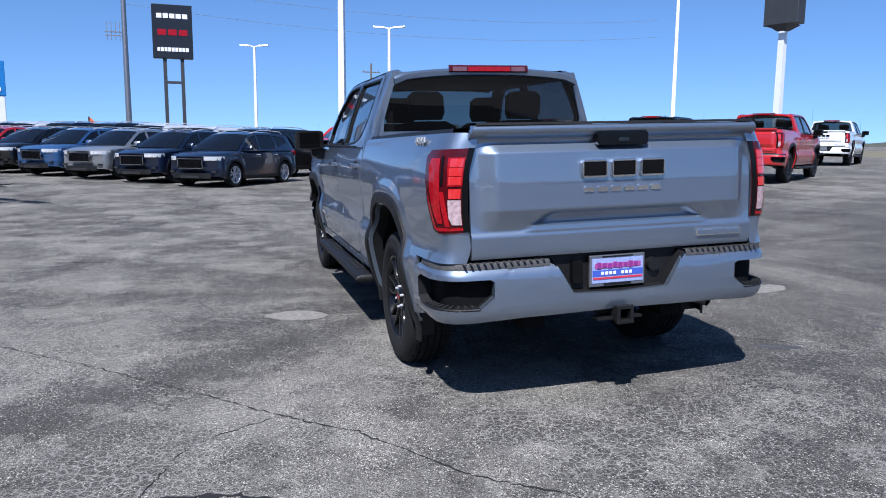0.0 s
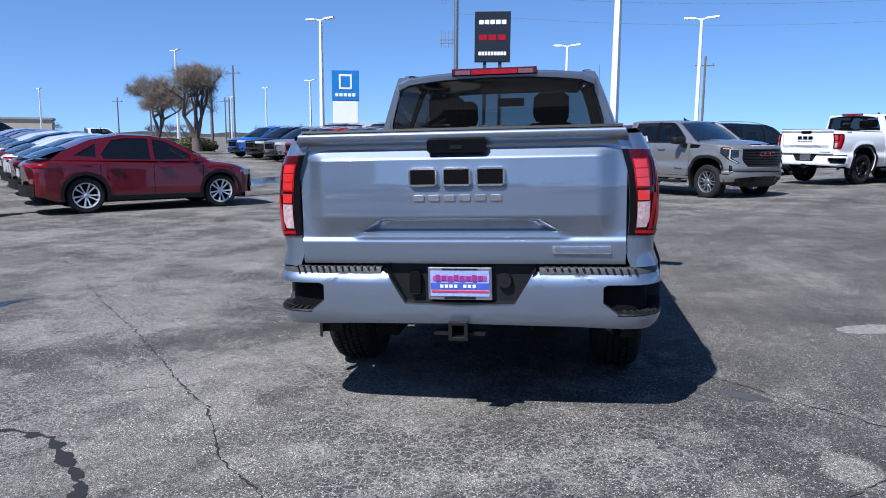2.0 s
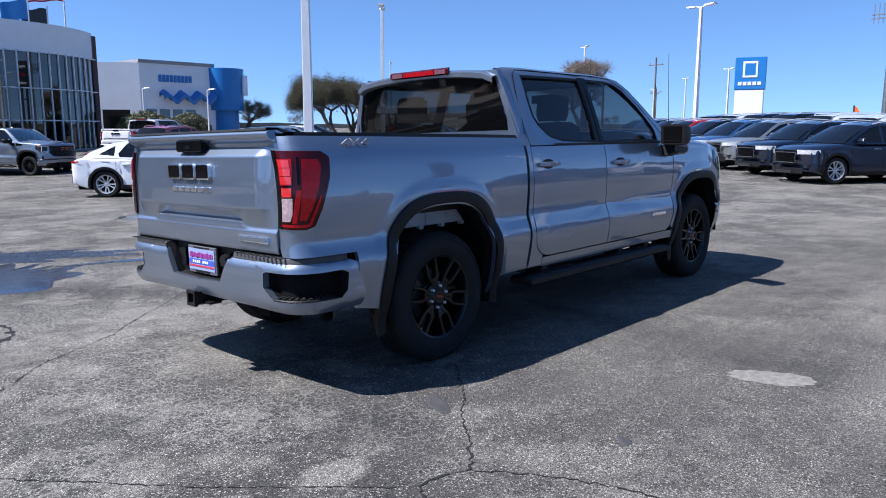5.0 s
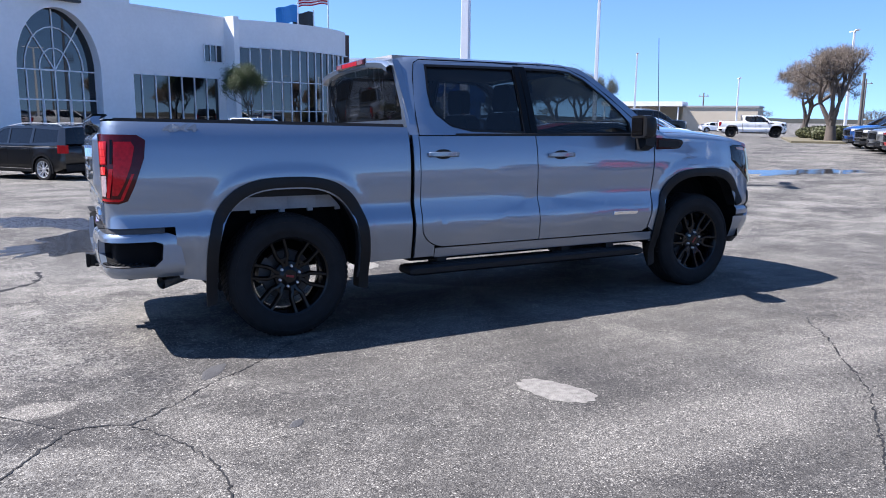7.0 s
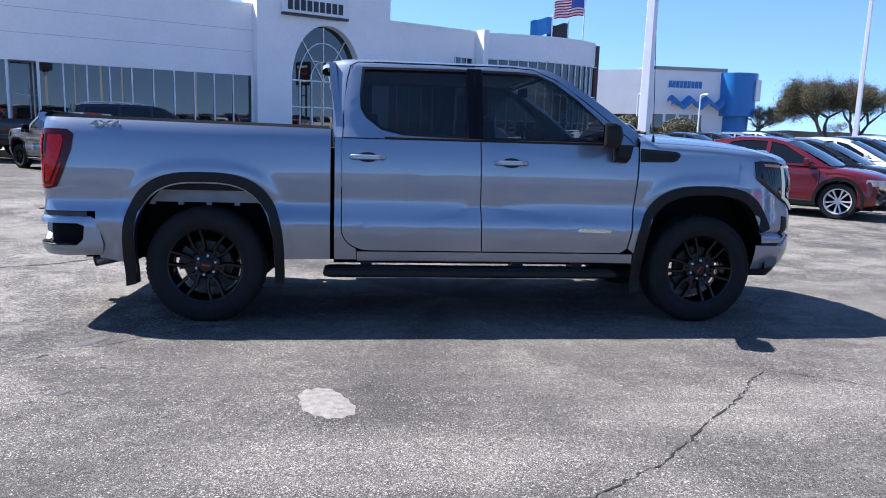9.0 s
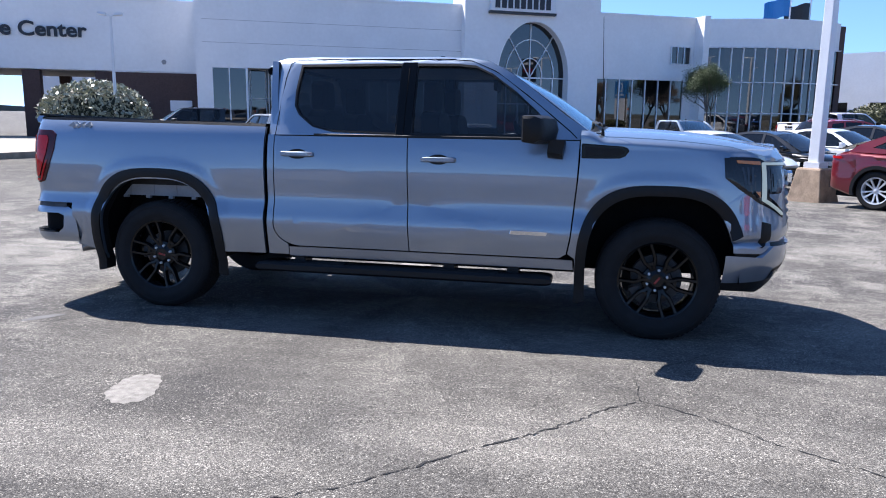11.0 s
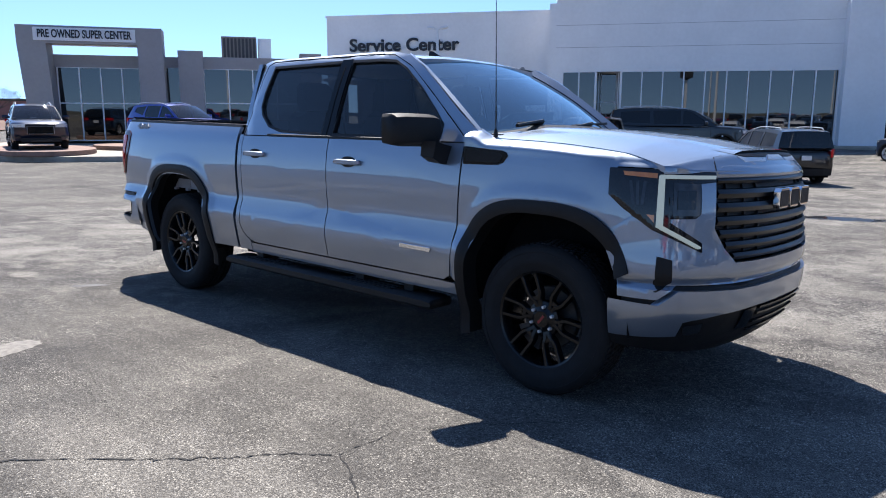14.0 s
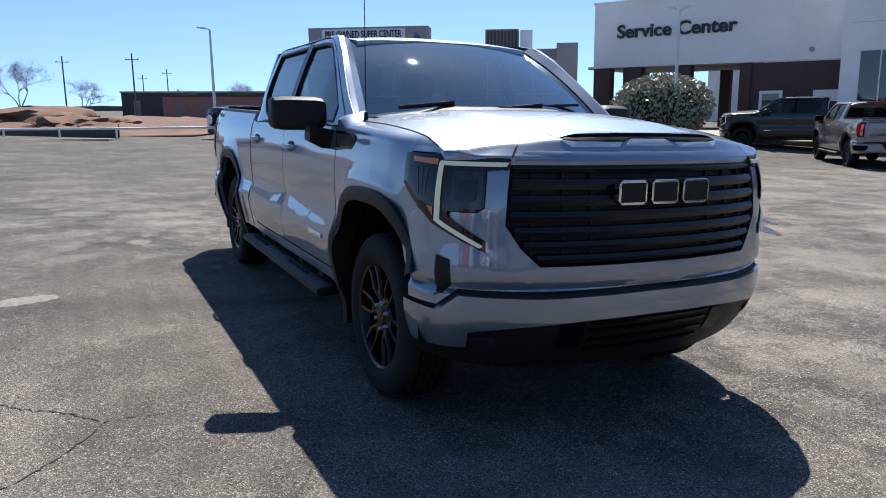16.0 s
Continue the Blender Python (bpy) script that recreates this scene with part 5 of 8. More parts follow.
    loft(bm, [[screen(v, (k / 12 * 2 - 1) * (0.635 + 0.185 * v)) for k in range(13)] for v in [q / 12 for q in range(13)]])
    part("windscreen", bm, SCREEN, T, "clear raked windscreen", smooth=True)
    for s in (-1, 1):
        bm = bmesh.new()
        rows = []
        for q in range(13):
            v = q / 12
            a = Vector(screen(v, s * (0.625 + 0.185 * v)))
            xx = interp(v, [(0, 0.62), (1, 1.355)])
            zz = interp(v, [(0, 1.868), (0.25, 1.79), (0.5, 1.665), (0.75, 1.54), (1, 1.425)])
            xs = interp(v, [(0, 0.64), (0.25, 0.81), (0.5, 1.0), (0.75, 1.185), (1, 1.355)])
            c = Vector((xs, s * (cab_w(xs, zz) - 0.006), zz + 0.004))
            mid = (a + c) / 2 + Vector((0.012, s * 0.012, 0.018))
            rows.append([a + Vector((0, 0, 0.006)), mid, c])
        loft(bm, rows)
        part("screen_pillar", bm, P, T, smooth=True)
    # cowl, wipers
    bm = bmesh.new()
    rows = []
    for y in [-0.80 + 0.1 * k for k in range(17)]:
        x = 1.50 - 0.16 * (y / 0.8) ** 2
        rows.append([(x - 0.06, y, hood_z(1.5, y) + 0.012), (x, y, hood_z(1.5, y) + 0.002), (x + 0.05, y, hood_z(1.5, y) - 0.014)])
    loft(bm, rows)
    part("cowl", bm, BLACK_TRIM, T)
    for y0, y1 in ((-0.62, 0.02), (-0.02, 0.62)):
        bm = bmesh.new()
        cyl(bm, (1.44, y0, 1.475), (1.33, y1, 1.50), 0.009, seg=6)
        cyl(bm, (1.47, y0 - 0.05, 1.462), (1.40, (y0 + y1) / 2, 1.492), 0.012, seg=6)
        part("wiper", bm, BLACK_TRIM, T)
    # antennas
    bm = bmesh.new()
    cyl(bm, (1.46, -0.86, 1.39), (1.46, -0.86, 1.435), 0.014, 0.01, seg=8)
    cyl(bm, (1.46, -0.86, 1.435), (1.43, -0.86, 2.18), 0.0035, 0.002, seg=6)
    part("mast_antenna", bm, BLACK_TRIM, T)
    bm = bmesh.new()
    loft(bm, [[(x, -0.03 * f, 1.915), (x - 0.01, 0, 1.915 + h), (x, 0.03 * f, 1.915)] for x, f, h in ((0.34, 0.3, 0.008), (0.26, 1, 0.03), (0.18, 1, 0.068), (0.15, 0.8, 0.07), (0.145, 0.5, 0.02))])
    part("fin_antenna", bm, GLOSS_BLACK, T, smooth=True)
    # cabin: seats, dash, wheel, roof lining
    for x in (-0.68, 0.22):
        for y in (-0.40, 0.40):
            bm = bmesh.new()
            loft(bm, [[(x + dx - 0.10 * (z - 1.2), y + dy, z) for dx, dy in ((-0.07, -w), (0.07, -w), (0.07, w), (-0.07, w))] for z, w in ((0.9, 0.26), (1.3, 0.25), (1.5, 0.22), (1.54, 0.14))], close=True, cap=True)
            seat = part("seat", bm, CABIN, T, smooth=True)
            bm = bmesh.new()
            loft(bm, [[(x + dx - 0.05, y + dy, z) for dx, dy in ((-0.045, -w), (0.045, -w), (0.045, w), (-0.045, w))] for z, w in ((1.55, 0.11), (1.60, 0.135), (1.72, 0.13), (1.75, 0.09))], close=True, cap=True)
            part("headrest", bm, CABIN, seat, smooth=True)
    part("dashboard", boxm(1.0, 1.45, -0.80, 0.80, 1.2, 1.41), CABIN, T)
    part("floor_lining", boxm(-0.95, 1.30, -0.88, 0.88, 1.30, 1.315), CABIN, T)
    bm = bmesh.new()
    loft(bm, [[Matrix.Translation((0.80, 0.40, 1.33)) @ Matrix.Rotation(radians(-25), 4, "Y") @ Vector((0.015 * math.cos(b), (0.185 + 0.015 * math.sin(b)) * math.cos(a), (0.185 + 0.015 * math.sin(b)) * math.sin(a))) for b in [2 * math.pi * q / 8 for q in range(8)]] for a in [2 * math.pi * k / 24 for k in range(25)]], close=True)
    part("steering_wheel", bm, CABIN, T, smooth=True)
    part("roof_lining", boxm(-0.93, 0.58, -0.60, 0.60, 1.845, 1.86), LINER, T)
    part("inner_mirror", boxm(0.60, 0.63, -0.12, 0.12, 1.72, 1.79), CABIN, T)
    # --- tailgate
    def gate_x(y, z):
        a = abs(y)
        x = smooth_at(z, [(0.80, -2.985), (0.83, -3.0), (0.915, -3.007), (0.930, -3.006), (0.952, -2.994), (1.06, -2.988), (1.2, -2.985), (1.38, -2.977), (1.41, -2.985), (1.432, -3.02), (1.462, -3.03), (1.476, -3.015)])
        # the raised panel, with a long facet that looks down under it
        inset = min(1, max(0, (0.768 - a) / 0.075)) * min(1, max(0, (z - 0.952) / 0.105)) * min(1, max(0, (1.39 - z) / 0.05))
        # the wide notch in that facet, over a raised ledge
        mid = max(0.0, min(1.0, (0.55 - 1.6 * max(0.0, z - 0.95) - a) / 0.05))
        ledge = max(0.0, min(1.0, (z - 0.938) / 0.008)) * max(0.0, min(1.0, (0.980 - z) / 0.008))
        notch = max(0.0, min(1.0, (z - 0.974) / 0.008)) * max(0.0, min(1.0, (1.045 - z) / 0.012))
        return x - 0.044 * inset * (1 - mid * ledge) + mid * (0.034 * notch - 0.010 * ledge) + 0.006 * (a / 0.8) ** 2
    gate = surf_panel("tailgate", [(-0.812, 0.815), (0.812, 0.815), (0.815, 1.2), (0.818, 1.43), (0.80, 1.476), (-0.80, 1.476), (-0.818, 1.43), (-0.815, 1.2)], lambda y, z: (gate_x(y, z), y, z), P, T, du=0.022, dv=0.006, inward=lambda co: (0.05, 0, 0))
    bm = bmesh.new()
    box(bm, -2.95, -2.90, -0.79, 0.79, 0.85, 1.46)
    part("tailgate_core", bm, BLACK_TRIM, gate)
    bm = bmesh.new()
    loft(bm, [[(-2.93, y, 1.478), (-2.935, y, 1.489), (-3.012, y, 1.489), (-3.02, y, 1.477)] for y in (-0.79, -0.4, 0.0, 0.4, 0.79)])
    part("tailgate_cap", bm, BLACK_TRIM, gate, "black tailgate top cap")
    bm = bmesh.new()
    prism(bm, [(-0.135, 1.368), (0.135, 1.368), (0.145, 1.38), (0.145, 1.425), (0.135, 1.436), (-0.135, 1.436), (-0.145, 1.425), (-0.145, 1.38)], -3.034, -2.98, "x")
    gh = part("tailgate_handle", bm, GLOSS_BLACK, gate, "gloss black tailgate handle", bevel=0.004)
    part("camera_lens", boxm(-3.038, -3.03, -0.03, 0.03, 1.385, 1.405), LAMP_DARK, gh)
    letter_blocks(gate, (-3.015, 0.0, 1.252), 0.475, 0.092, 0.034, 3, -1)
    letter_blocks(gate, (-3.024, 0.0, 1.148), 0.44, 0.030, 0.014, 6, -1, face=None, gap=0.35)
    bm = bmesh.new()
    prism(bm, [(-0.745, 0.868), (-0.465, 0.868), (-0.460, 0.903), (-0.74, 0.903)], -3.014, -3.0, "x")
    badge = part("trim_badge", bm, CHROME, gate, "bright framed trim badge", bevel=0.002)
    part("trim_badge_face", boxm(-3.017, -3.01, -0.735, -0.475, 0.874, 0.897), SILVER, badge)
    # --- rear bumper
    for s in (-1, 1):
        e = tail_x(-2.60)
        face = [(tail_y(0.0), 0.515), (tail_y(0.55), 0.505), (tail_y(0.80), 0.492), (tail_x(-2.80), 0.485), (e, 0.49), (tail_x(-2.585), 0.56), (tail_x(-2.62), 0.74), (tail_x(-2.68), 0.765), (tail_y(0.60), 0.765), (tail_y(0.39), 0.775), (tail_y(0.365), 0.765), (tail_y(0.275), 0.615), (tail_y(0.0), 0.605)]
        pocket = [(tail_y(0.705), 0.705), (tail_y(0.705), 0.628), (tail_y(0.775), 0.572), (tail_x(-2.95), 0.565), (tail_x(-2.73), 0.56), (tail_x(-2.685), 0.60), (tail_x(-2.675), 0.695), (tail_x(-2.72), 0.715), (tail_y(0.725), 0.716)]
        surf_panel("bumper_shell", [(s * u, v) for u, v in face], tail_place(0.0), P, T, holes=([(s * u, v) for u, v in pocket],), du=0.04, dv=0.03, inward=lambda co: (0.035, 0, 0))
        surf_panel("corner_pocket", [(s * u, v) for u, v in pocket], tail_place(-0.07), DARK_UNDER, T, du=0.04, dv=0.05)
        bm = bmesh.new()
        loft(bm, [[tail_place(0.004)(s * u, v), tail_place(-0.07)(s * u, v)] for u, v in pocket + pocket[:1]])
        part("pocket_wall", bm, BLACK_TRIM, T)
        bm = bmesh.new()
        ss = [tail_y(0.775) + (tail_x(-2.76) - tail_y(0.775)) * q / 10 for q in range(11)]
        loft(bm, [[tail_place(-0.06)(s * q, 0.575), tail_place(-0.004)(s * q, 0.572), tail_place(0.002)(s * q, 0.566), tail_place(0.0)(s * q, 0.560)] for q in ss])
        step = part("corner_step", bm, BLACK_TRIM, T, "black ribbed corner step", smooth=True)
        for q in ss[1:-1]:
            bm = bmesh.new()
            loft(bm, [[tail_place(-0.05)(s * (q + d), 0.576), tail_place(-0.05)(s * (q + d), 0.583), tail_place(-0.006)(s * (q + d), 0.580), tail_place(-0.006)(s * (q + d), 0.573)] for d in (-0.008, 0.008)], close=True, cap=True)
            part("step_rib", bm, RUBBER, step)
        # top pad
        bm = bmesh.new()
        ss = [tail_y(0.40) + (tail_x(-2.66) - tail_y(0.40)) * q / 14 for q in range(15)]
        loft(bm, [[tail_place(-0.10)(s * q, 0.80)[:2] + (0.80,), tail_place(0.0)(s * q, 0.77)[:2] + (0.798,), tail_place(0.006)(s * q, 0.77)[:2] + (0.788,), tail_place(0.002)(s * q, 0.765)] for q in ss])
        pad = part("bumper_pad", bm, PAD_GREY, T, "dark grey ribbed bumper step pad", smooth=True)
        for q in range(13):
            y = 0.43 + 0.035 * q
            part("pad_rib", boxm(-3.025, -2.985, *sorted((s * y, s * (y + 0.011))), 0.796, 0.802), PAD_GREY, pad)
    # centre recess with plate, socket and plug
    bm = bmesh.new()
    loft(bm, [[(-2.955, y, 0.82), (-2.955, y, 0.62), (-3.03, y, 0.60)] for y in (-0.42, 0.42)])
    for s in (-1, 1):
        loft(bm, [[(-2.955, s * 0.375, 0.80), (-2.955, s * 0.27, 0.60)], [(-3.028, s * 0.385, 0.79), (-3.035, s * 0.278, 0.608)]])
    part("bumper_recess", bm, BLACK_TRIM, T)
    bm = bmesh.new()
    prism(bm, [(-0.163, 0.628), (0.163, 0.628), (0.163, 0.795), (-0.163, 0.795)], -2.992, -2.975, "x")
    plate = part("dealer_plate", bm, STEEL, T, "framed advertising plate with coloured bars", bevel=0.004)
    part("plate_face", boxm(-2.996, -2.985, -0.15, 0.15, 0.648, 0.778), mat("plate_lilac", (0.27, 0.32, 0.56), 0.4, 0, 0.35, 70), plate)
    part("plate_bar", boxm(-2.999, -2.99, -0.135, 0.135, 0.727, 0.753), mat("plate_pink", (0.34, 0.07, 0.26), 0.4, 0, 0.35, 90), plate)
    part("plate_bar", boxm(-2.998, -2.99, -0.148, 0.148, 0.684, 0.716), mat("plate_blue", (0.05, 0.09, 0.42), 0.4), plate)
    part("plate_bar", boxm(-2.999, -2.99, -0.145, 0.145, 0.668, 0.678), mat("plate_red", (0.5, 0.03, 0.06), 0.4), plate)
    for k in range(8):
        # two short rows of plain marks in place of the words
        if k != 4:
            part("plate_bar", boxm(-3.0, -2.99, 0.083 - 0.0235 * k, 0.099 - 0.0235 * k, 0.692, 0.708), SIGN_WHITE, plate)
        part("plate_bar", boxm(-3.0005, -2.99, 0.100 - 0.031 * k, 0.122 - 0.031 * k, 0.724 + 0.006 * (k % 2), 0.758 - 0.004 * (k % 3)), PLATE_WORD, plate)
    part("plate_bar", boxm(-2.9955, -2.985, -0.08, 0.08, 0.632, 0.645), BLACK_TRIM, plate)
    part("plate_bar", boxm(-2.9955, -2.985, -0.09, 0.09, 0.782, 0.79), BLACK_TRIM, plate)
    bm = bmesh.new()
    prism(bm, [(0.205, 0.655), (0.255, 0.655), (0.26, 0.67), (0.26, 0.76), (0.25, 0.775), (0.21, 0.775), (0.2, 0.76), (0.2, 0.67)], -2.99, -2.95, "x")
    part("trailer_socket", bm, GLOSS_BLACK, T, bevel=0.004)
    bm = bmesh.new()
    cyl(bm, (-2.95, -0.225, 0.725), (-2.985, -0.225, 0.725), 0.04, 0.034, 20)
    part("lock_plug", bm, BLACK_TRIM, T, smooth=True)
    # tow receiver, exhaust
    bm = bmesh.new()
    loft(bm, [[(x, y * k, 0.488 + z * k) for y, z in ((-0.042, -0.042), (0.042, -0.042), (0.042, 0.042), (-0.042, 0.042))] for x, k in ((-2.80, 1), (-3.06, 1), (-3.062, 1.16), (-3.085, 1.16), (-3.085, 0.7), (-2.96, 0.7))], close=True)
    part("tow_receiver", bm, BLACK_TRIM, T, bevel=0.003)
    part("chain_bracket", boxm(-3.03, -2.95, -0.13, 0.13, 0.455, 0.467), BLACK_TRIM, T)
    part("receiver_bore", boxm(-2.965, -2.955, -0.036, 0.036, 0.455, 0.523), DARK_UNDER, T)
    bm = bmesh.new()
    cyl(bm, (-2.45, -0.66, 0.46), (-2.68, -0.80, 0.42), 0.042, 0.042, 18, caps=False)
    cyl(bm, (-2.68, -0.80, 0.42), (-2.45, -0.66, 0.46), 0.037, 0.037, 18, caps=False)
    part("exhaust_tip", bm, STEEL, T, smooth=True)
    # the cabin broadens and rises a little towards its roof
    for o in T.children_recursive:
        if o.type == "MESH" and not o.name.startswith(("door_mirror", "mirror_", "mast_antenna", "tailgate")):
            for v in o.data.vertices:
                if v.co.z > 1.44 and -1.12 < v.co.x < 1.42:
                    k = min(1.0, (v.co.z - 1.44) / 0.42)
                    v.co.y *= 1 + 0.045 * k
                    v.co.z += 0.036 * k
    return T


truck = build_truck()

# ---- other vehicles ----
BODY = paint("body_colour", (0.3, 0.3, 0.3))
PAINTS = {
    "black": paint("black_paint", (0.003, 0.003, 0.0035), 0.0, 0.3, 0, 1.4),
    "navy": paint("navy_paint", (0.005, 0.011, 0.03), 0.2, 0.3, 0.2, 1.4),
    "grey": paint("grey_paint", (0.30, 0.32, 0.34), 0.6, 0.33, 0.2),
    "blue": paint("mid_blue_paint", (0.04, 0.105, 0.25), 0.4, 0.3, 0.2),
    "bright blue": paint("bright_blue_paint", (0.01, 0.10, 0.42), 0.2, 0.3, 0.1),
    "royal blue": paint("royal_blue_paint", (0.008, 0.03, 0.28), 0.2, 0.3, 0.1),
    "red": paint("red_paint", (0.125, 0.0025, 0.008), 0.3, 0.28, 0.2, 1.45),
    "bright red": paint("bright_red_paint", (0.42, 0.012, 0.014), 0.0, 0.3),
    "white": paint("white_paint", (0.76, 0.77, 0.78), 0.0, 0.3),
    "silver": SILVER,
    "pewter": paint("pewter_paint", (0.22, 0.22, 0.215), 0.5, 0.35, 0.2),
}


def small_wheel(parent, m, r, spokes=10):
    w = new("wheel")
    w.parent, w.matrix_basis = parent, m
    bm = bmesh.new()
    k = r * 0.70
    lathe(bm, [(k, -0.10), (r - 0.03, -0.115), (r - 0.004, -0.095), (r, -0.05), (r, 0.05), (r - 0.004, 0.095), (r - 0.03, 0.115), (k, 0.105)], Matrix(), 36)
    part("tyre", bm, RUBBER, w, smooth=True)
    bm = bmesh.new()
    lathe(bm, [(k, -0.08), (k - 0.02, -0.05), (k - 0.02, 0.07), (k - 0.008, 0.105), (k + 0.006, 0.108)], Matrix(), 36)
    for i in range(spokes):
        rot = Matrix.Rotation(2 * math.pi * i / spokes + (0.16 if i % 2 else 0), 4, "Z")
        loft(bm, [[rot @ Vector(p) for p in ((q, -wd, h - 0.03), (q, -wd, h), (q, wd, h), (q, wd, h - 0.03))] for q, wd, h in ((0.03, 0.016, 0.075), (k * 0.5, 0.012, 0.088), (k - 0.012, 0.019, 0.1))], close=True, cap=True)
    lathe(bm, [(0.0, 0.088), (0.035, 0.086), (0.06, 0.07)], Matrix(), 16)
    part("rim", bm, ALLOY, w, "bright multi-spoke alloy rim", smooth=True)
    bm = bmesh.new()
    lathe(bm, [(0.0, 0.0), (k - 0.02, 0.0)], Matrix(), 24)
    part("brake_disc", bm, DARK_UNDER, w)
    return w


def build_car(name, label, category, q):
    """A closed car from its table of lengths and heights; the origin lies on the ground midway between the axles, and it faces +X."""
    C = empty(name, Matrix.Translation((0, 0, -60)), label, category)
    W, wb, r, xf, xr = q["half_width"], q["wheelbase"], q["wheel"], q["front"], q["rear"]
    ax = (wb / 2, -wb / 2)
    sill, ar = q.get("sill", 0.26), r + 0.055

    def bend(x, y):
        f = max(0.0, (x - (xf - 0.75)) / 0.75) ** 1.5 * q.get("nose_bend", 0.30)
        b = max(0.0, ((xr + 0.6) - x) / 0.6) ** 1.5 * 0.18
        return x - (f - b) * (abs(y) / W) ** 3

    def low(x):
        z = sill + (0.10 * max(0, (x - ax[0] - 0.5) / 0.5) if x > ax[0] + 0.5 else 0) + (0.12 * max(0, (ax[1] - 0.5 - x) / 0.5) if x < ax[1] - 0.5 else 0)
        for a in ax:
            d = abs(x - a)
            if d < ar:
                z = max(z, r + math.sqrt(max(0, ar * ar - d * d)) * 0.98)
        return z

    def deck(x):
        return smooth_at(x, q["deck"])
    xs = sorted(set([xr + (xf - xr) * i / 36 for i in range(37)] + [a + ar * math.cos(radians(t)) for a in ax for t in range(0, 181, 12)] + [xf - 0.04, xr + 0.04]))
    bm = bmesh.new()
    rows = []
    for x in xs:
        e = 1.0
        if x > xf - 0.12:
            e = 1 - 0.10 * ((x - xf + 0.12) / 0.12) ** 2
        if x < xr + 0.12:
            e = 1 - 0.09 * ((xr + 0.12 - x) / 0.12) ** 2
        zl, zt = low(x), deck(x)
        zs = zt - q.get("shoulder_drop", 0.05)
        zm = zl + (zs - zl) * 0.45
        w = W * e
        half = [(w - 0.05, zl), (w - 0.012, zl + 0.05 * (zs - zl)), (w, zm), (w - 0.022, zl + (zs - zl) * 0.62), (w - 0.012, zl + (zs - zl) * 0.8), (w - 0.03, zs - 0.02), (w - 0.085, zs + 0.02), (w * 0.55, zt - 0.004), (0.0, zt)]
        row = [(bend(x, y), y, z) for y, z in half] + [(bend(x, y), -y, z) for y, z in half[-2::-1]]
        rows.append(row)
    vr = loft(bm, rows)
    bm.faces.new(vr[0])
    bm.faces.new(vr[-1][::-1])
    body = part("body", bm, BODY, C, smooth=True)
    part("underbody", boxm(xr + 0.25, xf - 0.3, -W + 0.12, W - 0.12, sill - 0.04, 0.62), DARK_UNDER, C)
    for s in (-1, 1):
        for a in ax:
            bm = bmesh.new()
            loft(bm, [[(px, s * y, pz) for y in (W - 0.02, W - 0.30)] for px, pz in arc(a, r, ar + 0.01, ar, 190, -10, 16)])
            part("arch_liner", bm, DARK_UNDER, C)
            if q.get("cladding", True):
                bm = bmesh.new()
                loft(bm, [[(po[0], s * (W + 0.002), po[1]), (po[0], s * (W + 0.014), po[1]), (pi[0], s * (W + 0.014), pi[1]), (pi[0], s * (W - 0.05), pi[1])] for po, pi in zip(arc(a, r, ar + 0.055, ar + 0.055, 195, -15, 24), arc(a, r, ar - 0.008, ar - 0.008, 195, -15, 24))])
                part("arch_cladding", bm, BLACK_TRIM, C, smooth=True)
            small_wheel(C, Matrix.Translation((a, s * (W - 0.115), r)) @ Matrix.Rotation(radians(-90 * s), 4, "X"), r, q.get("spokes", 10))
        bm = bmesh.new()
        loft(bm, [[(x, s * (W - 0.03), sill + 0.11), (x, s * (W + 0.008), sill + 0.09), (x, s * (W + 0.004), sill), (x, s * (W - 0.08), sill - 0.02)] for x in (ax[1] + ar, ax[0] - ar)])
        part("sill", bm, BLACK_TRIM, C)
        zb = q["belt"]

        def gw(z):
            return W - 0.055 - (z - zb) * q.get("lean", 0.42)

        def gp(x, z, s=s, d=0.0):
            k = max(0.0, (x - q["screen_base"] + 0.5)) * 0.10 + max(0.0, q["tail_base"] + 0.35 - x) * 0.16
            return x, s * (gw(z) - k + d), z
        surf_panel("greenhouse", q["shell"], gp, BODY, C, holes=q["windows"], du=0.3, dv=0.15, inward=lambda co, s=s: (0, -s * 0.03, 0))
        for win in q["windows"]:
            surf_panel("side_window", win, lambda x, z, s=s: gp(x, z, s, -0.014), LOT_GLASS, C, du=0.3, dv=0.2)
        # shut lines of the doors
        for x0 in q["doors"]:
            bm = bmesh.new()
            loft(bm, [[(x0 - 0.004, s * (W + 0.0015 - 0.02 * max(0, (z - 0.75))), z), (x0 + 0.004, s * (W + 0.0015 - 0.02 * max(0, (z - 0.75))), z)] for z in (sill + 0.12, 0.6, zb - 0.05)])
            part("shut_line", bm, DARK_UNDER, C)
        for hx in q["handles"]:
            part("door_handle", boxm(hx - 0.10, hx + 0.10, *sorted((s * (W - 0.03), s * (W + 0.022))), zb - 0.145, zb - 0.115), q.get("handle_mat", BODY), C, bevel=0.008)
        # mirror
        mx = q["screen_base"] - 0.42
        bm = bmesh.new()
        loft(bm, [[(mx + px * f, s * y, zb + 0.085 + pz * f) for px, pz in ((-0.05, -0.07), (0.06, -0.07), (0.09, 0.0), (0.05, 0.075), (-0.05, 0.075))] for y, f in ((W - 0.06, 0.5), (W + 0.02, 0.9), (W + 0.14, 1.0), (W + 0.18, 0.7))], close=True, cap=True)
        part("door_mirror", bm, BODY, C, smooth=True)
        # lamps
        zf = q["lamp_z"]
        bm = bmesh.new()
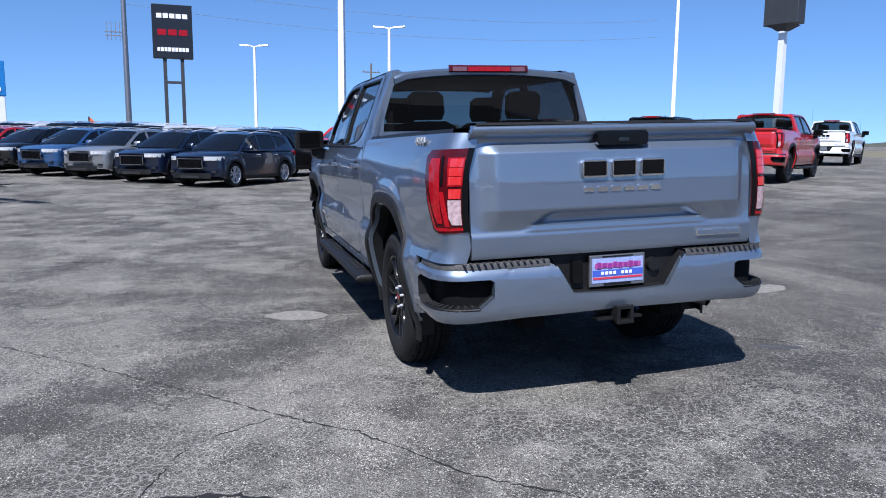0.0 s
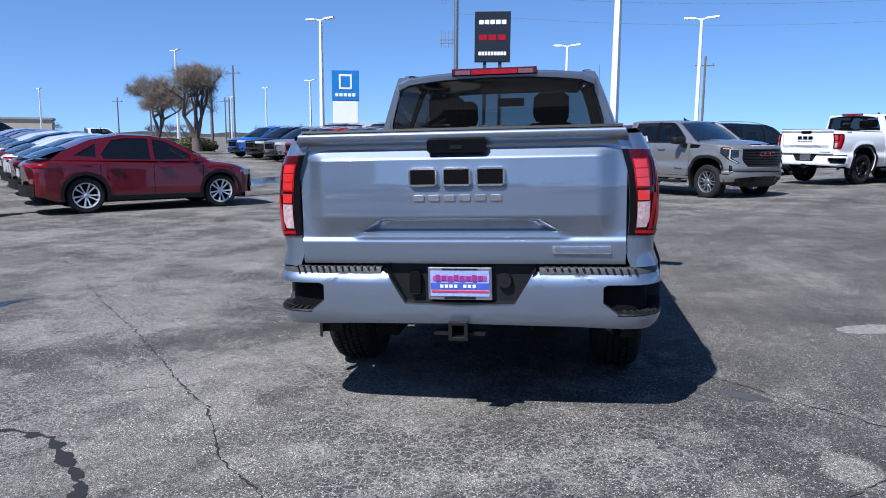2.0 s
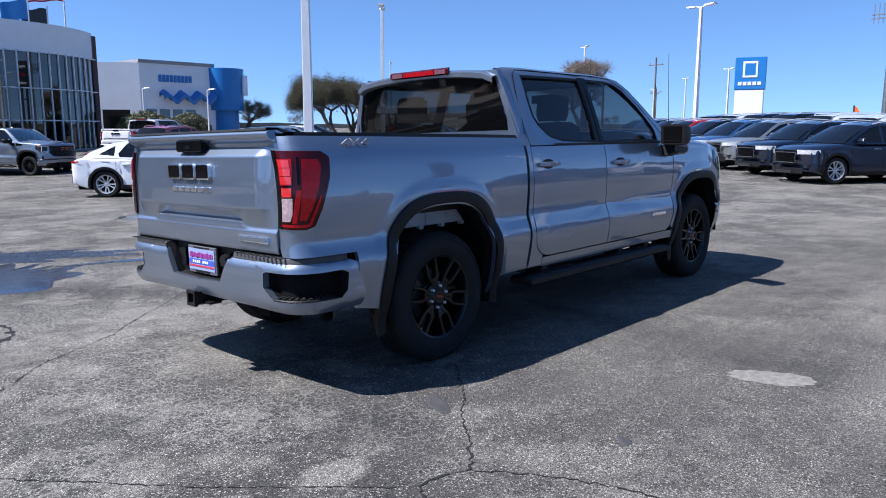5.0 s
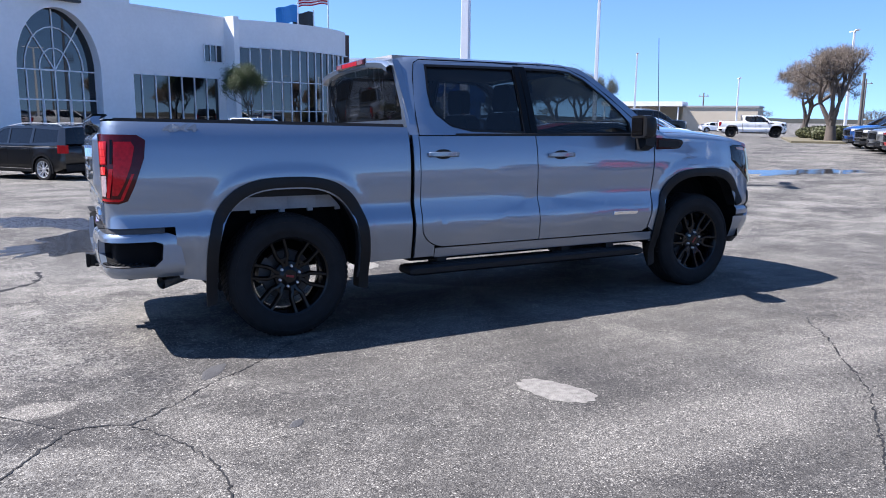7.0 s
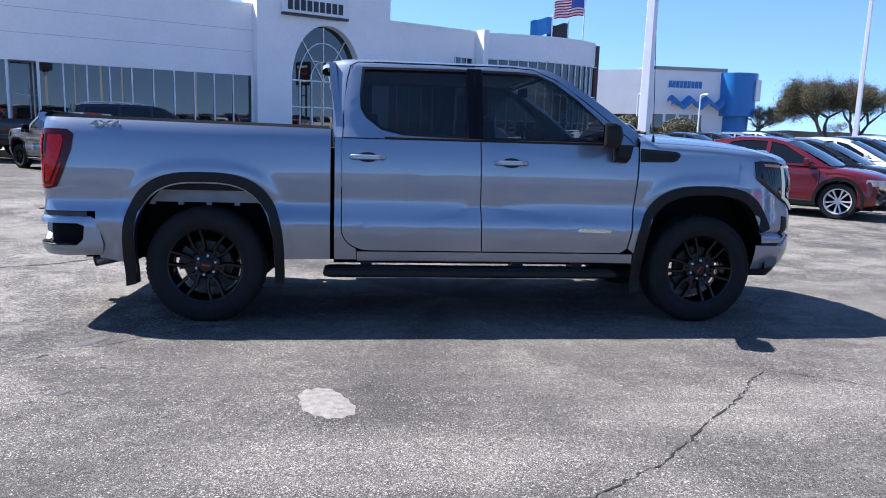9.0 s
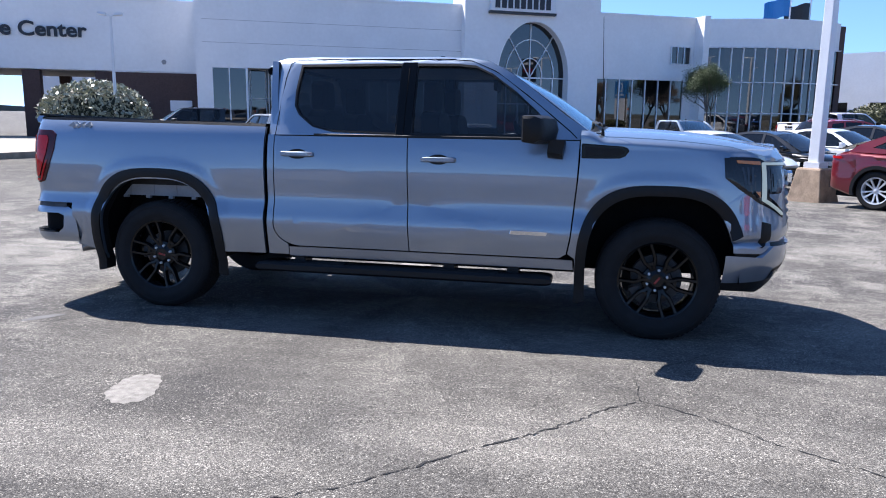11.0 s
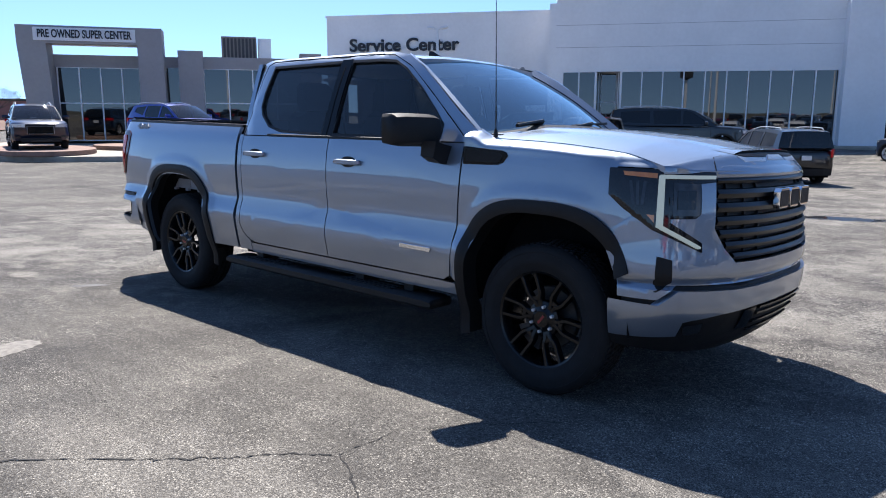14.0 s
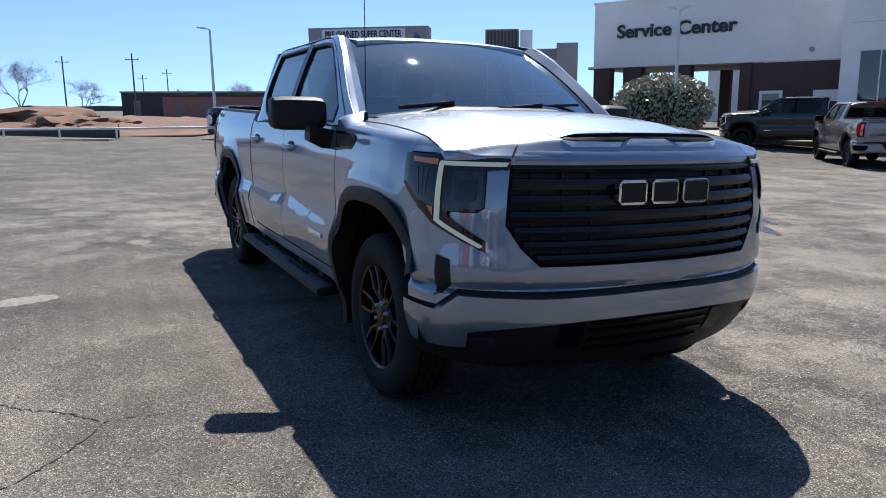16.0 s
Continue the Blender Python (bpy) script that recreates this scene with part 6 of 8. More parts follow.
        loft(bm, [[(bend(x, y) + 0.012, s * y, z) for z in (zf - 0.06, zf, zf + 0.055)] for x, y in ((xf + 0.012, W * 0.52), (xf + 0.012, W * 0.70), (xf - 0.005, W * 0.84), (xf - 0.06, W * 0.94), (xf - 0.28, W * 0.985))])
        part("head_lamp", bm, LAMP_GLASS, C, "clear head lamp", smooth=True)
        zt = q["tail_z"]
        bm = bmesh.new()
        loft(bm, [[(bend(x, y) - 0.014, s * (y + 0.006), z) for z in (zt - q.get("tail_low", 0.07), zt, zt + q.get("tail_high", 0.08))] for x, y in ((xr - 0.006, W * q.get("tail_in", 0.50)), (xr - 0.006, W * (0.22 + q.get("tail_in", 0.50)) if q.get("tail_in", 0.5) < 0.6 else W * 0.87), (xr + 0.02, W * 0.90), (xr + 0.10, W * 0.975), (xr + 0.30, W * 0.995))])
        part("tail_lamp", bm, RED_LENS, C, "red tail lamp", smooth=True)
    # roof
    top = q["roof"]
    hw = [W - 0.055 - (z - q["belt"]) * q.get("lean", 0.42) for x, z in top]
    bm = bmesh.new()
    loft(bm, [[(x, y * (w + 0.004), z + 0.035 * (1 - abs(y) ** 2.5)) for y in [-1 + k / 5 for k in range(11)]] for (x, z), w in zip(top, hw)])
    part("roof", bm, q.get("roof_mat", BODY), C, smooth=True)
    if q.get("rails", True):
        for s in (-1, 1):
            bm = bmesh.new()
            pts = [(top[0][0] + 0.25, -0.01), (top[0][0] + 0.35, 0.05)] + [(top[0][0] + 0.35 + (top[-1][0] - top[0][0] - 0.75) * k / 4, 0.055) for k in range(1, 4)] + [(top[-1][0] - 0.25, -0.01)]
            for (a, ha), (c, hc) in zip(pts, pts[1:]):
                cyl(bm, (a, s * (interp(a, [(p[0], w) for p, w in zip(top, hw)]) - 0.06), interp(a, top) + 0.02 + ha), (c, s * (interp(c, [(p[0], w) for p, w in zip(top, hw)]) - 0.06), interp(c, top) + 0.02 + hc), 0.016, seg=6)
            part("roof_rail", bm, q.get("rail_mat", ALLOY), C, smooth=True)
    # screens
    for (xa, za), (xb, zb2), nm, mt in ((top[-1], (q["screen_base"], q["belt"] + 0.02), "windscreen", LOT_SCREEN), (top[0], (q["tail_base"], q["belt"] + q.get("tail_lift", 0.06)), "back_window", LOT_GLASS)):
        bm = bmesh.new()
        wa = W - 0.055 - (za - q["belt"]) * q.get("lean", 0.42)
        wc = W - 0.10
        sgn = 1 if nm == "windscreen" else -1
        loft(bm, [[(xa + (xb - xa) * v + sgn * 0.10 * (1 - (k / 5 - 1) ** 2), (k / 5 - 1) * (wa + (wc - wa) * v), za + (zb2 - za) * v + 0.035 * (1 - abs(k / 5 - 1) ** 2.5) * (1 - v) + 0.02 * math.sin(math.pi * v)) for k in range(11)] for v in (0, 0.25, 0.5, 0.75, 1)])
        part(nm, bm, mt, C, smooth=True)
    part("cabin", boxm(q["tail_base"] + 0.25, q["screen_base"] - 0.45, -W + 0.2, W - 0.2, 0.6, q["belt"] + 0.03), CABIN, C)
    for x in (q["screen_base"] - 1.35, q["screen_base"] - 2.2):
        for y in (-0.36, 0.36):
            bm = bmesh.new()
            loft(bm, [[(x + dx, y + dy, z) for dx, dy in ((-0.06, -w), (0.06, -w), (0.06, w), (-0.06, w))] for z, w in ((q["belt"] - 0.1, 0.23), (q["belt"] + 0.18, 0.2), (q["belt"] + 0.2, 0.1), (q["belt"] + 0.36, 0.1))], close=True, cap=True)
            part("seat", bm, CABIN, C, smooth=True)
    # front and rear fittings
    g0, g1 = q["grille"]
    bm = bmesh.new()
    loft(bm, [[(bend(xf, y) + 0.014, y, z) for z in (g0, (g0 + g1) / 2, g1)] for y in [W * k for k in (-0.45, -0.36, -0.2, 0, 0.2, 0.36, 0.45)]])
    grille = part("grille", bm, GLOSS_BLACK, C, "dark grille")
    for k in range(4):
        z = g0 + (g1 - g0) * (k + 0.6) / 4.2
        bm = bmesh.new()
        loft(bm, [[(bend(xf, y) + d, y, z + h) for d, h in ((0.014, 0.012), (0.026, 0.006), (0.026, -0.006), (0.014, -0.012))] for y in [W * k2 for k2 in (-0.43, -0.25, 0, 0.25, 0.43)]])
        part("grille_bar", bm, GLOSS_BLACK, grille)
    bm = bmesh.new()
    loft(bm, [[(bend(xf, y) + 0.014, y, z) for z in (0.27, 0.33, 0.42)] for y in [W * k for k in (-0.70, -0.5, -0.2, 0.2, 0.5, 0.70)]])
    part("lower_grille", bm, BLACK_TRIM, C)
    # bright frame round the grille, skid plate and lamp blades
    if q.get("bright_nose", True):
        frame_mat = q.get("bar_mat", STEEL)
        for z0, z1, k in ((g1 - 0.004, g1 + 0.016, 0.47), (g0 - 0.014, g0 + 0.006, 0.42)):
            bm = bmesh.new()
            loft(bm, [[(bend(xf, y) + d, y, z) for d, z in ((0.012, z1), (0.034, z1 - 0.006), (0.034, z0 + 0.006), (0.012, z0))] for y in [W * k * j / 4 for j in range(-4, 5)]])
            part("grille_frame", bm, frame_mat, grille)
        bm = bmesh.new()
        loft(bm, [[(bend(xf, y) + d, y, z) for d, z in ((0.012, 0.345), (0.036, 0.33), (0.036, 0.285), (0.0, 0.265))] for y in [W * 0.36 * j / 4 for j in range(-4, 5)]])
        part("skid_plate", bm, LAMP_INNER, C, "dull grey lower skid plate")
        for s in (-1, 1):
            bm = bmesh.new()
            loft(bm, [[(grille_x, s * (W * 0.46 + 0.008 * i2), z) for grille_x, z in ((bend(xf, W * 0.46) + 0.012, g0 - 0.01), (bend(xf, W * 0.46) + 0.03, (g0 + g1) / 2), (bend(xf, W * 0.46) + 0.012, g1 + 0.01))] for i2 in (-1, 1)])
            part("grille_frame", bm, frame_mat, grille)
            part("fog_lamp", boxm(bend(xf, W * 0.78) - 0.03, bend(xf, W * 0.78) + 0.022, *sorted((s * W * 0.70, s * W * 0.86)), 0.43, 0.49), LAMP_INNER, C)
    bm = bmesh.new()
    loft(bm, [[(bend(xr, y) - 0.014, y, z) for z in (0.34, 0.42, 0.56)] for y in [W * k for k in (-0.9, -0.6, -0.2, 0.2, 0.6, 0.9)]])
    part("rear_bumper", bm, BLACK_TRIM, C)
    part("plate", boxm(xr - 0.03, xr - 0.012, -0.16, 0.16, q["tail_z"] - 0.22, q["tail_z"] - 0.07), ALLOY, C)
    return C


def spare_paint(thing, mt):
    """Gives a copy its own body colour."""
    for o in thing.children_recursive:
        if o.type == "MESH" and o.data.materials and o.data.materials[0] in (BODY, SILVER):
            o.material_slots[0].link = "OBJECT"
            o.material_slots[0].material = mt


crossover = build_car("crossover", "crossover", "car", dict(
    half_width=0.92, wheelbase=2.73, wheel=0.355, front=2.28, rear=-2.32, belt=1.06, sill=0.24,
    deck=[(-2.32, 0.98), (-2.0, 1.06), (-1.0, 1.06), (0.7, 1.05), (0.95, 1.075), (1.5, 1.05), (2.0, 0.985), (2.28, 0.90)],
    shell=[(-2.16, 1.05), (1.12, 1.05), (0.55, 1.42), (0.35, 1.53), (0.0, 1.60), (-0.9, 1.61), (-1.7, 1.57), (-1.9, 1.53)],
    windows=([(-0.02, 1.535), (0.28, 1.475), (0.62, 1.29), (0.90, 1.10), (-0.02, 1.09)], [(-0.10, 1.54), (-0.10, 1.09), (-0.95, 1.10), (-1.02, 1.25), (-0.95, 1.54)], [(-1.03, 1.535), (-1.12, 1.16), (-1.72, 1.30), (-1.65, 1.47)]),
    roof=[(-1.98, 1.53), (-1.6, 1.585), (-0.9, 1.61), (0.0, 1.60), (0.35, 1.53)], screen_base=1.14, tail_base=-2.22, doors=(0.95, -0.06, -1.12), handles=(0.16, -0.85), lamp_z=0.845, tail_z=0.98, grille=(0.56, 0.82), handle_mat=CHROME))
coupe_suv = build_car("coupe_crossover", "coupe crossover", "car", dict(
    half_width=0.908, wheelbase=2.70, wheel=0.35, front=2.24, rear=-2.36, belt=1.0, sill=0.24,
    deck=[(-2.36, 0.92), (-2.15, 1.04), (-1.6, 1.06), (0.6, 1.0), (1.0, 1.0), (1.5, 0.965), (2.0, 0.87), (2.24, 0.74)],
    shell=[(-1.95, 1.04), (1.15, 0.99), (0.55, 1.33), (0.3, 1.445), (0.0, 1.515), (-0.6, 1.53), (-1.2, 1.43), (-1.75, 1.19)],
    windows=([(0.0, 1.455), (0.26, 1.395), (0.60, 1.20), (0.88, 1.04), (0.0, 1.03)], [(-0.08, 1.46), (-0.08, 1.03), (-0.98, 1.06), (-1.02, 1.15), (-0.80, 1.42), (-0.55, 1.465)], [(-1.10, 1.36), (-1.12, 1.09), (-1.52, 1.13)]),
    roof=[(-1.62, 1.25), (-1.2, 1.425), (-0.6, 1.525), (0.0, 1.515), (0.3, 1.445)], screen_base=1.17, tail_base=-2.16, tail_lift=0.07, doors=(0.98, -0.04, -1.06), handles=(0.18, -0.80), lamp_z=0.74, tail_z=0.93, grille=(0.46, 0.66), rails=False, bar_mat=GLOSS_BLACK, nose_bend=0.36, tail_low=0.02, tail_high=0.025))
estate = build_car("sport_utility", "sport utility", "car", dict(
    half_width=0.99, wheelbase=3.05, wheel=0.385, front=2.5, rear=-2.6, belt=1.16, sill=0.30,
    deck=[(-2.6, 1.0), (-2.5, 1.16), (-1.0, 1.16), (0.9, 1.16), (1.2, 1.18), (1.8, 1.15), (2.35, 1.09), (2.5, 0.98)],
    shell=[(-2.50, 1.15), (1.32, 1.15), (0.82, 1.50), (0.55, 1.68), (0.2, 1.77), (-1.5, 1.80), (-2.2, 1.77), (-2.38, 1.72)],
    windows=([(0.12, 1.70), (0.42, 1.65), (0.80, 1.40), (1.06, 1.21), (0.12, 1.21)], [(0.03, 1.705), (0.03, 1.21), (-0.92, 1.21), (-0.96, 1.70)], [(-1.06, 1.70), (-1.06, 1.23), (-2.15, 1.27), (-2.12, 1.65)]),
    roof=[(-2.40, 1.72), (-2.1, 1.775), (-1.2, 1.80), (0.2, 1.77), (0.55, 1.68)], screen_base=1.34, tail_base=-2.52, lean=0.32, doors=(1.1, 0.06, -1.0), handles=(0.25, -0.75), lamp_z=0.95, tail_z=1.05, grille=(0.62, 0.95), tail_low=0.13, tail_high=0.13, tail_in=0.80))


def put_car(model, x, y, heading, colour, label, group="", scale=1.0, over_z=None):
    z = ground_z(y, x) if over_z is None else over_z
    m = Matrix.Translation((x, y, z)) @ Matrix.Rotation(radians(heading), 4, "Z") @ Matrix.Scale(scale, 4)
    c = copy_thing(model, m)
    spare_paint(c, PAINTS[colour])
    tagged(c, label, "truck" if model is plain_truck else "car", group)
    return c


# a plainer twin of the pickup for the rest of the lot
plain_truck = copy_thing(truck, Matrix.Translation((0, 0, -60)))
for o in list(plain_truck.children_recursive):
    if o.name.split(".")[0] in ("lug_nut", "step_rib", "pad_rib", "cap_badge", "brake_caliper", "valance_bar", "grille_post", "inner_bed_panel", "door_gap", "lens_bar", "plate_bar", "plate_face", "wiper", "chassis_rail", "rear_axle", "steering_wheel", "vent_mesh", "handle_cup", "inner_mirror", "receiver_bore", "camera_lens", "lock_plug", "trailer_socket", "arch_back", "bed_wall", "shut_line"):
        bpy.data.objects.remove(o)


# the row of crossovers that face the lane
ROW = [("navy", "dark navy crossover"), ("navy", "dark navy crossover"), ("grey", "silver-grey crossover"), ("blue", "steel blue crossover"), ("black", "black crossover"), ("bright red", "bright red crossover"), ("grey", "silver-grey crossover"), ("black", "black crossover"), ("bright blue", "bright blue crossover")]
for i, (c, lab) in enumerate(ROW):
    put_car(crossover, 18.05 + 1.75 * i, 1.55 + 1.75 * i, 144, c, lab + " with bright wheels parked in a row", "row of crossovers")
# taller vehicles behind that row
for i, c in enumerate(("black", "white", "white", "black", "navy", "white", "black")):
    put_car(estate, 23.6 + 1.95 * i, -0.6 + 1.95 * i, 141 + 180, c, c + " full-size sport utility parked behind the crossovers", "second row of sport utilities")
# coupe crossovers in two rows along the lane
FACE = [("red", "dark red"), ("black", "black"), ("white", "white"), ("navy", "dark navy"), ("white", "white"), ("grey", "silver-grey"), ("red", "dark red"), ("black", "black"), ("white", "white")]
for i, (c, lab) in enumerate(FACE):
    put_car(coupe_suv, 8.1 + 2.02 * i, 8.5 + 1.90 * i, -43.5, c, lab + " coupe crossover parked with its tail to the lane", "coupe crossovers tail to the lane")
AWAY = [("white", "white"), ("black", "black"), ("white", "white"), ("black", "black"), ("navy", "dark navy"), ("black", "black"), ("grey", "silver-grey"), ("white", "white"), ("black", "black")]
for i, (c, lab) in enumerate(AWAY):
    put_car(coupe_suv, 4.65 + 2.05 * i, 15.45 + 1.85 * i, -44, c, lab + " coupe crossover parked with its nose to the lane", "coupe crossovers nose to the lane")
put_car(estate, 35.0, 35.5, -25, "black", "long black sport utility at the end of a row", scale=1.08)
# pickups
midsize = put_car(plain_truck, 13.15, -3.3, 218.4, "pewter", "silver-grey mid-size pickup parked across the lane", scale=0.93)
for o in midsize.children_recursive:
    if o.name.split(".")[0] == "rim":
        o.material_slots[0].link = "OBJECT"
        o.material_slots[0].material = STEEL
        o["label"] = "machined grey alloy rim"
put_car(plain_truck, 17.35, -9.45, -53, "white", "white pickup with black wheels and dark glass", "row of pickups")
put_car(plain_truck, 14.85, -11.8, -53, "black", "black pickup with a black tailgate", "row of pickups")
put_car(plain_truck, 12.55, -14.1, -53, "bright red", "bright red pickup with a red tailgate", "row of pickups")
put_car(plain_truck, 22.7, -26.4, -52, "white", "white heavy-duty pickup far across the lot", scale=1.06)
put_car(plain_truck, 19.3, -29.5, -52, "pewter", "pewter pickup far across the lot", scale=1.06)
put_car(estate, 21.0, -6.6, -53, "black", "black sport utility behind the silver pickup")
put_car(plain_truck, 26.2, -3.6, 141, "bright red", "bright red pickup behind the crossovers")
put_car(estate, 24.6, -4.3, 141, "black", "black sport utility behind the crossovers")
put_car(plain_truck, -10.25, 20.3, 140, "pewter", "pewter older pickup parked facing the showroom")
put_car(plain_truck, -15.6, 23.9, 215, "black", "black pickup parked side-on before the showroom", scale=1.05)
put_car(estate, -9.6, 26.4, 26, "black", "black sport utility parked side-on before the showroom", scale=1.12, over_z=-0.1)
put_car(estate, -3.8, 20.6, 130, "black", "black minivan parked facing the showroom", scale=0.9)
put_car(crossover, -1.4, 33.3, 144, "navy", "dark navy crossover parked facing the showroom")
put_car(plain_truck, 5.5, 31.0, -62, "silver", "silver-blue pickup parked before the showroom windows")
put_car(plain_truck, 13.0, 33.0, 28, "white", "white pickup parked by the curved glass front")
put_car(crossover, 12.2, 29.0, 28, "bright red", "bright red car parked by the curved glass front")
put_car(crossover, -25.6, 12.2, 8, "royal blue", "royal blue crossover on a display pad", scale=1.05, over_z=0.30)
rover = put_car(estate, -36.3, 6.4, 112, "white", "white boxy off-roader with dark roof beside the kerb", scale=0.93)
put_car(crossover, -26.4, 6.8, -16, "navy", "dark navy crossover facing the lane by the kerb", over_z=0.30)
put_car(plain_truck, 44.9, 34.6, -44, "white", "white pickup far across the lot", scale=0.85)
put_car(coupe_suv, 86.0, 76.0, -35, "white", "white car far across the lot")
# the off-roader's black roof and its covered spare wheel
for o in rover.children:
    if o.name.split(".")[0] in ("roof", "greenhouse", "tail_lamp"):
        o.material_slots[0].link = "OBJECT"
        o.material_slots[0].material = PAINTS["black"] if o.name.split(".")[0] != "tail_lamp" else PAINTS["white"]
bm = bmesh.new()
lathe(bm, [(0.0, 0.20), (0.30, 0.19), (0.37, 0.14), (0.38, 0.0), (0.0, 0.0)], Matrix.Translation((-2.6, 0.05, 1.12)) @ Matrix.Rotation(radians(-90), 4, "Y"), 28)
spare = part("spare_wheel", bm, RUBBER, rover, "spare wheel with a white cover", smooth=True)
bm = bmesh.new()
lathe(bm, [(0.0, 0.215), (0.27, 0.205), (0.29, 0.18)], Matrix.Translation((-2.6, 0.05, 1.12)) @ Matrix.Rotation(radians(-90), 4, "Y"), 24)
part("wheel_cover", bm, PAINTS["white"], spare, smooth=True)
for a in (crossover, coupe_suv, estate, plain_truck):
    for o in [*a.children_recursive, a]:
        bpy.data.objects.remove(o)

# ---- buildings ----


def wall_box(name, parent, material, *a):
    return part(name, boxm(*a), material, parent)


def glazing(parent, x0, x1, z0, z1, y, cols, rows=(), frame=0.06, glass_mat=None):
    """A run of panes with white mullions between them, on the plane y of its building."""
    glass_mat = glass_mat or BLDG_GLASS
    g = tagged(new("window"), "", "", "")
    g.parent = parent
    w = (x1 - x0) / cols
    zs = [z0, *rows, z1]
    pane = None
    for i in range(cols):
        for a, c in zip(zs, zs[1:]):
            part("pane", boxm(x0 + w * i + frame / 2, x0 + w * (i + 1) - frame / 2, y + 0.03, y + 0.045, a + frame / 2, c - frame / 2), glass_mat, g)
    for i in range(cols + 1):
        part("mullion", boxm(x0 + w * i - frame / 2, x0 + w * i + frame / 2, y - 0.04, y + 0.06, z0, z1), FRAME_WHITE, g)
    for z in zs:
        part("transom", boxm(x0, x1, y - 0.038, y + 0.058, z - frame / 2, z + frame / 2), FRAME_WHITE, g)
    return g


def main_showroom():
    B = empty("showroom", Matrix.Translation((-5.94, 41.7, -0.22)) @ Matrix.Rotation(radians(28), 4, "Z") @ Matrix.Scale(1.15, 4), "white rendered car showroom with an arched glass entrance tower", "building")
    # left wing
    wall_box("wall", B, STUCCO, -14.6, -1.1, 0.0, 0.35, 3.8, 7.35)
    wall_box("plinth", B, STUCCO, -14.6, -1.1, 0.0, 0.35, -0.2, 0.35)
    wall_box("wall", B, STUCCO, -14.6, -14.2, 0.002, 0.35, 0.35, 3.8)
    wall_box("wall", B, STUCCO, -1.2, -1.1, 0.002, 0.35, 0.35, 3.8)
    glazing(B, -14.2, -12.55, 0.35, 3.8, 0.05, 2)
    glazing(B, -11.25, -1.2, 0.35, 3.8, 0.05, 10)
    # the set-back door bay
    glazing(B, -12.3, -11.5, 0.1, 3.8, 1.5, 1, (2.3,))
    for xa, xb in ((-12.5, -12.3), (-11.3, -11.5)):
        bay = new("window")
        bay.parent = B
        for k in range(2):
            u0, u1 = k / 2, (k + 1) / 2
            bm = bmesh.new()
            prism(bm, [(xa + (xb - xa) * u0, 0.1 + 1.4 * u0), (xa + (xb - xa) * u1, 0.1 + 1.4 * u1), (xa + (xb - xa) * u1 + 0.02, 0.1 + 1.4 * u1), (xa + (xb - xa) * u0 + 0.02, 0.1 + 1.4 * u0)], 0.3, 3.8, "z")
            part("pane", bm, BLDG_GLASS, bay)
            part("mullion", boxm(xa + (xb - xa) * u0 - 0.035, xa + (xb - xa) * u0 + 0.035, 0.06 + 1.4 * u0, 0.14 + 1.4 * u0, 0.1, 3.8), FRAME_WHITE, bay)
    wall_box("bay_ceiling", B, STUCCO, -12.55, -11.25, 0.352, 1.6, 3.8, 3.9)
    wall_box("parapet", B, STUCCO, -14.65, -1.1, -0.05, 0.38, 7.35, 7.48)
    for z in (5.0, 6.1):
        wall_box("wall_joint", B, GREY_STUCCO, -14.6, -1.1, -0.003, 0.0, z, z + 0.015)
    wall_box("roof", B, GREY_STUCCO, -14.6, 22.0, 0.36, 24.0, 6.9, 7.1)
    wall_box("back_wall", B, STUCCO, -28.0, 22.0, 24.0, 24.3, 0, 6.9)
    wall_box("side_return", B, STUCCO, -14.95, -14.6, 0.0, 2.4, -0.2, 7.2)
    wall_box("floor_slab", B, CONCRETE, -14.6, 22, 0.4, 24, 0.0, 0.1)
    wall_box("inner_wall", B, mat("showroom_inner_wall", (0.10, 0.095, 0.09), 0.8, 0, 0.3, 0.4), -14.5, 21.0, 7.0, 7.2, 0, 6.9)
    # entrance tower
    arch = [(0.83, 0.0)] + [(2.95 + 2.12 * math.cos(radians(180 - 7.5 * k)), 3.7 + 3.0 * math.sin(radians(7.5 * k))) for k in range(25)] + [(5.07, 0.0)]
    outer = [(-1.1, -0.2), (0.83, -0.2)] + arch + [(5.07, -0.2), (6.9, -0.2), (6.9, 9.0), (-1.1, 9.0)]
    surf_panel("entrance_tower", outer, lambda u, v: (u, -0.6, v), STUCCO, B, du=0, dv=0, inward=lambda co: (0, 0.75, 0))
    wall_box("tower_side", B, STUCCO, -1.12, -0.8, -0.598, 1.6, -0.2, 9.0)
    wall_box("tower_side", B, STUCCO, 6.6, 6.92, -0.598, 1.6, -0.2, 9.0)
    wall_box("tower_top", B, STUCCO, -1.1, 6.9, -0.6, 3.0, 9.0, 9.12)
    bm = bmesh.new()
    prism(bm, arch, 0.02, 0.035)
    win = part("arched_window", bm, BLDG_GLASS, B, "tall arched dark window with white bars")

    def bar(p, q, w=0.05):
        bm = bmesh.new()
        d = Vector((q[0] - p[0], q[1] - p[1])).normalized() * w / 2
        prism(bm, [(p[0] - d.y, p[1] + d.x), (p[0] + d.y, p[1] - d.x), (q[0] + d.y, q[1] - d.x), (q[0] - d.y, q[1] + d.x)], -0.05, 0.02)
        part("glazing_bar", bm, FRAME_WHITE, win)
    cx, cz = 2.95, 3.7
    for f in (0.36, 0.70):
        pts = [(cx + 2.12 * f * math.cos(radians(180 - 15 * k)), cz + 3.0 * f * math.sin(radians(15 * k))) for k in range(13)]
        for a, c in zip(pts, pts[1:]):
            bar(a, c)
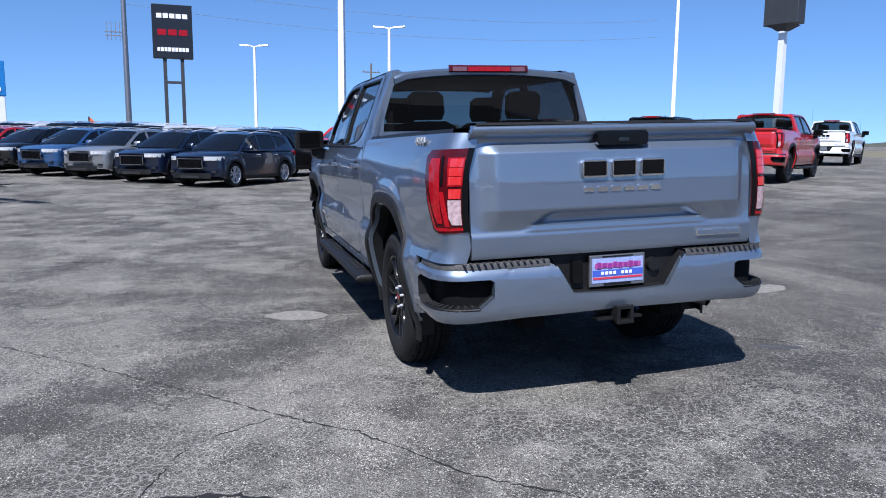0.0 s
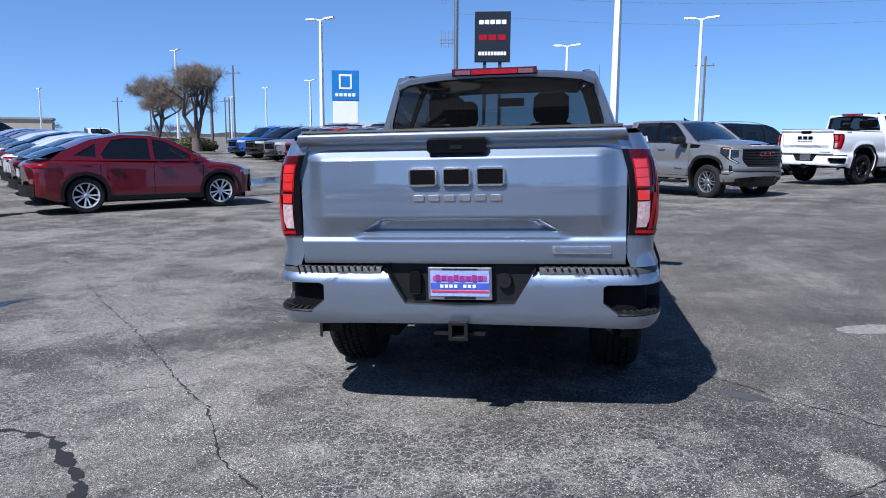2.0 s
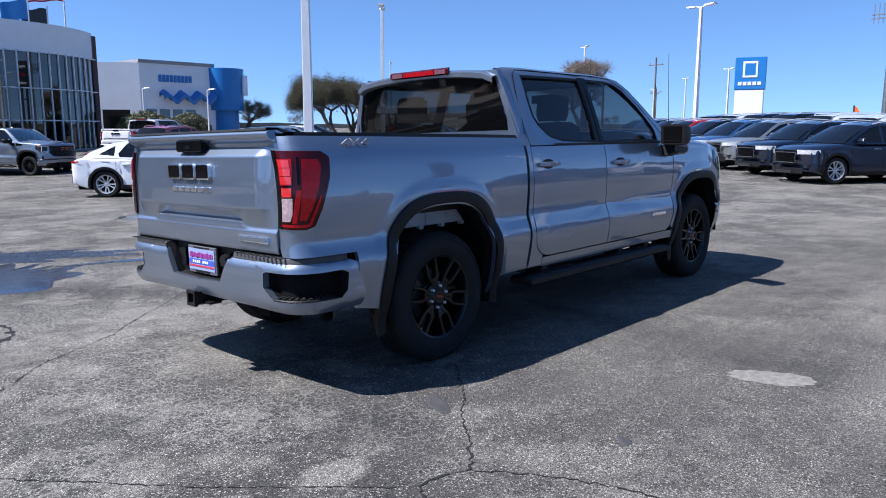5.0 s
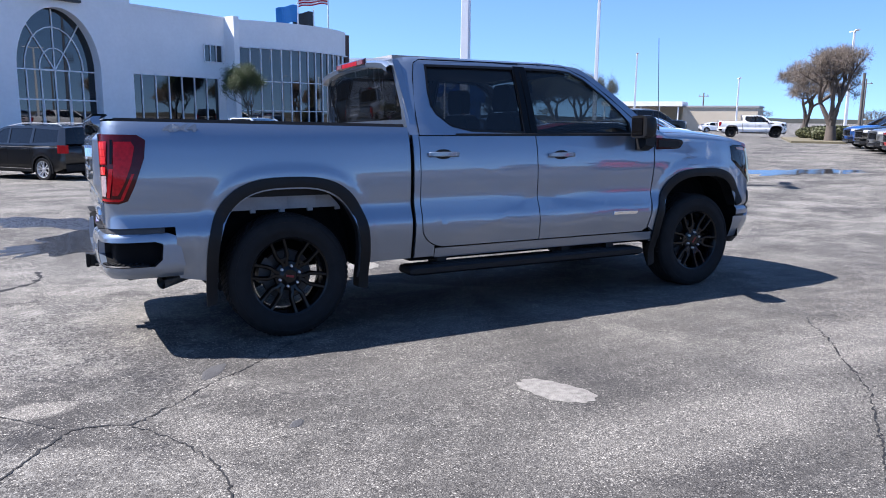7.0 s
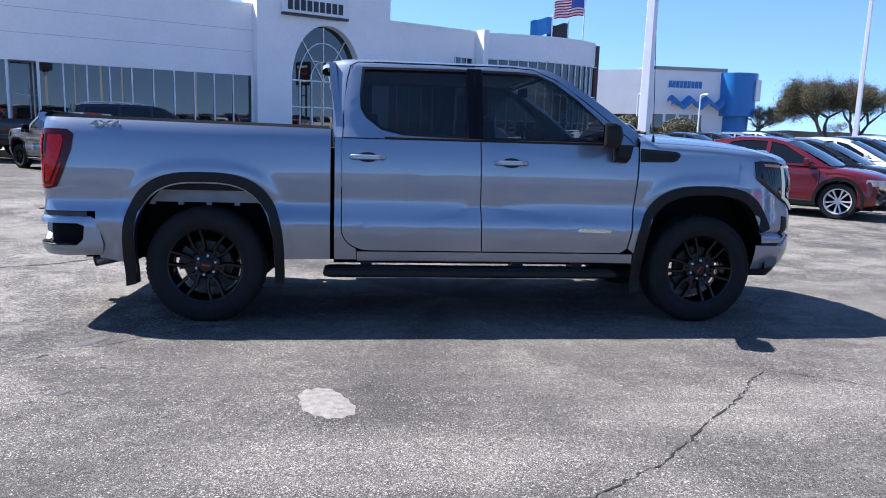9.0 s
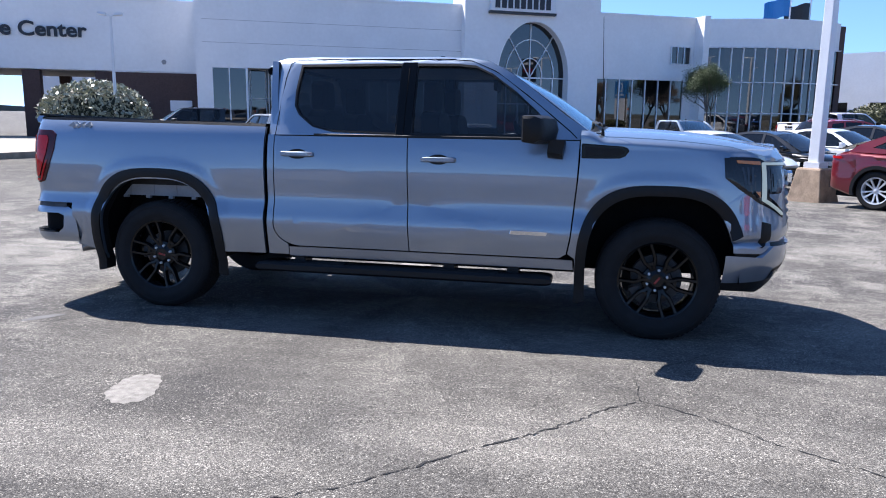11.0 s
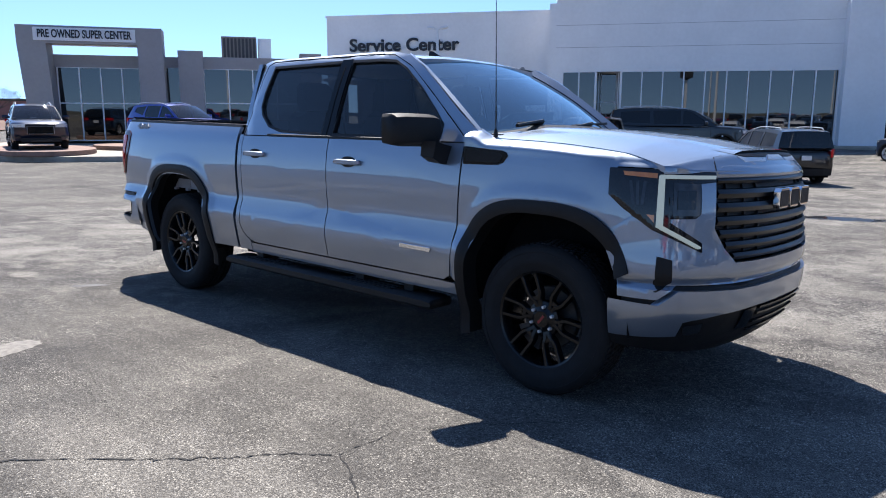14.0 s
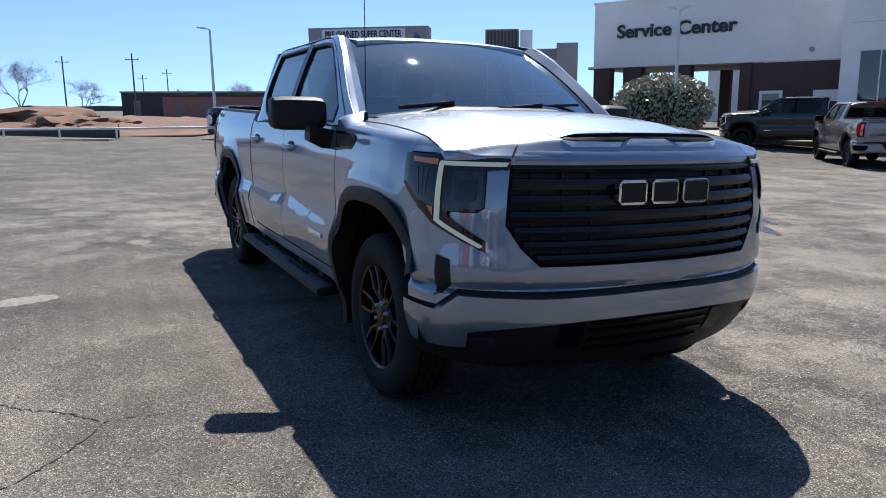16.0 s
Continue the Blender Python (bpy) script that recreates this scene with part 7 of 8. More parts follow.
    for a in (50, 90, 130):
        bar((cx, cz), (cx + 2.08 * math.cos(radians(a)), cz + 2.95 * math.sin(radians(a))))
    for k in range(7):
        x = 0.83 + 4.24 * k / 6
        bar((x, 0.1), (x, 3.7), 0.06 if k % 2 else 0.05)
    for z in (3.7, 2.25, 0.12):
        bar((0.83, z), (5.07, z), 0.07)
    bar((2.25, 0.1), (2.25, 2.25), 0.12)
    bar((3.65, 0.1), (3.65, 2.25), 0.12)
    bm = bmesh.new()
    box(bm, 0.25, 4.05, -0.85, -0.62, 7.15, 8.45)
    sign = part("name_sign", bm, SIGN_WHITE, B, "white sign panel with a row of dark bars", bevel=0.03)
    part("sign_rail", boxm(0.20, 4.10, -0.86, -0.62, 7.02, 7.14), DARK_STEEL, sign)
    for k in range(9):
        part("sign_bar", boxm(0.5 + 0.37 * k, 0.77 + 0.37 * k, -0.885, -0.84, 7.3, 7.85), LETTER_DARK, sign)
    # right wing
    wall_box("wall", B, STUCCO, 6.9, 13.6, 0.0, 0.35, 3.8, 7.35)
    wall_box("plinth", B, STUCCO, 6.9, 13.6, 0.0, 0.35, -0.2, 0.3)
    wall_box("wall", B, STUCCO, 13.05, 13.6, 0.002, 0.35, 0.3, 3.8)
    glazing(B, 6.95, 13.05, 0.3, 3.8, 0.05, 7)
    wall_box("parapet", B, STUCCO, 6.9, 13.6, -0.05, 0.38, 7.35, 7.48)
    glazing(B, 12.0, 13.3, 4.75, 5.75, -0.09, 3, frame=0.05)
    wall_box("window_backing", B, DARK_STEEL, 12.0, 13.3, -0.03, -0.002, 4.75, 5.75)
    wall_box("pilaster", B, STUCCO, 13.6, 14.0, -0.9, 0.35, -0.2, 7.5)
    # curved two-storey front
    n = 14
    pts = [(14.0 + 8.6 * k / n, -0.8 - 1.7 * math.sin(math.pi * k / n * 0.8)) for k in range(n + 1)]
    curve_front = new("curved_front")
    curve_front.parent = B
    for (xa, ya), (xb, yb) in zip(pts, pts[1:]):
        bm = bmesh.new()
        loft(bm, [[(xa, ya, 5.75), (xa, ya, 7.35), (xa, ya + 0.4, 7.35)], [(xb, yb, 5.75), (xb, yb, 7.35), (xb, yb + 0.4, 7.35)]])
        part("wall_panel", bm, STUCCO, curve_front)
        for z0, z1 in ((0.2, 1.9), (1.9, 3.7), (3.7, 5.72)):
            bm = bmesh.new()
            loft(bm, [[(xa, ya + 0.06, z0), (xa, ya + 0.06, z1)], [(xb, yb + 0.06, z0), (xb, yb + 0.06, z1)]])
            part("pane", bm, BLDG_GLASS, curve_front)
            part("transom", boxm(min(xa, xb), max(xa, xb), min(ya, yb), max(ya, yb) + 0.04, z1 - 0.03, z1 + 0.03), FRAME_WHITE, curve_front)
        part("mullion", boxm(xa - 0.03, xa + 0.03, ya - 0.03, ya + 0.05, 0.2, 5.75), FRAME_WHITE, curve_front)
    wall_box("end_wall", B, BRICK_WALL, 22.6, 23.0, -1.8, 24.0, -0.2, 7.2)
    # service wing
    wall_box("service_wall", B, STUCCO, -28.1, -14.95, 2.4, 2.75, 3.6, 7.1)
    wall_box("parapet", B, STUCCO, -28.15, -14.95, 2.35, 2.8, 7.1, 7.22)
    wall_box("brick_base", B, BRICK_WALL, -19.4, -14.95, 2.45, 2.75, -0.2, 3.55)
    for x0, x1 in ((-28.1, -27.1), (-26.3, -25.25), (-23.3, -22.5), (-19.95, -19.3)):
        wall_box("brick_pier", B, BRICK_WALL, x0, x1, 2.45, 3.1, -0.2, 3.55)
    wall_box("service_ceiling", B, GREY_STUCCO, -28.6, -19.4, 2.76, 10.0, 3.55, 3.7)
    for x0, x1 in ((-28.1, -27.6), (-22.9, -22.3), (-20.2, -19.4)):
        wall_box("brick_pier", B, BRICK_WALL, x0, x1, 9.4, 10.0, -0.2, 3.55)
    wall_box("brick_side", B, BRICK_WALL, -19.6, -19.4, 3.1, 10.0, -0.2, 3.55)
    door = part("service_door", boxm(-18.9, -17.8, 2.40, 2.46, 0.0, 2.15), FRAME_WHITE, B, "white framed glass service door")
    part("pane", boxm(-18.75, -17.95, 2.385, 2.40, 0.25, 2.0), BLDG_GLASS, door)
    wall_box("side_window", B, FRAME_WHITE, -16.4, -15.3, 2.42, 2.46, 1.6, 2.15)
    text_mesh("Service Center", 0.98, 0.05, LETTER_DARK, B, "service_lettering", Matrix.Translation((-23.45, 2.34, 5.5)) @ Matrix.Rotation(radians(90), 4, "X"), 0.022, "dark raised Service Center lettering", 1.09)
    bm = bmesh.new()
    cyl(bm, (-16.6, 2.4, 4.1), (-16.6, 2.3, 4.1), 0.12, seg=14)
    part("wall_speaker", bm, GREY_STUCCO, B)
    wall_box("alarm_box", B, FRAME_WHITE, -0.55, -0.35, -0.08, 0.0, 4.95, 5.1)
    return B


def preowned():
    B = empty("preowned_building", Matrix.Translation((-35.6, 10.1, 0.1)) @ Matrix.Rotation(radians(57), 4, "Z"), "grey rendered low sales building with a tall entrance portal", "building")
    for pts in ([(0.15, 0), (1.3, 0), (1.05, 4.78), (-0.2, 4.78)], [(5.1, 0), (6.35, 0), (6.25, 4.78), (5.1, 4.78)]):
        bm = bmesh.new()
        prism(bm, pts, -1.2, 0.2)
        part("portal_leg", bm, GREY_STUCCO, B)
    part("portal_beam", boxm(-0.2, 6.25, -1.2, 0.2, 4.78, 5.6), GREY_STUCCO, B)
    sign = part("name_board", boxm(0.55, 5.05, -1.27, -1.202, 4.9, 5.5), SIGN_WHITE, B, "white name board with dark lettering")
    text_mesh("PRE OWNED SUPER CENTER", 0.52, 0.02, LETTER_DARK, sign, "board_lettering", Matrix.Translation((2.8, -1.29, 5.2)) @ Matrix.Rotation(radians(90), 4, "X"), 0.012, "dark PRE OWNED SUPER CENTER lettering", 0.62)
    part("wall_head", boxm(1.0, 5.2, 0.0, 0.3, 3.75, 4.35), GREY_STUCCO, B)
    glazing(B, 1.2, 5.15, 0.15, 3.75, 0.05, 4, (2.0,), glass_mat=BLDG_GLASS)
    part("pier", boxm(6.9, 8.1, -0.5, 0.3, -0.1, 4.65), GREY_STUCCO, B)
    part("wall_head", boxm(6.25, 6.9, 0.0, 0.3, 3.8, 4.35), GREY_STUCCO, B)
    part("wall_head", boxm(8.1, 13.0, 0.0, 0.3, 3.8, 4.4), GREY_STUCCO, B)
    glazing(B, 8.1, 13.0, 0.15, 3.8, 0.05, 4, (2.05,))
    part("pier", boxm(13.0, 14.1, -0.5, 0.3, -0.1, 4.65), GREY_STUCCO, B)
    part("end_wall", boxm(13.8, 14.1, 0.3, 9.0, -0.1, 4.4), GREY_STUCCO, B)
    part("end_wall", boxm(-0.1, 0.2, 0.3, 9.0, -0.1, 4.4), GREY_STUCCO, B)
    part("wall_head", boxm(6.3, 6.95, 0.01, 0.28, -0.1, 3.8), BLDG_GLASS, B)
    part("inner_wall", boxm(0.2, 13.8, 6.0, 6.2, 0.0, 4.0), GREY_STUCCO, B)
    part("roof", boxm(0.0, 14.0, 0.3, 9.0, 4.2, 4.36), GREY_STUCCO, B)
    unit = part("roof_unit", boxm(9.0, 10.9, 3.0, 4.6, 4.4, 5.75), mat("louvred_tan_metal", (0.22, 0.19, 0.17), 0.6, 0.2), B, "tan louvred rooftop air unit")
    for k in range(9):
        part("louvre", boxm(9.1 + 0.2 * k, 9.22 + 0.2 * k, 2.96, 3.0, 4.5, 5.65), DARK_STEEL, unit)
    part("roof_unit_box", boxm(11.0, 11.7, 3.2, 4.4, 4.4, 5.7), WHITE_METAL, B)
    return B


def second_dealer():
    """The white hall with a blue wave canopy and a blue round tower."""
    B = empty("second_showroom", Matrix.Translation((30.1, 70.4, 0)), "white showroom with a blue wave canopy and blue round tower", "building")
    part("wall", boxm(0, 8.4, 0, 10, 0, 8.0), STUCCO, B)
    part("parapet", boxm(-0.1, 8.4, -0.12, 10, 8.0, 8.35), GREY_STUCCO, B)
    bm = bmesh.new()
    loft(bm, [[(0, 0, 0), (0, 0, 8.0)], [(-7.2, 5.5, 0), (-7.2, 5.5, 8.0)]])
    part("side_wall", bm, STUCCO, B)
    for x0, x1 in ((-3.0, -0.9), (-6.8, -4.6)):
        bm = bmesh.new()
        loft(bm, [[(x, -x * 0.764 - 0.06, z) for z in (0.3, 3.3)] for x in (x0, x1)])
        part("pane", bm, BLDG_GLASS, B)
    for k in range(4):
        part("pane", boxm(0.5 + 1.45 * k, 1.6 + 1.45 * k, -0.06, -0.01, 0.3, 3.4), BLDG_GLASS, B)
    bm = bmesh.new()
    rows = []
    for k in range(33):
        x = 2.0 + 6.0 * k / 32
        z = 4.6 + 0.35 * math.sin(k * 0.62)
        rows.append([(x, -1.0, z - 0.35), (x, -1.05, z + 0.1), (x, -0.02, z + 0.5), (x, -0.02, z)])
    loft(bm, rows)
    part("wave_canopy", bm, SIGN_BLUE, B, "blue wavy canopy", smooth=True)
    for k in range(9):
        part("name_bar", boxm(2.0 + 0.42 * k, 2.3 + 0.42 * k, -0.12, -0.01, 6.2, 6.9), SIGN_BLUE, B)
    bm = bmesh.new()
    cyl(bm, (9.8, 0.4, 0.0), (9.8, 0.4, 3.6), 1.5, seg=28)
    part("tower_base", bm, SIGN_BLUE, B, smooth=True)
    bm = bmesh.new()
    cyl(bm, (9.8, 0.2, 3.4), (9.8, 0.2, 7.9), 1.95, 2.05, seg=32)
    part("round_tower", bm, SIGN_BLUE, B, "blue round tower", smooth=True)
    bm = bmesh.new()
    box(bm, 10.9, 11.5, -1.75, -1.3, 5.0, 7.2)
    part("tower_mark", bm, SIGN_WHITE, B, "plain white mark", bevel=0.1)
    return B


main_showroom()
preowned()
second_dealer()


def long_shed(name, label, x, y, heading, length, h, material, bays=0):
    B = empty(name, Matrix.Translation((x, y, 0)) @ Matrix.Rotation(radians(heading), 4, "Z"), label, "building")
    part("wall", boxm(0, length, 0, 8, -0.3, h), material, B)
    part("roof_edge", boxm(-0.2, length + 0.2, -0.2, 8.2, h, h + 0.3), GREY_STUCCO if material is not RED_BRICK else DARK_STEEL, B)
    for k in range(bays):
        part("bay_door", boxm(2 + k * length / bays, 3.2 + k * length / bays, -0.05, 0.0, 0.0, h * 0.7), mat("dull_bay_panel", (0.26, 0.19, 0.17), 0.8) if k == 0 else bpy.data.materials["dull_bay_panel"], B)
    return B


long_shed("brick_warehouse", "low red brick warehouse far behind the sales building", -121.0, 10.0, 80, 50, 3.5, RED_BRICK, 12)
long_shed("dark_warehouse", "long dark metal warehouse behind the dug-over field", -144.6, 5.2, 84, 26, 4.6, DARK_STEEL, 5)
long_shed("tan_store", "long low tan building across the road", 94.6, 91.3, -56, 12.2, 3.95, TAN_WALL)
canopy = empty("loading_canopy", Matrix.Translation((86.0, 102.3, 0)) @ Matrix.Rotation(radians(-52), 4, "Z"), "pale flat-roofed loading canopy on posts across the road", "building")
part("roof", boxm(0, 14.0, -1.5, 6.5, 4.15, 4.95), STUCCO, canopy)
part("back_wall", boxm(0, 14.0, 6.2, 6.5, -0.2, 4.15), TAN_WALL, canopy)
for k in range(5):
    part("post", boxm(0.4 + 3.2 * k, 0.6 + 3.2 * k, -1.2, -1.0, -0.2, 4.15), STUCCO, canopy)
# ---- lamps, signs, trees, kerbs ----


def light_pole(x, y, h, arm_heading, heads=2, base=False, r=0.11, arm=0.9):
    P = empty("light_pole", Matrix.Translation((x, y, ground_z(y, x))) @ Matrix.Rotation(radians(arm_heading), 4, "Z"), "tall white steel parking-lot light pole" + (" on a concrete base" if base else ""), "light pole", "parking-lot light poles")
    z0 = 0.0
    if base:
        bm = bmesh.new()
        loft(bm, [[(a * c, b * c, z) for a, b in ((-1, -1), (1, -1), (1, 1), (-1, 1))] for z, c in ((-0.1, 0.37), (0.0, 0.37), (0.68, 0.27), (0.72, 0.25))], close=True, cap=True)
        part("concrete_base", bm, STAINED, P, "tapered stained concrete base", bevel=0.02)
        part("foot_plate", boxm(-0.17, 0.17, -0.17, 0.17, 0.72, 0.84), WHITE_METAL, P)
        z0 = 0.72
    bm = bmesh.new()
    loft(bm, [[(a * c, b * c, z) for a, b in ((-1, -1), (1, -1), (1, 1), (-1, 1))] for z, c in ((z0, r), (h, r * 0.62))], close=True, cap=True)
    part("shaft", bm, WHITE_METAL, P, bevel=0.015)
    for k in range(heads):
        s = 1 if k == 0 else -1
        bm = bmesh.new()
        loft(bm, [[(s * xx, -w, z), (s * xx, w, z), (s * xx, w * 0.8, z + t), (s * xx, -w * 0.8, z + t)] for xx, w, z, t in ((0.0, 0.05, h - 0.02, 0.06), (arm * 0.3, 0.05, h + 0.04, 0.06), (arm * 0.35, 0.16, h + 0.03, 0.08), (arm, 0.15, h + 0.07, 0.07))], close=True, cap=True)
        part("lamp_head", bm, WHITE_METAL, P)
    return P


light_pole(6.0, 10.8, 10.5, 45, 2, True, 0.115)
light_pole(21.6, 25.0, 7.4, 45, 2, True, 0.11)
light_pole(19.0, -2.0, 9.5, 60, 2, True, 0.12)
light_pole(36.0, -7.4, 7.6, 70, 2, False)
light_pole(44.5, -0.3, 7.4, 75, 2, False)
light_pole(31.6, 12.4, 7.1, 70, 2, False)
light_pole(25.6, -19.3, 8.1, 60, 2, False)
light_pole(63.0, 68.3, 9.9, 50, 2, False, 0.14)
light_pole(75.9, 63.3, 7.1, 50, 2, False, 0.12, 0.9)
light_pole(53.0, 32.5, 8.2, 50, 2, False)
light_pole(88.8, 39.5, 7.5, 50, 2, False)
light_pole(76.7, 29.0, 7.5, 60, 2, False)
light_pole(102.4, 50.9, 7.5, 50, 2, False)
light_pole(-48.7, 6.4, 6.9, -70, 1, False, 0.09)
light_pole(-13.85, 15.7, 4.8, 30, 2, False, 0.06, 0.36)
light_pole(27.0, 52.0, 4.6, -60, 1, False, 0.06, 0.7)
light_pole(22.5, 54.0, 4.6, -60, 1, False, 0.06, 0.7)


def post_sign():
    S = empty("dealer_sign", Matrix.Translation((44.6, 4.7, 0)) @ Matrix.Rotation(radians(-87), 4, "Z"), "tall black dealer sign with plain white and red bars", "sign")
    part("panel", boxm(-1.2, 1.2, -0.25, 0.25, 6.55, 9.85), SIGN_BLACK, S, bevel=0.03)
    for z, h, mt, n in ((9.15, 0.28, SIGN_WHITE, 5), (8.15, 0.36, RED_LENS, 3), (7.1, 0.24, SIGN_WHITE, 9)):
        w = 1.9 / n
        for k in range(n):
            for y in (-0.27, 0.25):
                part("sign_bar", boxm(-0.95 + w * k + w * 0.1, -0.95 + w * (k + 1) - w * 0.1, y, y + 0.02, z - h / 2, z + h / 2), mt, S)
    for x in (-0.52, 0.52):
        part("post", boxm(x - 0.11, x + 0.11, -0.11, 0.11, 0, 6.55), DARK_STEEL, S)
    part("crossbar", boxm(-0.41, 0.41, -0.08, 0.08, 5.0, 5.16), DARK_STEEL, S)


def pylon_sign():
    S = empty("pylon_sign", Matrix.Translation((50.4, 16.8, 0)) @ Matrix.Rotation(radians(-74), 4, "Z"), "blue and white pylon sign on a white column", "sign")
    part("column", boxm(-0.98, 0.98, -0.3, 0.3, 0, 4.3), SIGN_WHITE, S, bevel=0.05)
    part("panel", boxm(-1.05, 1.05, -0.34, 0.34, 4.3, 6.6), SIGN_BLUE, S, bevel=0.03)
    for y in (-0.37, 0.34):
        m = part("mark", boxm(-0.5, 0.5, y, y + 0.03, 5.15, 6.3), SIGN_WHITE, S, bevel=0.01)
        part("mark_field", boxm(-0.36, 0.36, y - 0.005, y + 0.035, 5.3, 6.15), SIGN_BLUE, m)
        for k in range(5):
            part("sign_bar", boxm(-0.8 + 0.33 * k, -0.55 + 0.33 * k, y, y + 0.03, 4.6, 4.85), SIGN_WHITE, S)


def board_sign():
    S = empty("tall_sign", Matrix.Translation((25.5, -25.4, 0.4)) @ Matrix.Rotation(radians(20), 4, "Z"), "tall sign cabinet on a white pole, seen from its dark side", "sign")
    bm = bmesh.new()
    loft(bm, [[(a * c, b * c, z) for a, b in ((-1, -1), (1, -1), (1, 1), (-1, 1))] for z, c in ((0, 0.17), (6.8, 0.15))], close=True, cap=True)
    part("pole", bm, WHITE_METAL, S)
    part("cabinet", boxm(-0.9, 0.9, -0.35, 0.35, 7.0, 9.6), DARK_STEEL, S, bevel=0.03)
    bm = bmesh.new()
    loft(bm, [[(a * c, b * c, z) for a, b in ((-1, -1), (1, -1), (1, 1), (-1, 1))] for z, c in ((6.7, 0.2), (7.0, 0.6))], close=True)
    part("collar", bm, DARK_STEEL, S)


post_sign()
pylon_sign()
board_sign()


def utility_pole(x, y, h, cross=True, material=WOOD_POLE, r=0.16):
    P = empty("utility_pole", Matrix.Translation((x, y, lot_rise(x, y))), "weathered utility pole with brackets", "utility pole", "utility poles")
    bm = bmesh.new()
    cyl(bm, (0, 0, -0.3), (0, 0, h), r, r * 0.7, 10)
    part("shaft", bm, material, P, smooth=True)
    if cross:
        part("crossarm", boxm(-0.07, 0.07, -1.1, 1.1, h * 0.9, h * 0.9 + 0.12), material, P)
        part("insulator", boxm(-0.04, 0.04, -0.95, -0.87, h * 0.9 + 0.12, h * 0.9 + 0.35), STEEL, P)
        part("insulator", boxm(-0.04, 0.04, 0.87, 0.95, h * 0.9 + 0.12, h * 0.9 + 0.35), STEEL, P)
    return P


antenna = utility_pole(52.0, 8.3, 14.0, False, STEEL, 0.22)
for z, w in ((8.3, 1.3), (11.6, 1.2)):
    for k in range(2):
        part("antenna_arm", boxm(-0.05, 0.05, 0.1, w, z + 0.25 * k, z + 0.07 + 0.25 * k), STEEL, antenna)
    for k in range(4):
        part("antenna_rod", boxm(-0.03, 0.03, 0.3 + 0.28 * k, 0.34 + 0.28 * k, z - 0.3, z + 1.0), STEEL, antenna)
for x, y, h in ((95, 47, 11.5), (120, 75, 9), (98, 90, 6.5), (125, 62, 9), (85, -16, 11), (-144.7, -3.9, 11), (-134.4, 6.9, 11), (-183.7, 17.5, 11), (-194.2, 12.9, 10), (130, 88, 9), (140, 70, 9.5)):
    utility_pole(x, y, h)
utility_pole(41.0, 23.4, 4.1, False, WOOD_POLE, 0.12)
# wires between the far poles
bm = bmesh.new()
for (xa, ya, za), (xb, yb, zb) in (((52, 8.3, 11), (60, -40, 12)), ((52, 8.3, 12.6), (60, -40, 13.6))):
    pts = [Vector((xa, ya, za)).lerp(Vector((xb, yb, zb)), k / 10) - Vector((0, 0, 1.2 * 4 * (k / 10) * (1 - k / 10))) for k in range(11)]
    for a, c in zip(pts, pts[1:]):
        cyl(bm, a, c, 0.011, seg=4, caps=False)
tagged(part("overhead_wires", bm, WIRE), "thin grey overhead wires between poles", "wires", kind="stuff")


def flagpole(x, y, h, kind):
    P = empty("flagpole", Matrix.Translation((x, y, 0)), "white flagpole with a hanging flag", "flagpole", "flagpoles")
    bm = bmesh.new()
    cyl(bm, (0, 0, 0), (0, 0, h), 0.09, 0.05, 10)
    part("pole", bm, WHITE_METAL, P, smooth=True)
    bm = bmesh.new()
    cyl(bm, (0, 0, h), (0, 0, h + 0.16), 0.08, 0.05, 8)
    part("finial", bm, WHITE_METAL, P)
    L, H = (3.0, 1.5) if kind == "striped" else (2.1, 1.4)
    cells = 13 if kind == "striped" else 1

    def cloth(u, v):
        return (-0.06 - L * u * 0.9, -0.25 * math.sin(u * 7 + v) * u, h - 0.15 - H * v - 0.45 * u * u + 0.05 * math.sin(u * 9))
    for i in range(cells):
        bm = bmesh.new()
        u0 = 0.42 if kind == "striped" and i < 7 else 0.0
        loft(bm, [[cloth(u0 + (1 - u0) * k / 12, (i + q) / cells) for q in (0, 0.5, 1)] for k in range(13)])
        col = {"blue": SIGN_BLUE, "dark": SIGN_BLACK}.get(kind) or (RED_LENS if i % 2 == 0 else SIGN_WHITE)
        part("flag_stripe" if kind == "striped" else "flag", bm, col, P)
    if kind == "striped":
        bm = bmesh.new()
        loft(bm, [[cloth(0.42 * k / 6, 7 / 13 * q / 2) for q in range(3)] for k in range(7)])
        part("flag_canton", bm, PAINTS["royal blue"], P)


flagpole(15.8, 57.6, 11.0, "blue")
flagpole(17.5, 58.6, 10.7, "dark")
flagpole(19.1, 59.4, 13.0, "striped")


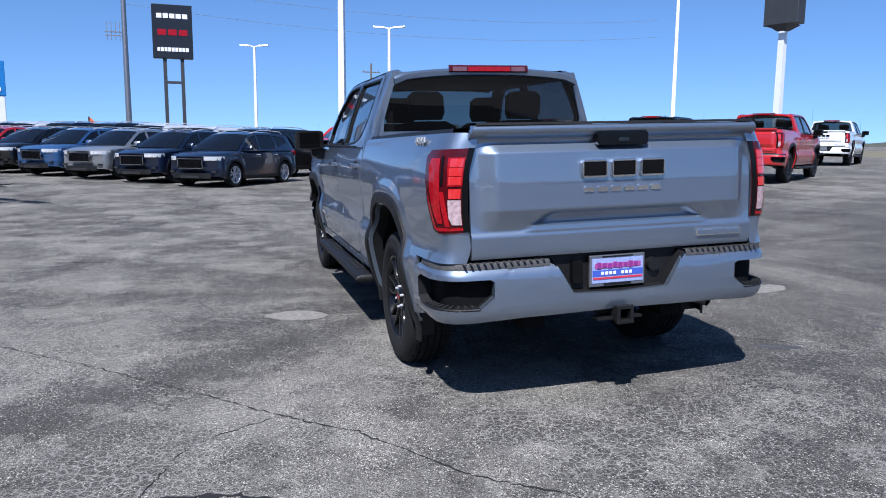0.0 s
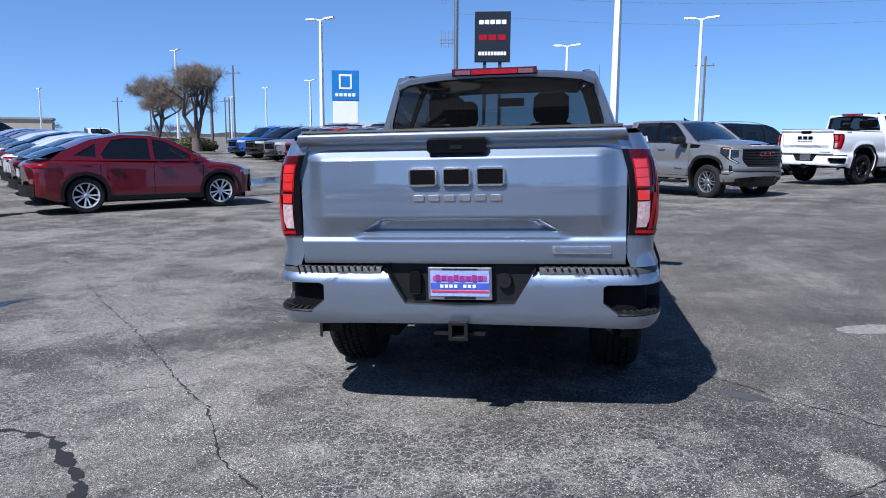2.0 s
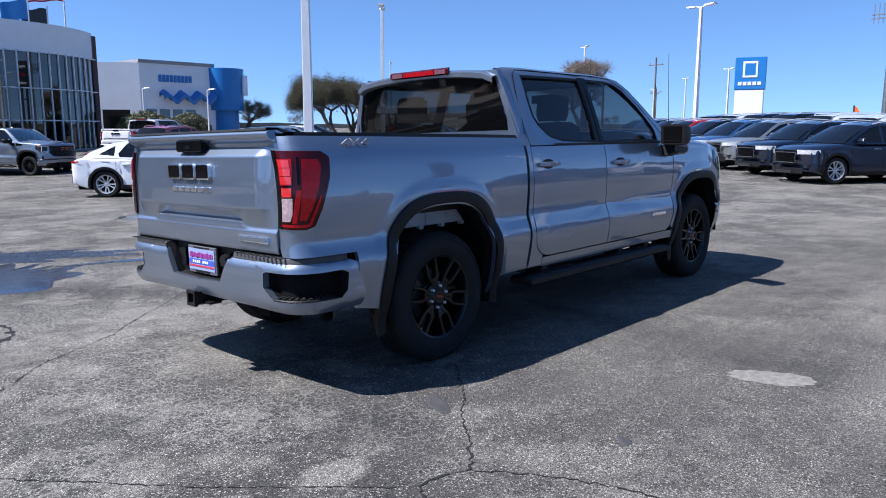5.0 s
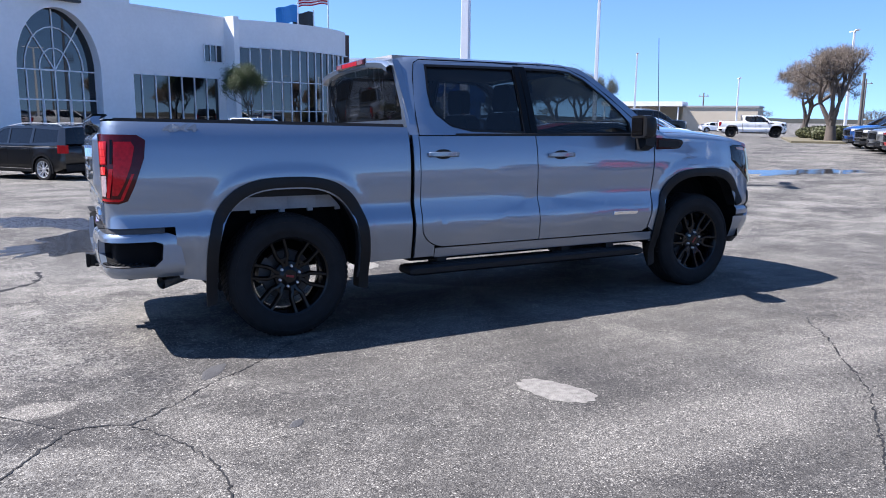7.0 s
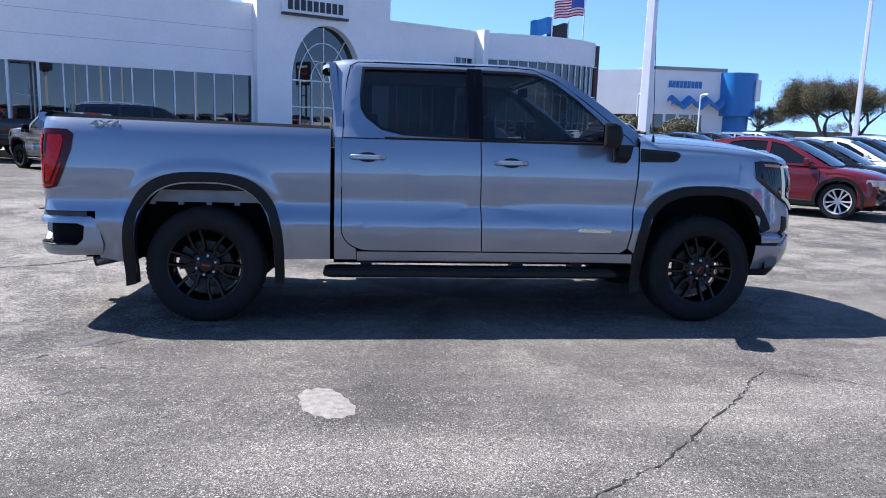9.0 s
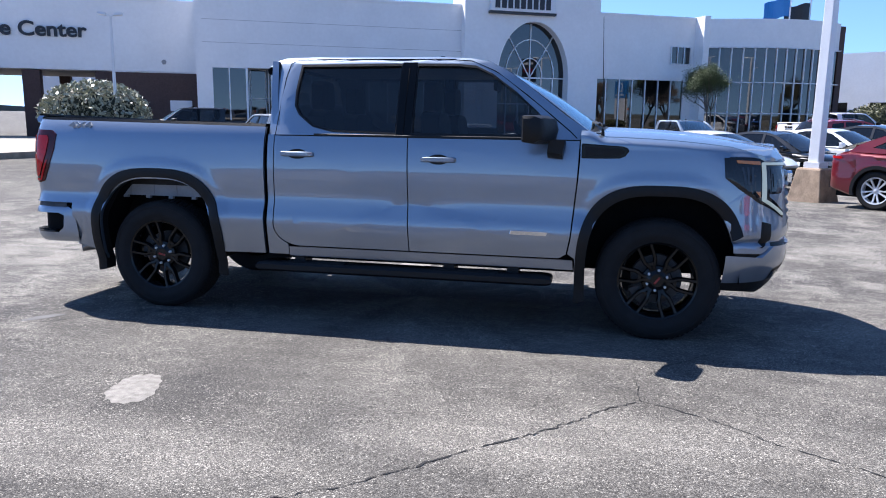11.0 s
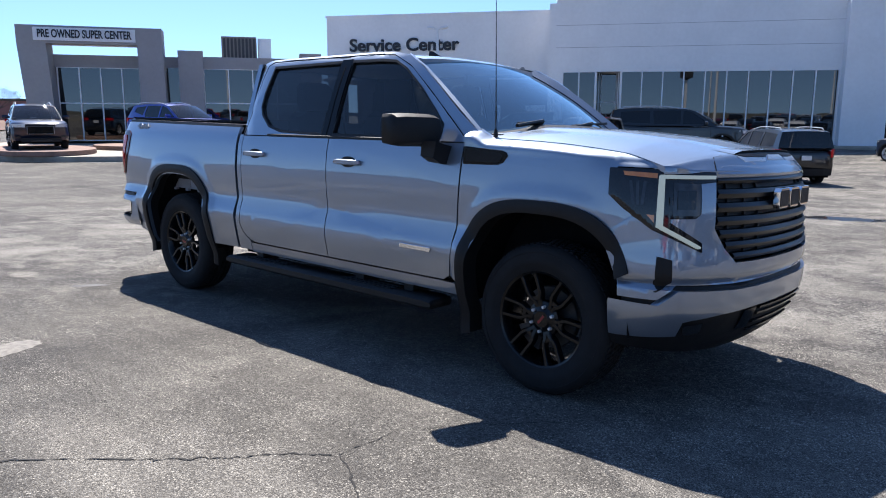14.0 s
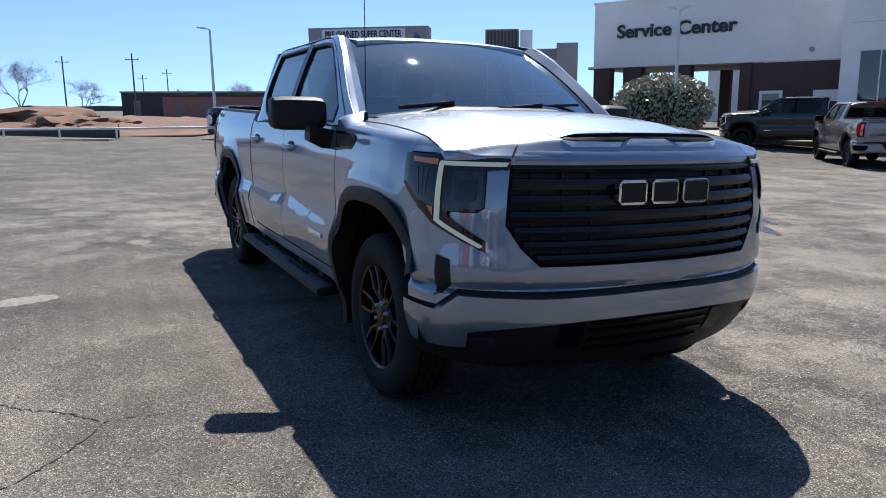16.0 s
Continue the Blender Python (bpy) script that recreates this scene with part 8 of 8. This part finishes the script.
def tree(x, y, h, spread, leaf, label, seed, density=1.0, bare=0.0, trunk=0.28, fill=1.0, twigs=False):
    rnd = random.Random(seed)
    tr = empty("tree", Matrix.Translation((x, y, lot_rise(x, y))), label, "tree")
    bm = bmesh.new()
    tips = []

    def limb(p, d, length, r, depth):
        q = p
        for k in range(3):
            d2 = (d + Vector((rnd.uniform(-0.3, 0.3), rnd.uniform(-0.3, 0.3), rnd.uniform(-0.08, 0.18)))).normalized()
            e = q + d2 * length / 3
            cyl(bm, q, e, r * (1 - 0.18 * k), r * (1 - 0.18 * (k + 1)), 6 if depth < 2 else 4, caps=False)
            q, d = e, d2
            if depth >= 2:
                tips.append(e)
        if depth < 4:
            for _ in range(3):
                nd = (d * 0.7 + Vector((rnd.uniform(-1, 1), rnd.uniform(-1, 1), rnd.uniform(-0.35, 0.5))) * 0.9).normalized()
                nd.x, nd.y = nd.x * spread, nd.y * spread
                limb(q, nd.normalized(), length * rnd.uniform(0.6, 0.78), r * 0.55, depth + 1)
        else:
            tips.append(q)
    for k in range(3):
        a = rnd.uniform(0, 6.28)
        limb(Vector((0, 0, h * 0.16)), Vector((math.cos(a) * 0.55 * spread, math.sin(a) * 0.55 * spread, 1)).normalized(), h * 0.32, trunk * 0.6, 0)
    cyl(bm, (0, 0, -0.1), (0, 0, h * 0.18), trunk, trunk * 0.75, 10)
    part("trunk", bm, BARK, tr, smooth=True)
    verts, faces = [], []
    for t in tips:
        if rnd.random() < bare:
            continue
        for _ in range(int(13 * density)):
            c = t + Vector((rnd.gauss(0, 0.21), rnd.gauss(0, 0.21), rnd.gauss(0, 0.20 * fill) - 0.12 * (fill - 1))) * (h / 6)
            a, b = Vector((rnd.uniform(-1, 1), rnd.uniform(-1, 1), rnd.uniform(-1, 1))).normalized(), Vector((rnd.uniform(-1, 1), rnd.uniform(-1, 1), rnd.uniform(-1, 1))).normalized()
            s = rnd.uniform(0.025, 0.06) * (h / 6)
            w = s * 0.6
            if twigs:
                # bare twigs: thin slivers that start at the branch
                a = (a + Vector((0, 0, 0.25))).normalized()
                s, w = rnd.uniform(0.16, 0.42) * (h / 6), rnd.uniform(0.004, 0.009)
                c = t + a * s
            i = len(verts)
            verts += [c - a * s, c + b * w, c + a * s, c - b * w]
            faces.append((i, i + 1, i + 2, i + 3))
    me = bpy.data.meshes.new("crown")
    me.from_pydata(verts, [], faces)
    me.materials.append(leaf)
    cr = new("crown", me)
    cr.parent = tr
    tagged(cr, kind="stuff")
    return tr


tree(29.9, 39.4, 5.4, 1.55, LEAF_TREE, "broad spreading tree with sparse olive-brown leaves", 3, 6.5, fill=1.8)
tree(33.4, 41.4, 4.6, 0.75, LEAF_TREE, "spreading tree with sparse olive-brown leaves", 8, 4.0, fill=1.8)
tree(42.5, 28.3, 4.9, 0.95, TWIG, "bare spreading tree with fine brown twigs", 5, 1.4, 0.0, twigs=True)
tree(36.9, 22.4, 5.0, 0.6, TWIG, "bare tree with a forked dark trunk", 11, 1.2, 0.1, 0.36, twigs=True)
tree(42.3, 70.4, 5.0, 1.4, LEAF_TREE, "spreading tree beside the blue tower", 14, 1.6)
tree(8.6, 45.0, 4.7, 0.6, LEAF_GREEN, "young green tree before the curved glass front", 21, 2.2, 0.0, 0.12)
for i, (x, y, h) in enumerate(((-134.5, -10.4, 10), (-144.7, -1.0, 7), (-122, 22, 6.5), (-116, 34, 6), (-126, 14, 5.5), (-110, 42, 6), (118, 52, 4), (124, 70, 4.3), (110, 66, 3.8), (130, 50, 4), (105, 110, 5), (90, 125, 5), (120, 96, 4.6), (135, 84, 4))):
    tree(x, y, h, 1.2, LEAF_TREE, "far thin tree, almost bare", 40 + i, 0.6, 0.5, 0.2)


def bush(x, y, rx, rz, label, seed, z=0.0, leaf=LEAF_BUSH):
    rnd = random.Random(seed)
    B = empty("bush", Matrix.Translation((x, y, ground_z(y, x))), label, "bush")
    verts, faces = [], []
    for _ in range(5200):
        d = Vector((rnd.gauss(0, 1), rnd.gauss(0, 1), rnd.gauss(0, 1))).normalized()
        d *= rnd.uniform(0.86, 1.03) + 0.06 * noise.noise(d * 4)
        c = Vector((d.x * rx, d.y * rx, z + rz + d.z * rz))
        if c.z < z + 0.12 * rz:
            continue
        a, b = Vector((rnd.uniform(-1, 1), rnd.uniform(-1, 1), rnd.uniform(-1, 1))).normalized(), Vector((rnd.uniform(-1, 1), rnd.uniform(-1, 1), rnd.uniform(-1, 1))).normalized()
        s = rnd.uniform(0.04, 0.10)
        i = len(verts)
        verts += [c - a * s, c + b * s * 0.7, c + a * s, c - b * s * 0.7]
        faces.append((i, i + 1, i + 2, i + 3))
    me = bpy.data.meshes.new("leaves")
    me.from_pydata(verts, [], faces)
    me.materials.append(leaf)
    ob = new("leaves", me)
    ob.parent = B
    tagged(ob, kind="stuff")
    # solid dark core, with the shade inside the bush put into its colour
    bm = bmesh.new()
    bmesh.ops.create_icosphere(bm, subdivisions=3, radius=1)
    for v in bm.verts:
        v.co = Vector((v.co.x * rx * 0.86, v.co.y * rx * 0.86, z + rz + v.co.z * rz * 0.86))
    part("crown_core", bm, mat("core_shade", (0.022, 0.026, 0.014), 0.9, 0, 0.4, 9) if "core_shade" not in bpy.data.materials else bpy.data.materials["core_shade"], B, smooth=True)
    bm = bmesh.new()
    for k in range(4):
        cyl(bm, (0.25 * math.cos(k * 1.6), 0.25 * math.sin(k * 1.6), -0.1), (0.5 * rx * math.cos(k * 1.6), 0.5 * rx * math.sin(k * 1.6), z + rz * 0.6), 0.06, 0.04, 6)
    part("stems", bm, BARK, B)


bush(19.0, 46.6, 1.9, 1.35, "round clipped hedge bush before the showroom", 1)
bush(26.4, 54.1, 1.8, 1.4, "round clipped hedge bush before the showroom", 2)
bush(-14.9, 16.1, 1.7, 1.1, "large rounded shrub with pale leaves and bare stems", 3, 0.6, LEAF_PALE)
bush(-26.1, 20.2, 0.75, 1.3, "cone-shaped clipped bush by the sales building", 4)
bush(42.6, 27.4, 1.3, 0.45, "low dark hedge under the bare trees", 5)
bush(38.6, 23.4, 1.4, 0.5, "low dark hedge under the bare trees", 6)

# ---- kerbs, islands, field ----


def slab(name, outline, z0, z1, material, label, category="kerb"):
    bm = bmesh.new()
    prism(bm, outline, z0, z1, "z")
    return tagged(part(name, bm, material, bevel=0.02), label, category, kind="structure")


slab("pavement_sales", [(-19.0, 11.6), (-21.0, 8.2), (-22.6, 6.0), (-24.6, 4.5), (-28.0, 3.3), (-31.5, 3.6), (-32.5, 5.0), (-44, 14), (-30, 30), (-16.0, 29)], -0.7, 0.12, CONCRETE, "pale concrete pavement with a raised kerb")
PAVERS = mat("red_paving", (0.22, 0.135, 0.105), 0.85, 0, 0.25, 3, 0.2, 20)


def oval(cx, cy, rx, ry, heading):
    return [(cx + rx * math.cos(a) * math.cos(radians(heading)) - ry * math.sin(a) * math.sin(radians(heading)), cy + rx * math.cos(a) * math.sin(radians(heading)) + ry * math.sin(a) * math.cos(radians(heading))) for a in [2 * math.pi * k / 32 for k in range(32)]]


slab("display_pad", oval(-25.3, 12.4, 3.9, 2.5, 40), 0.12, 0.296, PAVERS, "low red paved display pad under the blue crossover", "pavement")
slab("display_pad_second", oval(-26.0, 6.7, 3.4, 1.9, -12), 0.12, 0.296, PAVERS, "low red paved display pad under the navy crossover", "pavement")
slab("kerb_field", [(-34.0, -1.0), (-34.4, -0.8), (-52.0, -28.0), (-51.5, -28.3)], -0.1, 0.14, CONCRETE, "long concrete kerb at the edge of the lot")
slab("pavement_front", [(-17.5, 34.0), (-7.5, 39.0), (-2.5, 40.0), (4.2, 43.6), (11, 47.0), (19, 49), (24, 54), (0, 46), (-19.0, 36.5)], -0.7, 0.05, CONCRETE, "concrete pavement along the showroom")
slab("island_front", [(-15.4, 28.9), (-13.8, 26.6), (-19.0, 22.9), (-20.6, 25.2)], -0.8, ground_z(25.9, -17.2) + 0.14, CONCRETE, "narrow concrete kerb island")
slab("tree_island", [(35.6, 20.4), (45.2, 28.6), (43.4, 30.8), (33.8, 22.6)], 0.2, 0.50, GRASS, "planted island with a kerb", "ground")

bm = bmesh.new()
rnd = random.Random(4)
rows = []
for i in range(31):
    row = []
    for k in range(41):
        d, a = 4 + 2.2 * i, k / 40
        px, py = -36.5 - d * 0.85 - 18 * a, 2 + d * 0.42 - 34 * a
        edge = min(1, i / 2, (30 - i) / 3, k / 2, (40 - k) / 2)
        row.append((px, py, 0.03 + edge * (0.25 + 0.45 * noise.noise(Vector((px * 0.16, py * 0.16, 0))) + 0.9 * max(0, noise.noise(Vector((px * 0.07 + 5, py * 0.07, 1)))) + 0.30 * noise.noise(Vector((px * 0.6, py * 0.6, 3))))))
    rows.append(row)
loft(bm, rows)
tagged(part("dug_field", bm, DIRT, smooth=True), "dug-over red-brown soil field beyond the lot", "field", kind="structure")
for i, (x, y, h, w) in enumerate(((-62, -13, 1.9, 5.5), (-68, -18, 2.4, 6.5), (-58, -2, 1.1, 4.0), (-72, -6, 1.8, 6.0), (-60, -24, 1.6, 5))):
    bm = bmesh.new()
    bmesh.ops.create_icosphere(bm, subdivisions=4, radius=1)
    for v in bm.verts:
        f = 1 + 0.35 * noise.noise(v.co * 2.2 + Vector((i * 7, 0, 0))) + 0.12 * noise.noise(v.co * 7)
        v.co = Vector((v.co.x * w * f, v.co.y * w * f, max(-0.2, v.co.z * h * f)))
    ob = part("soil_mound", bm, DIRT, smooth=True)
    ob.location = (x, y, 0)
    tagged(ob, "rough heap of red-brown soil", "soil heap", "heaps of soil")
rail = empty("guard_rail", Matrix.Translation((0, 0, 0)), "low white pipe rail along the edge of the lot", "rail")
bm = bmesh.new()
cyl(bm, (-36.0, 5.0, 0.55), (-37.0, -0.5, 0.55), 0.06, seg=8)
cyl(bm, (-37.0, -0.5, 0.55), (-57.0, -30.0, 0.55), 0.06, seg=8)
part("pipe", bm, WHITE_METAL, rail, smooth=True)
for k in range(12):
    x, y = -37.0 - 20 * k / 11, -0.5 - 29.5 * k / 11
    bm = bmesh.new()
    cyl(bm, (x, y, -0.1), (x, y, 0.55), 0.05, seg=8)
    part("post", bm, WHITE_METAL, rail)
fence = empty("silt_fence", Matrix.Translation((0, 0, 0)), "low black silt fence before the field", "fence")
bm = bmesh.new()
loft(bm, [[(-38.6 - 20 * k / 30, -0.3 - 29.5 * k / 30, 0.0), (-38.6 - 20 * k / 30, -0.3 - 29.5 * k / 30, 0.55 + 0.06 * math.sin(k * 2.1))] for k in range(31)])
part("sheet", bm, DARK_STEEL, fence)
bm = bmesh.new()
for k in range(16):
    cyl(bm, (-38.7 - 20 * k / 15, -0.3 - 29.5 * k / 15, -0.1), (-38.7 - 20 * k / 15, -0.3 - 29.5 * k / 15, 0.75), 0.03, seg=5)
part("stakes", bm, WOOD_POLE, fence)

bm = bmesh.new()
loft(bm, [[(-2400 * math.cos(a), 2400 * math.sin(a), -5), (-2400 * math.cos(a), 2400 * math.sin(a), 14 + 10 * noise.noise(Vector((math.cos(a) * 30, math.sin(a) * 30, 0))))] for a in [2 * math.pi * k / 240 for k in range(241)]])
tagged(part("backdrop", bm, mat("far_woods", (0.10, 0.10, 0.085), 0.95, 0, 0.3, 0.02)), "far low line of woods on the horizon", "backdrop", kind="structure")
# open field past the lot
bm = bmesh.new()
loft(bm, [[(28.0, -60.0, 0.62), (90, -110, 0.7)], [(52.0, -18.0, 0.5), (150, -40, 0.7)]])
tagged(part("grass_field", bm, GRASS), "dry grass field beyond the lot", "field", kind="structure")
orange = empty("wind_dancer", Matrix.Translation((60.0, 12.2, 0.4)), "small orange flag on a pole", "flag")
part("pole", boxm(-0.04, 0.04, -0.04, 0.04, 0, 2.9), DARK_STEEL, orange)
bm = bmesh.new()
loft(bm, [[(0, 0, 2.4), (0, 0, 2.9)], [(0.06, -0.25, 2.36), (0.06, -0.25, 2.7)], [(0, -0.45, 2.3), (0, -0.45, 2.42)]])
part("cloth", bm, ORANGE, orange)

# ---- marks on the asphalt ----


def stain(name, cx, cy, rx, ry, heading, material, label, seed, rough=0.12, lift=0.004):
    rnd = random.Random(seed)
    n = 72
    ph = [rnd.uniform(0, 6.28) for _ in range(5)]
    out = []
    for k in range(n):
        a = 2 * math.pi * k / n
        f = 1 + rough * sum(math.sin((j + 2) * a + ph[j]) / (j + 1.2) for j in range(5)) + rough * 0.5 * math.sin(13 * a + ph[1])
        px, py = rx * f * math.cos(a), ry * f * math.sin(a)
        c, s = math.cos(radians(heading)), math.sin(radians(heading))
        x, y = cx + px * c - py * s, cy + px * s + py * c
        out.append((x, y))
    bm = bmesh.new()
    ctr = bm.verts.new((cx, cy, ground_z(cy, cx) + lift))
    rings = [[bm.verts.new((cx + (x - cx) * f, cy + (y - cy) * f, ground_z(cy + (y - cy) * f, cx + (x - cx) * f) + (lift if f < 1 else lift * 0.4))) for x, y in out] for f in (0.4, 0.75, 1.0)]
    for i in range(n):
        j = (i + 1) % n
        bm.faces.new((ctr, rings[0][i], rings[0][j]))
        for a, c in zip(rings, rings[1:]):
            bm.faces.new((a[i], c[i], c[j], a[j]))
    ob = part(name, bm, material, ground, label)
    return ob


PATCH = mat("pale_cement_patch", (0.20, 0.187, 0.165), 0.9, 0, 0.40, 26, 0.6, 90)
stain("cement_patch", -0.945, -2.70, 0.225, 0.135, -75, PATCH, "pale round cement patch", 1, 0.085)
stain("cement_patch", -0.42, 1.46, 0.25, 0.16, 60, PATCH, "pale round cement patch", 2, 0.08)
stain("oil_spot", -2.50, -1.50, 0.14, 0.055, 60, OIL, "small dark oil spot", 3, 0.09)
stain("oil_spot", -2.30, -2.50, 0.05, 0.03, 50, OIL, "small dark oil spot", 4, 0.09)
stain("wet_patch", -3.2, 6.5, 2.0, 0.6, 150, WET, "dark damp patch on the asphalt", 16, 0.35)
stain("puddle", -3.0, 4.45, 1.25, 0.6, 38, WATER, "shallow puddle on the asphalt", 6, 0.3)
stain("puddle", -1.35, 4.62, 0.8, 0.09, -12, WATER, "shallow puddle on the asphalt", 17, 0.3)
stain("puddle", 16.4, 9.2, 1.8, 1.15, -18, WATER, "shallow puddle on the asphalt", 7, 0.3)
stain("puddle", 1.2, 9.3, 1.0, 0.35, 40, WATER, "shallow puddle on the asphalt", 9, 0.3)
TAR = mat("dark_crack", (0.010, 0.010, 0.0105), 0.9, 0, 0.3, 30)


def crack(points, width, seed, material=TAR):
    rnd = random.Random(seed)
    pts = []
    for (xa, ya), (xb, yb) in zip(points, points[1:]):
        n = max(2, int(math.hypot(xb - xa, yb - ya) / 0.028))
        for k in range(n):
            u = k / n
            pts.append((xa + (xb - xa) * u + rnd.gauss(0, 0.007), ya + (yb - ya) * u + rnd.gauss(0, 0.007)))
    rows = []
    for i, (x, y) in enumerate(pts):
        a, c = pts[max(0, i - 1)], pts[min(len(pts) - 1, i + 1)]
        d = Vector((c[0] - a[0], c[1] - a[1])).normalized()
        w = width * rnd.choice((0.25, 0.6, 1.0, 1.5))
        rows.append([(x - d.y * w, y + d.x * w, ground_z(y + d.x * w, x) + 0.003), (x + d.y * w, y - d.x * w, ground_z(y - d.x * w, x) + 0.003)])
    bm = bmesh.new()
    loft(bm, rows)
    return part("crack", bm, material, ground)

crack([(-0.6, -4.3), (0.3, -3.65), (0.54, -3.47), (0.73, -3.27), (0.95, -3.03), (1.19, -2.81), (1.34, -2.64), (1.5, -2.43), (1.7, -2.23)], 0.0048, 1)
crack([(1.7, -2.23), (1.71, -2.06), (1.70, -1.84), (1.92, -1.55), (2.3, -1.1)], 0.0030, 2)
crack([(1.7, -2.23), (1.90, -2.32), (2.10, -2.46), (2.25, -2.62), (2.8, -3.0)], 0.0030, 3)
crack([(-4.6, -3.3), (-3.9, -2.9), (-3.51, -2.52), (-3.38, -2.29), (-3.26, -2.1), (-3.12, -2.1), (-2.99, -2.15), (-2.77, -1.95), (-2.56, -1.71), (-2.3, -1.51), (-1.9, -1.1)], 0.0052, 4)
crack([(-2.99, -2.17), (-2.86, -2.39), (-2.74, -2.69), (-2.71, -2.92), (-2.74, -3.2), (-2.6, -4.0)], 0.0039, 5)
crack([(-3.47, 2.6), (-3.44, 2.23), (-3.49, 2.0), (-3.69, 1.77), (-3.95, 1.5), (-4.6, 1.2)], 0.026, 6)
crack([(0.4, 4.6), (-0.76, 3.51), (-1.44, 2.84), (-2.12, 2.21), (-2.65, 1.76), (-2.99, 1.42), (-3.35, 1.19), (-3.6, 1.05), (-4.2, 0.4)], 0.0039, 7)
crack([(-2.65, 1.76), (-2.9, 2.2), (-3.47, 2.4)], 0.0026, 8)
crack([(-6.0, 1.6), (-4.44, 0.47), (-4.51, -0.48), (-3.81, -1.45), (-3.3, -2.05)], 0.0030, 9)
crack([(2.8, -3.0), (3.6, -2.9), (4.6, -2.2), (5.2, -0.8), (6.5, 0.4)], 0.0030, 10)
crack([(6.5, 0.4), (7.2, 3.0), (9.5, 4.4), (12, 4.2), (15, 6.0)], 0.0061, 11)
crack([(-6.0, 6.6), (-3.2, 7.4), (0.0, 6.2), (3.0, 7.0), (6.0, 5.4)], 0.0061, 12)
crack([(-14.0, 2.5), (-10.0, 5.0), (-7.0, 4.4), (-6.0, 6.6), (-8.0, 10.0)], 0.0061, 13)
